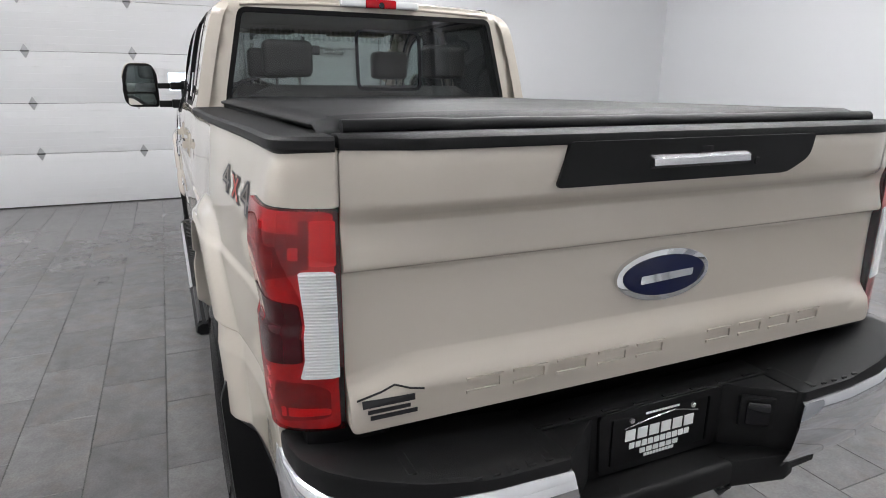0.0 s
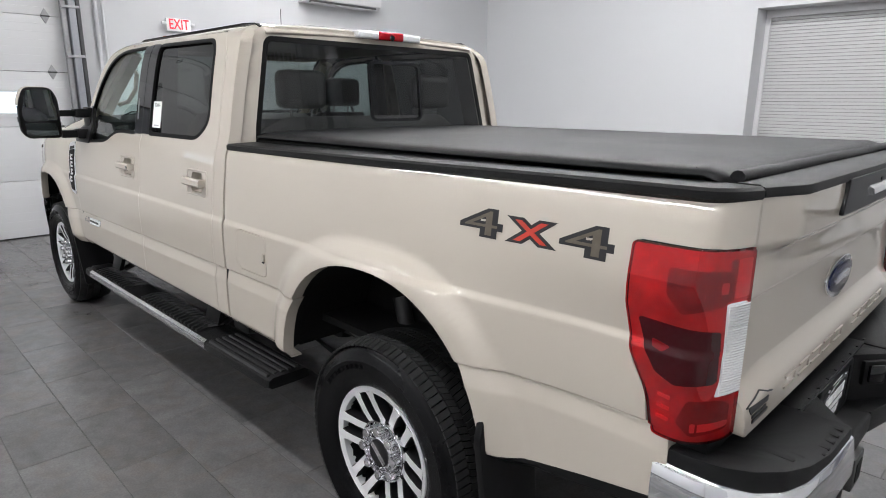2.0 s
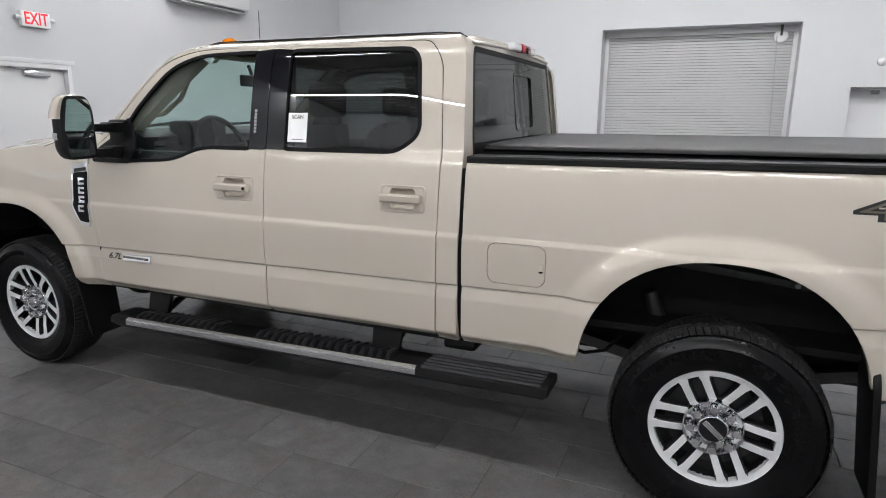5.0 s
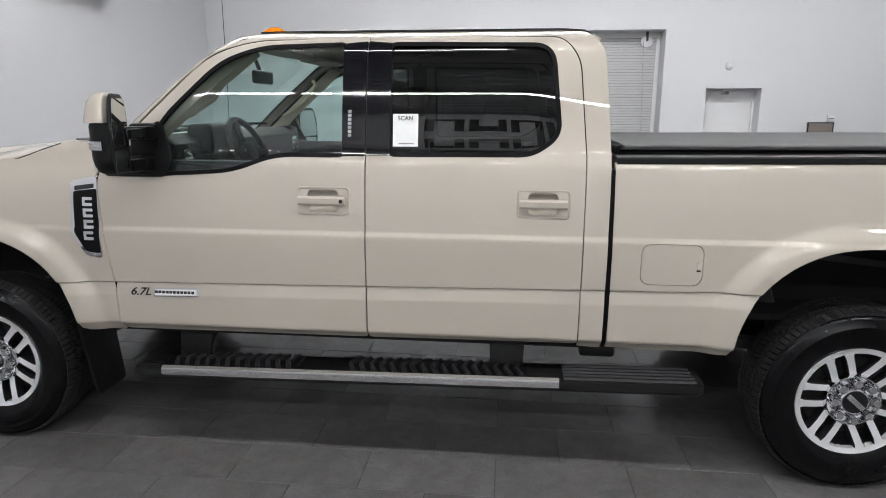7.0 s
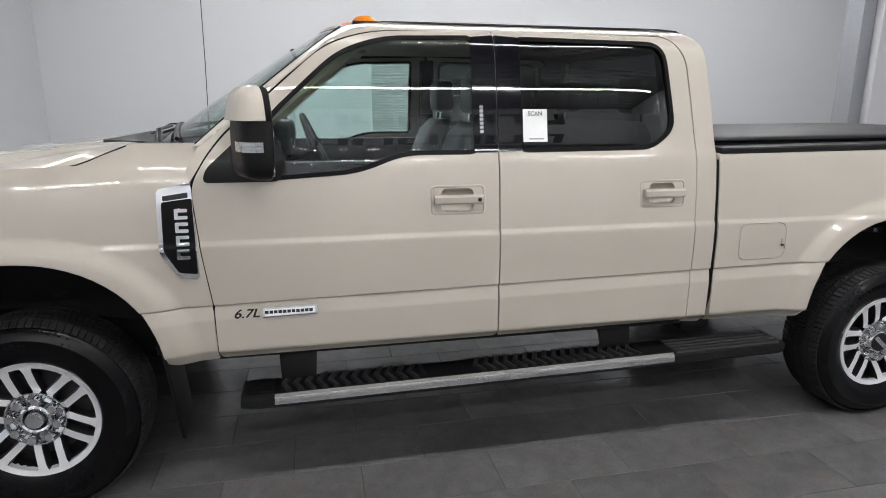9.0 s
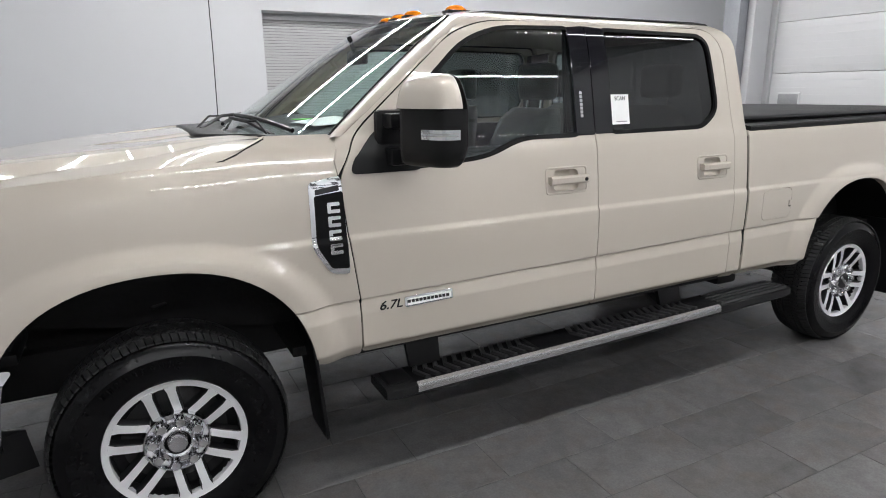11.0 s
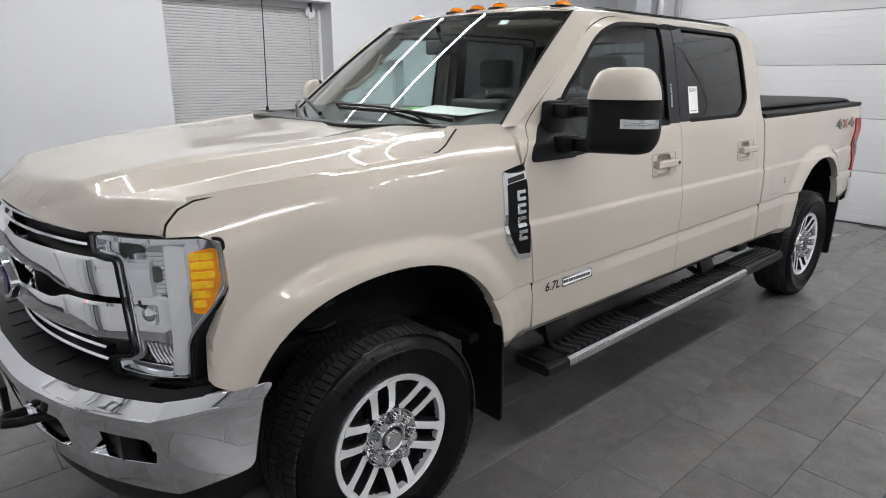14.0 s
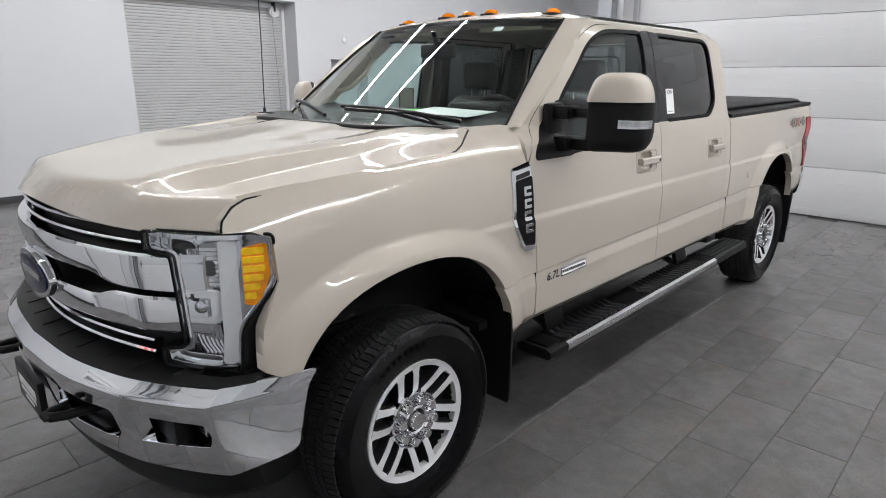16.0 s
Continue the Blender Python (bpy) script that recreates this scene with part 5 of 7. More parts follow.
bm = panel(slide, lambda y, z: (rear_x(y, z) + 0.010, y, z), (1, 0, 0), (), (), (), rim=0.004, edge=0.0005)
g = part("sliding_pane", bm, GLASS_BACK, back)
g.visible_shadow = False
bm = panel(grow(slide, 0.005), lambda y, z: (rear_x(y, z) - 0.001, y, z), (1, 0, 0), (), (), (grow(slide, -0.007),), rim=0.012, edge=0.002)
part("pane_frame", bm, GLOSS, back)
bm = panel(grow(back_glass, 0.006), lambda y, z: (rear_x(y, z) - 0.0005, y, z), (1, 0, 0), steps(-0.8, 0.8, 0.2), (), (grow(back_glass, -0.016),), rim=0.01, edge=0.002)
part("glass_border", bm, SEAL, back)

# third brake lamp
hms = part("high_brake_lamp", box(1.095, 1.16, -0.245, 0.185, 1.955, 1.995, 0.012, 3), FROST, truck, "high brake lamp, red centre between clear ends")
part("red_lens", box(1.088, 1.15, -0.115, 0.055, 1.953, 1.997, 0.010, 3), RED, hms)
bm = lathe([(0, 0.006), (0.012, 0.006), (0.016, 0.0)], 14)
bmesh.ops.rotate(bm, cent=(0, 0, 0), matrix=Matrix.Rotation(radians(90), 3, "Z"), verts=bm.verts)
bmesh.ops.translate(bm, vec=(1.086, -0.03, 1.967), verts=bm.verts)
part("camera_eye", bm, GLOSS, hms)

# ---------------------------------------------------------------- tail
push = curve([(0.88, -0.036), (0.972, -0.038), (0.980, -0.036), (1.026, -0.004), (1.036, 0.0), (1.15, 0.004), (1.208, 0.004), (1.216, 0.002), (1.228, -0.017), (1.240, -0.018), (1.312, -0.013), (1.320, -0.017), (1.346, -0.052), (1.354, -0.057), (1.44, -0.060), (1.456, -0.056)])
GATE_CUTS = sorted(steps(0.9, 1.45, 0.03) + [0.974, 0.980, 0.985, 0.990, 0.998, 1.012, 1.020, 1.026, 1.031, 1.036, 1.204, 1.208, 1.212, 1.216, 1.219, 1.222, 1.225, 1.228, 1.232, 1.240, 1.310, 1.316, 1.322, 1.330, 1.342, 1.352, 1.359, 1.366])


def gate(y, z):
    edge = 0.18 + 0.82 * smooth01(0.80, 0.66, abs(y))
    k = 1 + (edge - 1) * smooth01(1.23, 1.30, z)
    lift = 0.030 * smooth01(0.62, 0.80, abs(y)) * smooth01(1.09, 1.0, z)
    return (-1.100 - 0.004 * (1 - (y / 0.8) ** 2) + push(z + lift) * k, y, z)


gate_line = rounded([(-0.794, 0.895), (0.794, 0.895), (0.794, 1.452), (-0.794, 1.452)], 0.012)
bm = panel(gate_line, gate, (1, 0, 0), steps(-0.79, 0.79, 0.05), GATE_CUTS, rim=0.05)
tg = part("tailgate", bm, PAINT, truck, "beige stepped tailgate with black handle panel", angle=14)
part("gate_cap", loft([[(gate(y, 1.45)[0] - 0.004, y, 1.453), (gate(y, 1.45)[0] - 0.006, y, 1.460), (gate(y, 1.45)[0] - 0.002, y, 1.474), (gate(y, 1.45)[0] + 0.010, y, 1.480), (-1.055, y, 1.480), (-1.055, y, 1.453)] for y in np.linspace(-0.797, 0.797, 25)]), PLASTIC, tg, "black plastic gate cap")
applique = rounded([(0.362, 1.370, 0.008), (0.335, 1.455), (-0.385, 1.455), (-0.375, 1.405, 0.03), (-0.30, 1.370, 0.02)], 0.005)
bm = panel(applique, lambda y, z: (gate(y, 1.41)[0] - 0.010, y, z), (1, 0, 0), steps(-0.38, 0.37, 0.1), (), rim=0.03)
ap = part("handle_panel", bm, PLASTIC_SATIN, tg)
rings = [[(-1.176 + dx, y, 1.406 + dz) for dx, dz in ((0, -0.010), (-0.014, -0.002), (-0.012, 0.012), (0.004, 0.020), (0.012, 0.0))] for y in (0.135, 0.125, -0.14, -0.15)]
part("pull_handle", loft(rings), SATIN, ap, "satin silver gate handle")
part("latch_mark", box(-1.176, -1.160, -0.045, -0.010, 1.428, 1.440, 0.002), PLASTIC, ap)
bm = lathe([(0, 0.004), (0.008, 0.004), (0.010, 0.0)], 12)
bmesh.ops.rotate(bm, cent=(0, 0, 0), matrix=Matrix.Rotation(radians(90), 3, "Z"), verts=bm.verts)
bmesh.ops.translate(bm, vec=(-1.172, -0.19, 1.40), verts=bm.verts)
part("lock", bm, PLASTIC, ap)


def oval(cx, w, h, z, lift, thick, material, parent, name, label=""):
    """An oval plate on a face that looks along -x or +x."""
    pts = [(w * math.cos(a), z + h * math.sin(a)) for a in (2 * math.pi * k / 40 for k in range(40))]
    sgn = 1 if cx > 0 else -1
    return part(name, prism(pts, lambda u, v: (cx + sgn * lift - sgn * 0.25 * u * u, u, v), lambda u, v: (cx + sgn * (lift - thick), u, v), 0.002), material, parent, label)


badge = oval(-1.104, 0.145, 0.065, 1.126, 0.014, 0.018, CHROME, tg, "oval_badge", "chrome rimmed blue oval badge")
oval(-1.104, 0.128, 0.050, 1.126, 0.0175, 0.010, BLUE, badge, "badge_field")
# a plain bright bar stands for the script
pts = rounded([(0.082, 1.110), (-0.080, 1.118), (-0.082, 1.136), (0.080, 1.131)], 0.005)
part("badge_bar", prism(pts, lambda u, v: (-1.1235, u, v), lambda u, v: (-1.116, u, v)), CHROME, badge)
# raised blocks for the model wording, in relief
for k in range(10):
    if k == 5:
        continue
    y0 = 0.548 - k * 0.1135
    for z0, z1, a, b in ((0.934, 0.941, 0, 0.088), (0.963, 0.970, 0, 0.088), (0.934, 0.970, 0.078, 0.088)):
        bm = prism([(y0 - a, z0), (y0 - b, z0), (y0 - b, z1), (y0 - a, z1)], lambda u, v: (gate(u, v)[0] - 0.005, u, v), lambda u, v: (gate(u, v)[0] + 0.004, u, v))
        part("relief_block", bm, PAINT, tg)
# dealer sticker: plain bars
for y0, y1, z0, z1 in ((0.775, 0.665, 0.946, 0.960), (0.765, 0.675, 0.932, 0.940), (0.76, 0.66, 0.918, 0.927)):
    part("sticker_bar", prism([(y0, z0), (y1, z0), (y1, z1), (y0, z1)], lambda u, v: (gate(u, v)[0] - 0.0025, u, v), lambda u, v: (gate(u, v)[0], u, v)), INK, tg)
part("sticker_line", tube([(gate(y, z)[0] - 0.002, y, z) for y, z in ((0.785, 0.962), (0.735, 0.972), (0.705, 0.982), (0.675, 0.973), (0.645, 0.967))], 0.0022, 5), INK, tg)

# tail lamps
lamp_line = [(-0.893, 1.344), (-0.890, 1.20), (-0.908, 1.085), (-0.948, 1.015), (-0.962, 0.975), (-0.975, 0.898), (-1.1135, 0.898), (-1.1135, 1.346)]
LAMP_CUTS = [-1.085, -1.09, -1.095, -1.099, -1.102, -1.105, -1.108, -1.111]


def lamp_piece(name, outline, s, lamp, material, off, r=0.004, dx=0.02, rim=0.006):
    return side_part(name, rounded(outline, r), side_bed, s, lamp, material, lines=False, dx=dx, off=off, rim=rim, edge=0.0015, cuts=[c for c in LAMP_CUTS])


for s in (1, -1):
    lamp = side_part("tail_lamp", rounded(lamp_line, 0.010), side_bed, s, truck, RED_SHELL, lines=False, dx=0.012, off=0.010, rim=0.016, edge=0.002, cuts=LAMP_CUTS, label="tall red tail lamp with white reversing lens")
    side_part("lamp_gasket", rounded([(max(x, -1.085), z) for x, z in lamp_line], 0.010), side_bed, s, lamp, SEAL, lines=False, dx=0.02, off=0.001, rim=0.008, edge=0.004, cuts=LAMP_CUTS)
    lamp.visible_shadow = False
    lamp_piece("lamp_bowl", [(x + (0.004 if x < -1.0 else -0.004), z + (0.004 if z < 1.0 else -0.004)) for x, z in lamp_line], s, lamp, LAMP_BOWL, 0.0045, 0.008, 0.012, 0.003)
    for v in lamp.data.vertices:
        if v.co.x < -1.110 and abs(v.co.y) < 0.797:
            v.co = Vector((-1.085, s * 0.803, v.co.z))
    # pieces behind the lens: cavity darkness and a bulb glint are painted in
    lamp_piece("rear_reflector", [(-1.1015, 1.325), (-1.1105, 1.325), (-1.1105, 1.240), (-1.1015, 1.240)], s, lamp, FROST, 0.0075, 0.002, 0.003)
    lamp_piece("inner_shade", [(-0.985, 1.300), (-1.092, 1.300), (-1.092, 1.225), (-1.02, 1.200), (-0.985, 1.240)], s, lamp, LAMP_SHADE, 0.0065, 0.008)
    lamp_piece("divider", [(-1.0945, 1.325), (-1.0975, 1.325), (-1.0975, 1.235), (-1.0945, 1.235)], s, lamp, LAMP_SHADE, 0.0080, 0.001, 0.003)
    lamp_piece("bulb_glint", [(-1.086, 1.275), (-1.0925, 1.275), (-1.0925, 1.252), (-1.086, 1.252)], s, lamp, FROST, 0.0078, 0.004, 0.003)
    lamp_piece("lower_bowl", [(-1.05, 1.000), (-1.095, 1.000), (-1.106, 0.985), (-1.106, 0.925), (-1.06, 0.915), (-1.03, 0.945)], s, lamp, LAMP_SHADE, 0.0065, 0.008)
    lamp_piece("lower_reflector", [(-1.060, 0.945), (-1.106, 0.945), (-1.106, 0.932), (-1.060, 0.925)], s, lamp, FROST, 0.0078, 0.003)
    for z in (0.945, 0.972, 0.999):
        lamp_piece("side_rib", [(-0.985, z), (-1.012, z - 0.004), (-1.012, z + 0.002), (-0.985, z + 0.005)], s, lamp, FROST, 0.0078, 0.001)
    lamp_piece("reversing_lens", [(-1.0955, 1.228, 0.003), (-1.1112, 1.228, 0.002), (-1.1112, 1.012, 0.002), (-1.0925, 1.012, 0.003), (-1.0965, 1.05, 0.002)], s, lamp, FROST, 0.013, 0.003, 0.0025)
    for k in range(34):
        z = 1.018 + k * 0.0062
        path = []
        for x in (-1.0935, -1.099, -1.104, -1.108, -1.111, -1.1128):
            p, q = Vector(side_bed(x + 0.0004, z)), Vector(side_bed(x - 0.0004, z))
            d = (q - p).normalized()
            path.append((p + q) / 2 + Vector((d.y, -d.x, 0)) * 0.004 + Vector((0, 0.010, 0)))
        part("lens_rib", flip(tube([q - Vector((0, 0.003, 0)) for q in path], 0.0036, 6), s), FROST, lamp)
    lamp_piece("smoked_lens", [(-0.925, 1.172), (-1.088, 1.164), (-1.090, 1.045), (-1.02, 1.035), (-0.975, 1.055), (-0.945, 1.10)], s, lamp, RED_DARK, 0.0125, 0.006, 0.015)
    lamp_piece("side_marker", [(-0.960, 1.128), (-1.000, 1.118), (-0.985, 1.105), (-0.962, 1.112)], s, lamp, RED_MID, 0.0140, 0.003)
    part("lamp_shadow", flip(box(-1.09, -0.95, 0.70, 0.88, 0.85, 0.900, 0.01), s), SEAL, lamp)

# soft bed cover
def cover(u, v):
    t = 2 * v - 1
    x = 1.035 - 2.085 * u
    roll = 0.005 * smooth01(0.955, 0.985, u)
    sag = 0.006 * math.sin(6 * math.pi * u) * (1 - t * t) * 0.4
    return (x, 0.815 * t, 1.493 + 0.010 * (1 - t ** 4) - 0.010 * (max(0, abs(t) - 0.955) / 0.045) ** 2 - 0.04 * max(0, u - 0.975) / 0.025 + roll + sag - 0.012 * (1 - u))


cov = part("bed_cover", sheet(cover, 60, 30, 0.012), VINYL, truck, "black soft vinyl roll-up bed cover", angle=50)
for s in (1, -1):
    part("cover_rail", flip(box(-1.045, 1.04, 0.785, 0.806, 1.442, 1.474, 0.004), s), SEAL, cov)
bm = tube([(-1.046, y, 1.487) for y in np.linspace(-0.775, 0.775, 20)], 0.017, 10)
for v in bm.verts:
    v.co.z += 0.004 * noise.noise((v.co.y * 9, 0, 3.1))
part("end_roll", bm, VINYL, cov)
part("cover_seam", tube([(-0.955, y, 1.502) for y in np.linspace(-0.78, 0.78, 12)], 0.003, 5), VINYL, cov)
part("bed_floor", box(-1.06, 1.05, -0.80, 0.80, 0.72, 0.75), UNDER, truck)
part("bed_front_wall", box(1.03, 1.058, -0.90, 0.90, 0.72, 1.44), UNDER, truck)
# near-black fillers put the shade into the open gap between cab and bed
for s in (1, -1):
    rings = [[(x, s * (y_cab(z) - d), z) for x, d in ((1.067, 0.010), (1.089, 0.010), (1.089, 0.20), (1.067, 0.20))] for z in (0.63, 0.75, 0.9, 1.05, 1.15, 1.25, 1.35, 1.40)]
    part("gap_seal", loft(rings), SEAL, truck)
part("front_roll", tube([(1.03, y, 1.475) for y in np.linspace(-0.78, 0.78, 10)], 0.022, 10), VINYL, cov)

# rear bumper
bump = new("rear_bumper", None)
bump.parent = truck
tagged(bump, "black step bumper with chrome corners")
BUMP = [(-0.985, 0.925), (-1.07, 0.926), (-1.14, 0.912), (-1.20, 0.872), (-1.242, 0.80), (-1.264, 0.70), (-1.276, 0.55), (-1.280, 0.36)]
for s in (1, -1):
    rings, lip = [], []
    for i, (x, y) in enumerate(BUMP):
        a, b = Vector(BUMP[max(0, i - 1)]), Vector(BUMP[min(len(BUMP) - 1, i + 1)])
        t = (b - a).normalized()
        nx, ny = (t.y, -t.x) if t.y * -1 + -t.x * 0.3 > 0 else (-t.y, t.x)
        top = 0.833 - 0.052 * smooth01(0, 7, i)
        prof = ((-0.03, top), (-0.008, top), (0.0, top - 0.007), (0.006, top - 0.07), (0.004, top - 0.13), (-0.010, top - 0.18), (-0.03, top - 0.205), (-0.06, top - 0.205))
        push_y = -0.05 if i == 7 else 0.0
        rings.append([(x + nx * d, y + ny * d + push_y * (top - z) / 0.2, z) for d, z in prof])
    part("chrome_corner", flip(loft(rings, closed=False), s), CHROME, bump, "chrome bumper corner", angle=45)
    top = rounded([(x + 0.006, y - 0.006, 0.02) for x, y in BUMP] + [(-1.045, 0.36, 0.0), (-1.045, 0.80, 0.0), (-1.00, 0.86, 0.02)], 0.03)
    part("step_pad", flip(prism(top, lambda u, v: (u, v, 0.868 - 0.060 * smooth01(0.92, 0.52, v)), lambda u, v: (u, v, 0.70), 0.012), s), PLASTIC, bump)
    for k in range(8):
        y = 0.40 + k * 0.042
        part("pad_ridge", flip(box(-1.262 + 0.012 * max(0, k - 4), -1.150, y, y + 0.020, 0.800, 0.8115 - 0.0 + 0.060 * (1 - smooth01(0.92, 0.52, y)) + 0.0015, 0.002, 1), s), PLASTIC, bump)
part("centre_panel", box(-1.147, -1.05, -0.42, 0.42, 0.58, 0.800, 0.006), PLASTIC, bump)
part("centre_tread", box(-1.152, -1.06, -0.46, 0.46, 0.801, 0.809, 0.003), PLASTIC, bump)
part("lower_lip", box(-1.236, -1.05, -0.36, 0.36, 0.556, 0.628, 0.016, 3), PLASTIC, bump)
for s in (1, -1):
    part("pocket_cheek", flip(prism([(-1.140, 0.205), (-1.266, 0.365), (-1.262, 0.46), (-1.140, 0.46)], lambda u, v: (u, v, 0.802), lambda u, v: (u, v, 0.575), 0.006), s), PLASTIC, bump)
    part("lip_corner", flip(prism([(-1.20, 0.16), (-1.236, 0.18), (-1.272, 0.34), (-1.262, 0.38), (-1.20, 0.38)], lambda u, v: (u, v, 0.632), lambda u, v: (u, v, 0.552), 0.010), s), PLASTIC, bump)
for k in range(12):
    y = -0.52 + k * 0.094
    part("tread_dash", box(-1.148, -1.140, y, y + 0.045, 0.808, 0.8125), PLASTIC_SATIN, bump)
bm = panel(rounded([(-0.185, 0.640), (0.185, 0.640), (0.195, 0.800), (-0.195, 0.800)], 0.015), lambda y, z: (-1.158, y, z), (1, 0, 0), (), (), (rounded([(-0.165, 0.652), (0.165, 0.652), (0.165, 0.788), (-0.165, 0.788)], 0.010),), rim=0.02)
part("plate_frame", bm, PLASTIC_SATIN, bump)
plate = part("dealer_plate", box(-1.156, -1.148, -0.155, 0.155, 0.645, 0.795, 0.004), PLASTIC_SATIN, bump, "black dealer plate with white wording bars")
for y0, y1, z0, z1, n in ((0.115, -0.115, 0.716, 0.746, 6), (0.10, -0.10, 0.692, 0.708, 10), (0.065, -0.065, 0.672, 0.685, 6), (0.05, -0.05, 0.660, 0.668, 10), (0.055, -0.055, 0.779, 0.785, 11)):
    for k in range(n):
        w = (y0 - y1) / n
        part("wording_bar", box(-1.1575, -1.155, y0 - k * w - w * 0.80, y0 - k * w, z0, z1), PAPER, plate)
part("plate_line", tube([(-1.157, y, z) for y, z in ((0.12, 0.752), (0.03, 0.766), (-0.04, 0.772), (-0.12, 0.754))], 0.0016, 5), SATIN, plate)
for y in (0.10, -0.10):
    bm = lathe([(0, 0.004), (0.007, 0.004), (0.008, 0.0)], 10)
    bmesh.ops.rotate(bm, cent=(0, 0, 0), matrix=Matrix.Rotation(radians(90), 3, "Z"), verts=bm.verts)
    bmesh.ops.translate(bm, vec=(-1.157, y, 0.772), verts=bm.verts)
    part("plate_screw", bm, SATIN, plate)
turn = Matrix.Translation((-1.203, -0.282, 0.735)) @ Matrix.Rotation(radians(-36), 4, "Z")
for nm, b, m in (("trailer_socket", (-0.012, 0.02, -0.045, 0.045, -0.045, 0.045, 0.008), PLASTIC_SATIN), ("socket_door", (-0.022, -0.010, -0.030, 0.030, -0.030, 0.030, 0.006), GLOSS), ("socket_hinge", (-0.026, -0.018, -0.026, 0.026, 0.026, 0.034, 0.003), STEEL)):
    bm = box(*b)
    bmesh.ops.transform(bm, matrix=turn, verts=bm.verts)
    part(nm, bm, m, bump)
hitch = part("tow_receiver", loft([[(x, y, z) for y, z in ((-0.045, 0.455), (0.045, 0.455), (0.045, 0.545), (-0.045, 0.545))] for x in (-0.92, -1.235)]), STEEL, bump)
part("receiver_collar", box(-1.252, -1.215, -0.058, 0.058, 0.442, 0.558, 0.008), STEEL, hitch)
# black plate on the collar, painted darkness for the receiver's mouth
part("receiver_hole", box(-1.2545, -1.2515, -0.033, 0.033, 0.467, 0.533), SEAL, hitch)
for y in (-0.22, 0.22):
    part("chain_loop", tube([(-1.16, y, 0.56), (-1.20, y, 0.52), (-1.18, y, 0.49), (-1.12, y, 0.51)], 0.011, 8), STEEL, bump)

# ---------------------------------------------------------------- front end
part("grille_backing", sheet(lambda u, v: (nose_x(1.56 * u - 0.78) - 0.075, 1.56 * u - 0.78, 0.80 + 0.475 * v), 14, 4, 0.01), PLASTIC_SATIN, truck)
grille = new("grille", None)
grille.parent = truck
tagged(grille, "black grille with wide chrome double bar")
for z, w in ((1.254, 0.635), (1.212, 0.63), (0.890, 0.60), (0.852, 0.60)):
    rings = []
    for i in range(25):
        y = -w + 2 * w * i / 24
        x = nose_x(y) - 0.012 - (0.0 if z > 1 else 0.01)
        rings.append([(x, y, z), (x - 0.006, y, z + 0.006), (x - 0.03, y, z + 0.006), (x - 0.03, y, z - 0.006), (x - 0.006, y, z - 0.006)])
    part("thin_bar", loft(rings), CHROME, grille)


def chrome_bar(z0, z1, up):
    rings = []
    for i in range(41):
        y = -0.79 + 1.58 * i / 40
        a = abs(y)
        x = nose_x(y) + 0.014 - 0.004 * smooth01(0.70, 0.79, a)
        ze, zi = (z0, z1)
        cut = 0.028 * smooth01(0.52, 0.40, a)
        if up:
            ze += cut
        else:
            zi -= cut
        m = (ze + zi) / 2
        rings.append([(x - 0.055, y, ze), (x - 0.008, y, ze), (x, y, ze + 0.008), (x + 0.004, y, m), (x, y, zi - 0.008), (x - 0.008, y, zi), (x - 0.055, y, zi)])
    return loft(rings)


part("chrome_bar", chrome_bar(1.068, 1.186, True), CHROME, grille, "wide chrome grille bar", angle=30)
part("chrome_bar", chrome_bar(0.938, 1.052, False), CHROME, grille, "wide chrome grille bar", angle=30)
for s in (1, -1):
    part("bar_end", flip(box(nose_x(0.74) - 0.06, nose_x(0.74) + 0.004, 0.66, 0.765, 1.050, 1.070, 0.004), s), PLASTIC_SATIN, grille)
b = oval(4.999, 0.19, 0.082, 1.02, 0.022, 0.05, CHROME, grille, "oval_badge", "chrome rimmed blue oval badge")
oval(4.999, 0.165, 0.066, 1.02, 0.026, 0.02, BLUE, b, "badge_field")
part("badge_bar", prism(rounded([(0.10, 1.008), (-0.10, 1.010), (-0.10, 1.034), (0.10, 1.032)], 0.008), lambda u, v: (5.023, u, v), lambda u, v: (5.015, u, v)), CHROME, b)

# headlamps laid on a bent face
lx = curve([(0, 4.852), (0.10, 4.812), (0.20, 4.752), (0.28, 4.690), (0.34, 4.632), (0.40, 4.575)])
ly = curve([(0, 0.640), (0.10, 0.732), (0.20, 0.812), (0.28, 0.862), (0.34, 0.893), (0.40, 0.918)])
lamp_out = rounded([(0.0, 1.252, 0.006), (0.0, 1.196, 0.01), (0.095, 1.190, 0.02), (0.115, 0.900, 0.02), (0.02, 0.880, 0.01), (0.03, 0.835, 0.006), (0.275, 0.822, 0.012), (0.285, 0.96, 0.03), (0.395, 1.10, 0.03), (0.385, 1.245, 0.015)], 0.01)


def lamp_at(d):
    return lambda u, v: (lx(u) + d, ly(u) + d * 0.55, v)


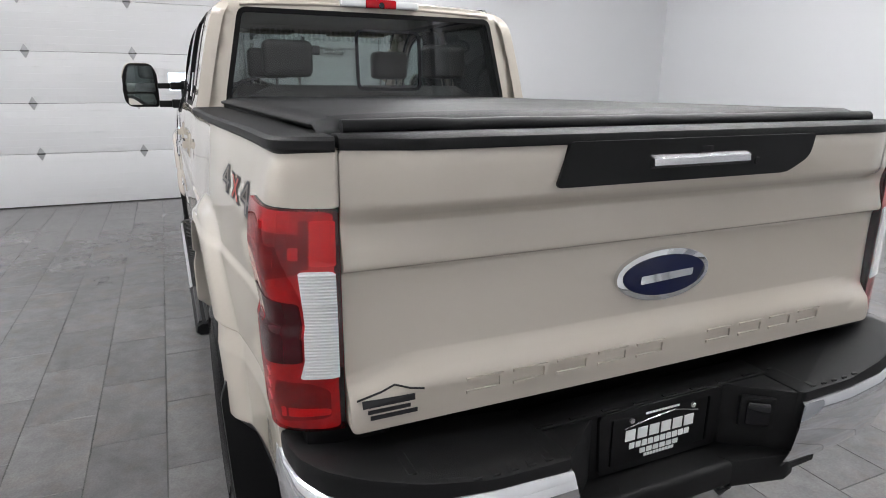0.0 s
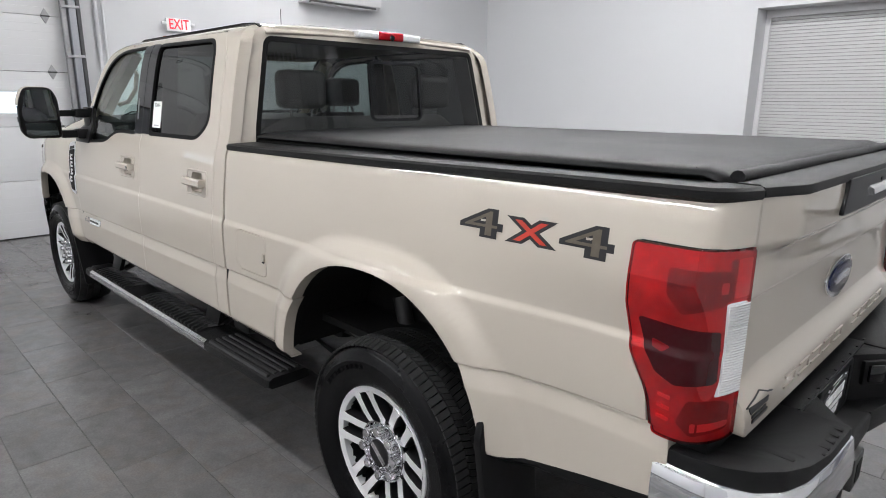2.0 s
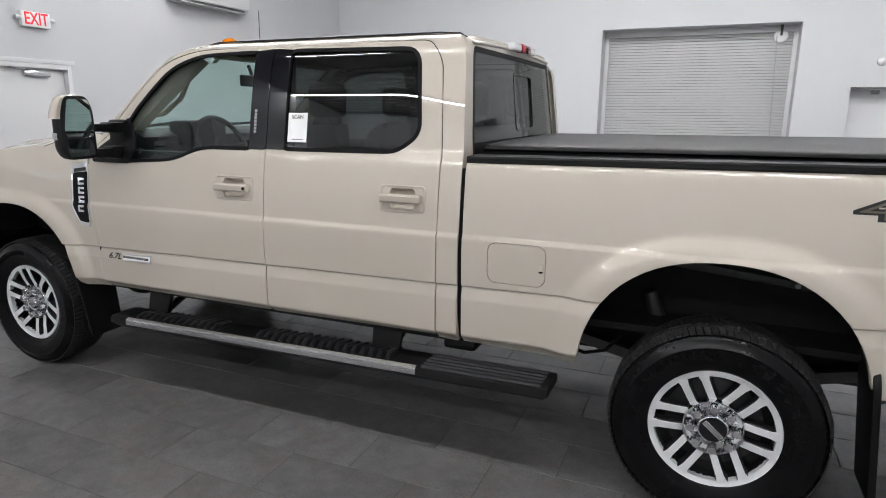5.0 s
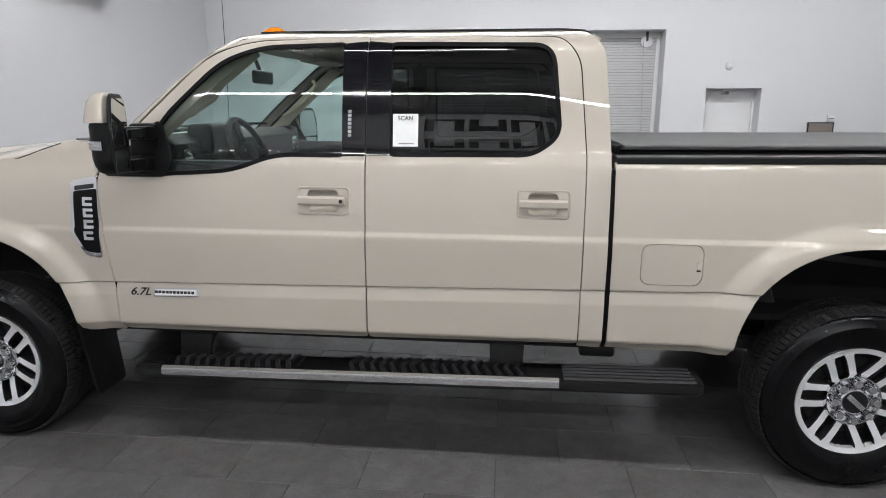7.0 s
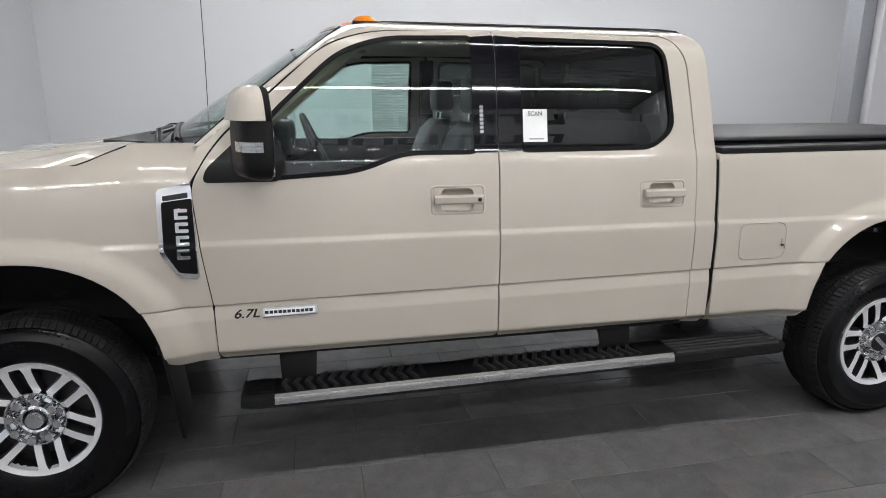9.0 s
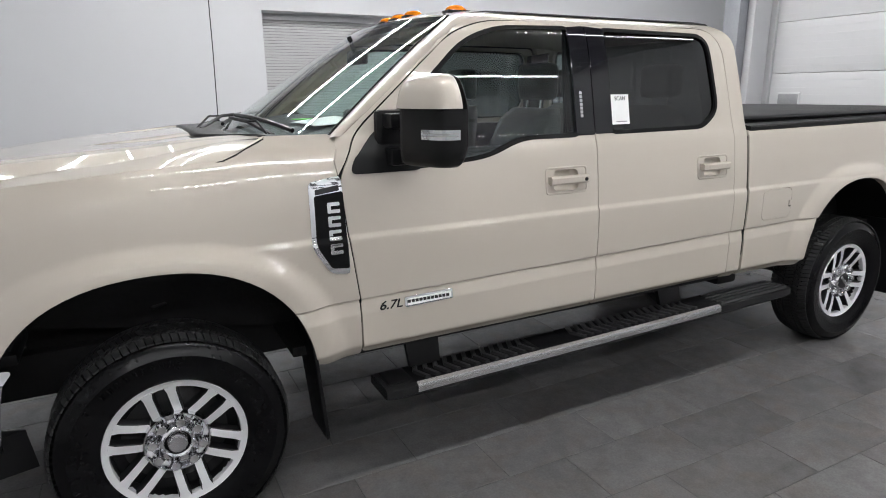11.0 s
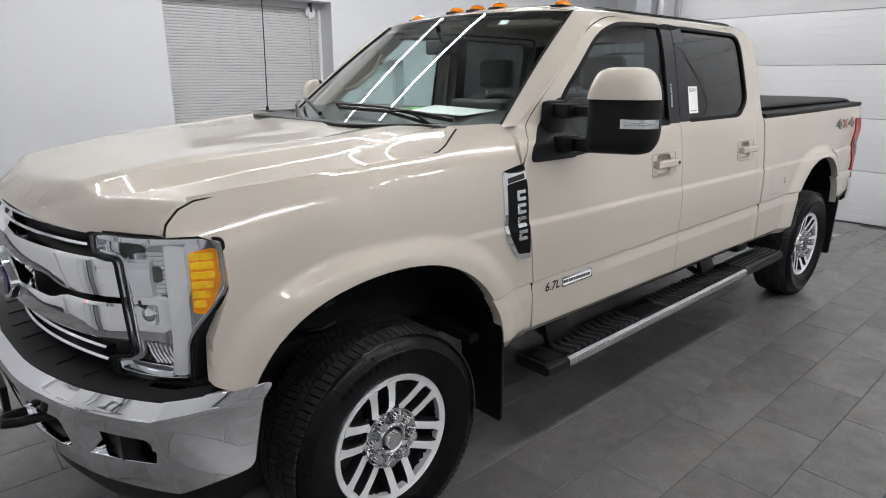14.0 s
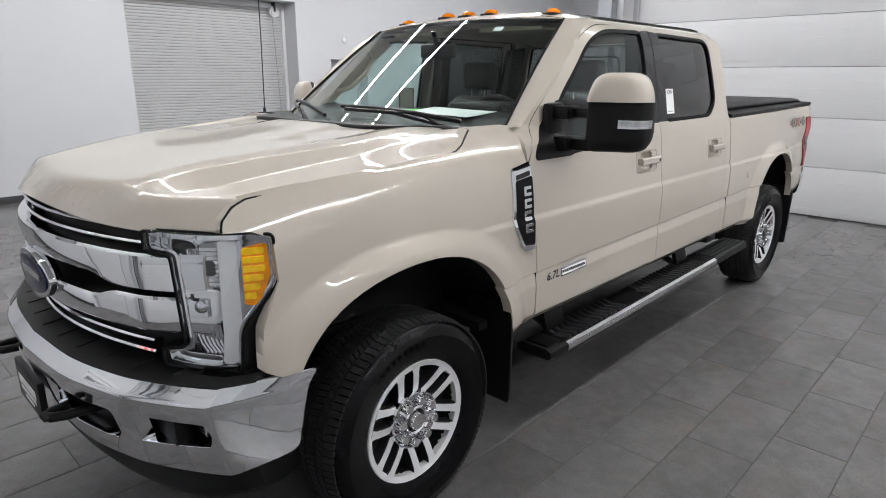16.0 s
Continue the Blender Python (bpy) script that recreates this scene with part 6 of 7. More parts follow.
for s in (1, -1):
    hl = part("headlamp", flip(panel(lamp_out, lamp_at(-0.055), (-1, -0.4, 0), steps(0, 0.4, 0.03), steps(0.83, 1.25, 0.06), rim=0.05), s), REFLECTOR, truck, "clear headlamp with amber turn lens and light bar")
    part("headlamp_frame", flip(panel(grow(lamp_out, 0.010), lamp_at(-0.008), (-1, -0.4, 0), steps(0, 0.4, 0.03), (), (grow(lamp_out, -0.001),), rim=0.05, edge=0.002), s), SEAL, hl)
    lens_ob = part("headlamp_lens", flip(panel(lamp_out, lamp_at(0.006), (-1, -0.4, 0), steps(0, 0.4, 0.025), steps(0.83, 1.25, 0.06), rim=0.02, edge=0.008), s), CLEAR, hl)
    lens_ob.visible_shadow = False
    def piece(name, outline, d, material, r=0.008, rim=0.015, hole=(), du=0.025, **kw):
        us = [q[0] for q in outline]
        return part(name, flip(panel(rounded(outline, r), lamp_at(d), (-1, -0.4, 0), steps(min(us), max(us), du), (), hole, rim=rim, **kw), s), material, hl)
    piece("light_bar", [(0.218, 0.845), (0.258, 0.845, 0.02), (0.270, 0.90), (0.274, 1.222), (0.232, 1.232), (0.226, 0.93)], -0.010, FROST, 0.010)
    piece("corner_chrome", [(0.276, 0.835), (0.288, 0.960, 0.03), (0.390, 1.100, 0.03), (0.381, 1.240), (0.280, 1.226)], -0.016, CHROME)
    piece("turn_lens", [(0.296, 1.204), (0.294, 1.035), (0.322, 1.030), (0.357, 1.118), (0.352, 1.214)], -0.008, AMBER_DEEP, 0.010)
    for z in (1.052, 1.080, 1.108, 1.136, 1.164, 1.190):
        w = 0.322 + 0.40 * (min(z, 1.12) - 1.052)
        piece("turn_rib", [(0.299, z), (w, z), (w, z + 0.014), (0.299, z + 0.014)], -0.004, AMBER, 0.002, 0.006, edge=0.003)
    piece("upper_tab", [(0.008, 1.244), (0.008, 1.204), (0.07, 1.200), (0.075, 1.240)], -0.022, CHROME)
    piece("lower_tab", [(0.028, 0.872), (0.034, 0.842), (0.20, 0.834), (0.19, 0.862)], -0.022, CHROME)
    rim_in = rounded([(0.010, 1.243), (0.010, 1.206), (0.106, 1.199, 0.02), (0.127, 0.893, 0.02), (0.034, 0.873), (0.040, 0.845), (0.265, 0.832, 0.012), (0.275, 0.963, 0.03), (0.383, 1.105, 0.03), (0.374, 1.235, 0.015)], 0.008)
    part("lens_rim", flip(panel(grow(lamp_out, -0.002), lamp_at(-0.004), (-1, -0.4, 0), steps(0, 0.4, 0.03), (), (rim_in,), rim=0.02), s), CHROME, hl)
    ring = [lamp_at(0.004)(u, v) for u, v in grow(lamp_out, 0.003)]
    part("lens_border", flip(tube(ring + ring[:2], 0.0055, 6), s), SEAL, hl)
    piece("grey_chamber", [(0.165, 1.085), (0.216, 1.085), (0.222, 1.222), (0.165, 1.216)], -0.028, HINGE, 0.006)
    for k in range(9):
        z = 1.092 + k * 0.0135
        piece("chamber_rib", [(0.168, z), (0.214, z), (0.214, z + 0.007), (0.168, z + 0.007)], -0.022, SATIN, 0.002, 0.006, edge=0.002)
    # fluted bowls
    for k in range(7):
        u = 0.128 + k * 0.0125
        part("bowl_flute", flip(tube([(lx(u) - 0.030, ly(u) - 0.016, z) for z in (1.085, 1.13, 1.175, 1.20)], 0.0065, 8), s), CHROME, hl)
    for k in range(7):
        u = 0.125 + k * 0.0125
        part("bowl_flute", flip(tube([(lx(u + d) - 0.030, ly(u + d) - 0.016, z) for d, z in ((0.0, 0.965), (0.004, 0.93), (0.014, 0.90), (0.032, 0.872))], 0.0060, 8), s), CHROME, hl)
    frame_in = rounded([(0.116, 0.992), (0.196, 0.992), (0.196, 1.060), (0.116, 1.060)], 0.010)
    piece("projector", [(0.104, 0.980), (0.208, 0.978), (0.208, 1.074), (0.104, 1.074)], -0.010, FROST, 0.012, 0.02, (frame_in,))
    piece("projector_back", [(0.112, 0.986), (0.200, 0.986), (0.200, 1.066), (0.112, 1.066)], -0.026, SATIN, 0.008)
    bm = lathe([(0.0, 0.020), (0.014, 0.018), (0.024, 0.010), (0.029, 0.0)], 20)
    bmesh.ops.rotate(bm, cent=(0, 0, 0), matrix=Matrix.Rotation(radians(-60), 3, "Z"), verts=bm.verts)
    bmesh.ops.translate(bm, vec=(lx(0.156) - 0.025, ly(0.156) - 0.013, 1.026), verts=bm.verts)
    part("projector_eye", flip(bm, s), CHROME, hl)
    piece("bulb_shade", [(0.170, 1.125), (0.205, 1.125), (0.205, 1.165), (0.170, 1.165)], -0.018, STEEL, 0.010)

# front bumper: chrome face on a bent line, with openings
bx = curve([(0, 5.078), (0.30, 5.058), (0.60, 4.988), (0.80, 4.902), (0.93, 4.832), (0.95, 4.819), (0.97, 4.798), (1.06, 4.706), (1.15, 4.612), (1.22, 4.540)])
by = curve([(0, 0.0), (0.30, 0.299), (0.60, 0.590), (0.80, 0.768), (0.93, 0.877), (0.95, 0.892), (0.97, 0.902), (1.06, 0.936), (1.15, 0.966), (1.22, 0.985)])
zs_push = curve([(0.50, -0.046), (0.56, -0.027), (0.66, -0.004), (0.752, 0.011), (0.764, 0.010), (0.774, 0.001), (0.803, -0.028)])


def bumper(u, v):
    a = abs(u)
    d = zs_push(v) * (1 - 0.5 * smooth01(0.9, 1.2, a))
    return (bx(a) + d, math.copysign(by(a), u), v)


bump_line = rounded([(-1.12, 0.545, 0.03), (-0.95, 0.512), (-0.30, 0.500), (0.30, 0.500), (0.95, 0.512), (1.12, 0.545, 0.03), (1.190, 0.803, 0.01), (0.85, 0.803), (-0.85, 0.803), (-1.190, 0.803, 0.01)], 0.02)
fog_r = rounded([(0.665, 0.596), (0.925, 0.612, 0.02), (0.945, 0.66, 0.02), (0.925, 0.706), (0.665, 0.708)], 0.015)
fog_l = [(-u, v) for u, v in fog_r][::-1]
tow_r = rounded([(0.14, 0.56), (0.56, 0.575), (0.595, 0.61), (0.585, 0.70), (0.14, 0.70)], 0.02)
tow_l = [(-u, v) for u, v in tow_r][::-1]
bm = panel(bump_line, bumper, (-1, 0, 0), steps(-1.22, 1.22, 0.04) + [q * w for q in (0.93, 0.938, 0.945, 0.95, 0.955, 0.962, 0.97) for w in (-1, 1)], steps(0.5, 0.81, 0.035) + [0.752, 0.757, 0.762, 0.767, 0.772, 0.777], (fog_r, fog_l, tow_r, tow_l), rim=0.045, edge=0.006)
fb = part("front_bumper", bm, CHROME, truck, "polished chrome front bumper with fog lamp pockets", angle=45)
bm = sheet(lambda u, v: (bumper(2.2 * u - 1.1, 0.65)[0] - 0.075, bumper(2.2 * u - 1.1, 0.65)[1] * 0.97, 0.50 + 0.29 * v), 30, 2, 0.01)
part("pocket_liner", bm, PLASTIC_SATIN, fb)
for s in (1, -1):
    fx, fy = bx(0.87) - 0.03, by(0.87)
    part("fog_lamp", flip(box(fx - 0.06, fx - 0.012, fy - 0.028, fy + 0.022, 0.642, 0.688, 0.008), s), REFLECTOR, fb, "square fog lamp")
    part("fog_shroud", flip(box(bx(0.80) - 0.07, bx(0.80) - 0.015, 0.62, by(0.80) + 0.01, 0.602, 0.704, 0.012), s), PLASTIC_SATIN, fb)
    hook = tube([(4.90, 0.40, 0.63), (5.00, 0.40, 0.635), (5.075, 0.40, 0.64), (5.115, 0.385, 0.642), (5.125, 0.355, 0.64), (5.10, 0.33, 0.637), (5.05, 0.325, 0.635)], 0.016, 10)
    part("tow_hook", flip(hook, s), PLASTIC_SATIN, fb, "black tow hook")
# black step pad on top and valance below
def top_pad(u, v):
    a = 2.1 * u - 1.05
    p = bumper(a, 0.80)
    back = min(nose_x(p[1]) - 0.05, p[0] - 0.03) if abs(p[1]) < 0.8 else p[0] - 0.05
    return (p[0] - 0.004 + (back - p[0] + 0.004) * v, p[1] * (1 - 0.02 * v), 0.8125 + 0.012 * v)


pad = part("bumper_pad", sheet(top_pad, 40, 4, 0.02), PLASTIC, fb, "black plastic top pad")
for k in range(11):
    u = 0.14 + 0.072 * k
    part("pad_groove", tube([Vector(top_pad(u, w)) + Vector((0, 0, 0.001)) for w in (0.28, 0.6, 0.9)], 0.003, 5), PLASTIC_SATIN, pad)
rings = []
for i in range(31):
    a = -1.02 + 2.04 * i / 30
    p = bumper(a, 0.55)
    k = smooth01(1.12, 0.7, abs(a))
    rings.append([(p[0] - 0.03, p[1] * 0.98, 0.54), (p[0] - 0.05, p[1] * 0.97, 0.42), (p[0] - 0.11, p[1] * 0.95, 0.40 - 0.07 * k), (p[0] - 0.22, p[1] * 0.92, 0.40 - 0.06 * k), (p[0] - 0.20, p[1] * 0.92, 0.54)])
part("valance", loft(rings), PLASTIC_SATIN, fb, "black lower valance")
fp = part("front_plate", box(5.075, 5.098, -0.155, 0.155, 0.515, 0.665, 0.005), PLASTIC_SATIN, fb, "black dealer plate with white wording bars")
for y0, y1, z0, z1, n in ((0.115, -0.115, 0.585, 0.617, 6), (0.10, -0.10, 0.561, 0.577, 10), (0.06, -0.055, 0.539, 0.551, 6)):
    for k in range(n):
        w = (y0 - y1) / n
        part("wording_bar", box(5.0975, 5.0995, y1 + k * w, y1 + k * w + w * 0.82, z0, z1), PAPER, fp)
# dark filler below the lamps
for s in (1, -1):
    part("lamp_sill", flip(box(4.50, 4.70, 0.60, 0.875, 0.785, 0.826, 0.012), s), PLASTIC_SATIN, fb)

# ---------------------------------------------------------------- wheels
def wheel(front):
    w = new("wheel", None)
    w.parent = truck
    prof = [(0.238, 0.088), (0.246, 0.108), (0.262, 0.119), (0.30, 0.134), (0.345, 0.1385), (0.350, 0.1405), (0.354, 0.138), (0.378, 0.129), (0.392, 0.117), (0.399, 0.104), (0.400, 0.085),
            (0.400, 0.074), (0.400, 0.066), (0.4095, 0.064), (0.4100, 0.030), (0.401, 0.027), (0.401, 0.018), (0.4105, 0.016), (0.4105, -0.016), (0.401, -0.018), (0.401, -0.027), (0.4100, -0.030), (0.4095, -0.064), (0.400, -0.066), (0.400, -0.074), (0.400, -0.085),
            (0.399, -0.104), (0.39, -0.122), (0.345, -0.138), (0.29, -0.128), (0.246, -0.108), (0.238, -0.09)]
    ty = part("tyre", lathe(prof, 72), RUBBER, w, "black all-terrain tyre", angle=28)
    bm = bmesh.new()
    rows = ((0.0725, 0.119, 94, 0.10, 0.25), (0.0665, 0.034, 112, 0.09, 0.45), (0.0275, -0.0275, 112, 0.08, -0.5), (-0.034, -0.0665, 112, 0.09, 0.45), (-0.0735, -0.119, 94, 0.10, 0.25))
    for y0, y1, n, gap, skew in rows:
        for k in range(n):
            a0 = 2 * math.pi * (k + gap) / n
            a1 = 2 * math.pi * (k + 1 - gap) / n
            sh = skew * 2 * math.pi / n
            r0 = 0.398
            r = [(0.4165 if abs(y) < 0.07 else (0.4155 if abs(y) < 0.09 else 0.4045)) for y in (y0, y1)]
            ring = []
            for rr in ((r0, r0), r):
                ring.append([((rr[j]) * math.cos(a), y, (rr[j]) * math.sin(a)) for j, y, a in ((0, y0, a0), (0, y0, a1), (1, y1, a1 + sh), (1, y1, a0 + sh))])
            lo = [bm.verts.new(p) for p in ring[0]]
            hi = [bm.verts.new(p) for p in ring[1]]
            bm.faces.new(hi)
            for i in range(4):
                bm.faces.new((lo[i], lo[(i + 1) % 4], hi[(i + 1) % 4], hi[i]))
    bmesh.ops.recalc_face_normals(bm, faces=bm.faces[:])
    tagged(part("tread_block", bm, TREAD_RUBBER, ty, smooth=False), kind="stuff")
    # moulded marks on the side wall, drawn as plain bars
    bm = bmesh.new()
    for a0, n in ((60, 9), (235, 8)):
        for k in range(n):
            a = radians(a0 + k * 5.2)
            for da, r0, r1 in ((0, 0.318, 0.334), (0.028, 0.318, 0.334)):
                c = [(r * math.cos(a + da + e), 0.1375 + (r - 0.318) * 0.12, r * math.sin(a + da + e)) for r, e in ((r0, 0), (r0, 0.016), (r1, 0.016), (r1, 0))]
                d = [(x, y + 0.003, z) for x, y, z in c]
                loft([c, d], bm=bm)
    tagged(part("side_mark", bm, RUBBER, ty, smooth=False), kind="stuff")
    rim = part("rim", lathe([(0.236, -0.10), (0.232, -0.02), (0.224, 0.05), (0.222, 0.088), (0.2235, 0.1065), (0.236, 0.1095), (0.2455, 0.113), (0.2475, 0.109), (0.243, 0.098)], 64), ALLOY, w, "machined six twin-spoke alloy rim", angle=30)
    part("rim_pocket", lathe([(0.0, 0.015), (0.12, 0.015), (0.2225, 0.03), (0.2225, 0.085)], 48), ALLOY_DARK, rim)
    part("brake_disc", lathe([(0.10, 0.026), (0.185, 0.026), (0.185, 0.010), (0.10, 0.010)], 40, close=True), STEEL, rim)
    for k in range(6):
        a = radians(30 + 60 * k)
        for sd in (-1, 1):
            ca, sa = math.cos(a), math.sin(a)
            def at(r, o, y):
                return (r * ca - o * sa, y, r * sa + o * ca)
            i0, i1 = sd * 0.0375, sd * 0.0400
            w0, w1 = 0.0165, 0.0180
            rings = []
            for r, c, hw, y in ((0.085, i0, w0, 0.074), (0.15, (i0 + i1) / 2, (w0 + w1) / 2, 0.094), (0.205, i1, w1, 0.1045), (0.228, i1 * 1.03, w1 * 1.35, 0.1085)):
                rr = math.sqrt(max(0.0, r * r - c * c)) if r > 0.2 else r
                rings.append([at(rr, c - hw - 0.003, y - 0.040), at(rr, c - hw, y - 0.003), at(rr, c - hw + 0.003, y), at(rr, c + hw - 0.003, y), at(rr, c + hw, y - 0.003), at(rr, c + hw + 0.003, y - 0.040)])
            part("spoke", loft(rings), ALLOY_DARK, rim, angle=25)
            faces = [[Vector(p[2]) + Vector((0, -0.001, 0)), Vector(p[2]) + Vector((0, 0.0012, 0)), Vector(p[3]) + Vector((0, 0.0012, 0)), Vector(p[3]) + Vector((0, -0.001, 0))] for p in rings]
            part("spoke_face", loft(faces), ALLOY, rim, "bright machined spoke face", angle=25)
    hub = part("hub_cup", lathe([(0.120, 0.060), (0.119, 0.088), (0.114, 0.098), (0.109, 0.098), (0.106, 0.089), (0.102, 0.070), (0.068, 0.068), (0.062, 0.080), (0.060, 0.102)] + ([(0.053, 0.106), (0.046, 0.102), (0.042, 0.085), (0.0, 0.085)] if front else [(0.056, 0.108), (0.052, 0.110), (0.0, 0.112)]), 48), CHROME_SOFT, rim, "chrome hub with eight lug nuts", angle=35)
    for k in range(8):
        a = radians(22.5 + 45 * k)
        bm = lathe([(0.0215, 0.064), (0.0210, 0.080), (0.0185, 0.086), (0.0185, 0.118), (0.0155, 0.124), (0.0, 0.125)], 12)
        bmesh.ops.translate(bm, vec=(0.086 * math.cos(a), 0, 0.086 * math.sin(a)), verts=bm.verts)
        part("lug_nut", bm, CHROME_SOFT, rim, angle=30)
    if front:
        part("hub_lock", lathe([(0.034, 0.084), (0.034, 0.112), (0.030, 0.118), (0.0, 0.120)], 28), SATIN, rim)
        part("hub_shadow", lathe([(0.0425, 0.0855), (0.035, 0.0855)], 28), SEAL, rim)
    else:
        part("cap_disc", lathe([(0.052, 0.110), (0.050, 0.114), (0.0, 0.1145)], 32), ALLOY_DARK, rim)
        bm = box(-0.011, 0.011, 0.1140, 0.1165, -0.046, 0.046, 0.003)
        bmesh.ops.rotate(bm, cent=(0, 0, 0), matrix=Matrix.Rotation(radians(25), 3, "Y"), verts=bm.verts)
        part("cap_bar", bm, SATIN, rim)
    return w


for front, x in ((False, 0.0), (True, WHEELBASE)):
    wl = wheel(front)
    wl.matrix_basis = pose(x, 0.857, WHEEL_R, 0, 11 if front else 24, 0)
    copy_thing(wl, pose(x, -0.857, WHEEL_R, 0, 40, 180))

# ---------------------------------------------------------------- running boards
def board_top(x):
    return 0.460 + (3.13 - x) * 0.014


for s in (1, -1):
    st = new("running_board", None)
    st.parent = truck
    tagged(st, "black running board with bright edge strip")
    rings = []
    for x, k in ((0.655, 0.80), (0.675, 1.0), (1.27, 1.0), (3.10, 1.0), (3.22, 0.97), (3.262, 0.80)):
        t = board_top(x)
        rings.append([(x, 0.84, t - 0.015), (x, 0.86, t), (x, 1.015 * (0.98 + 0.02 * k), t), (x, 1.036 * (0.98 + 0.02 * k), t - 0.010), (x, 1.040 * (0.98 + 0.02 * k), t - 0.045 * k), (x, 1.02, t - 0.062 * k), (x, 0.88, t - 0.062 * k), (x, 0.84, t - 0.045)])
    part("board", flip(loft(rings), s), PLASTIC, st)
    rings = [[(x, y, board_top(x) + dz) for y, dz in ((1.026, 0.004), (1.042, -0.004), (1.046, -0.020), (1.043, -0.038), (1.030, -0.042))] for x in (1.272, 2.0, 3.125)]
    part("bright_strip", flip(loft(rings), s), SATIN, st, "brushed bright edge strip")
    for x0, x1 in ((1.42, 2.24), (2.50, 3.10)):
        n = round((x1 - x0) / 0.049)
        # black plate under the ribs paints the depth of the gaps between them
        part("tread_floor", flip(loft([[(x, y, board_top(x) + dz) for y, dz in ((0.864, 0.001), (1.014, 0.001), (1.014, -0.006), (0.864, -0.006))] for x in (x0 - 0.01, x1 + 0.05)]), s), SEAL, st)
        for k in range(n):
            x = x0 + (x1 - x0) * k / n
            t = board_top(x)
            rings = [[(x + a + 0.03 * (1 - abs(y - 0.94) / 0.075), y, t - 0.003 + b) for a, b in ((0, 0), (0.004, 0.016), (0.021, 0.016), (0.025, 0))] for y in (0.868, 0.94, 1.012)]
            part("tread_rib", flip(loft(rings), s), TREAD, st)
    part("tread_gap", flip(box(2.26, 2.47, 0.872, 1.01, board_top(2.36) - 0.004, board_top(2.36) + 0.0015), s), SEAL, st)
    for k in range(5):
        y = 0.872 + k * 0.034
        part("pad_ridge", flip(loft([[(x, yy, board_top(x) - 0.003 + b) for yy, b in ((y, 0), (y + 0.004, 0.011), (y + 0.016, 0.011), (y + 0.020, 0))] for x in (0.685, 1.25)]), s), TREAD, st)
    part("end_step", flip(box(3.13, 3.24, 0.875, 1.00, board_top(3.2) - 0.004, board_top(3.2) + 0.010, 0.005), s), PLASTIC_SATIN, st)
    for x in (1.42, 2.94):
        part("bracket", flip(prism([(x, 0.62), (x + 0.17, 0.62), (x + 0.16, 0.47), (x + 0.01, 0.47)], lambda u, v: (u, 0.86 + (0.62 - v) * 0.3, v), lambda u, v: (u, 0.83 + (0.62 - v) * 0.3, v), 0.006), s), PLASTIC_SATIN, st)
        part("bracket_arm", flip(tube([(x + 0.08, 0.55, 0.58), (x + 0.08, 0.75, 0.50), (x + 0.08, 0.90, 0.44)], 0.022, 8), s), STEEL, st)

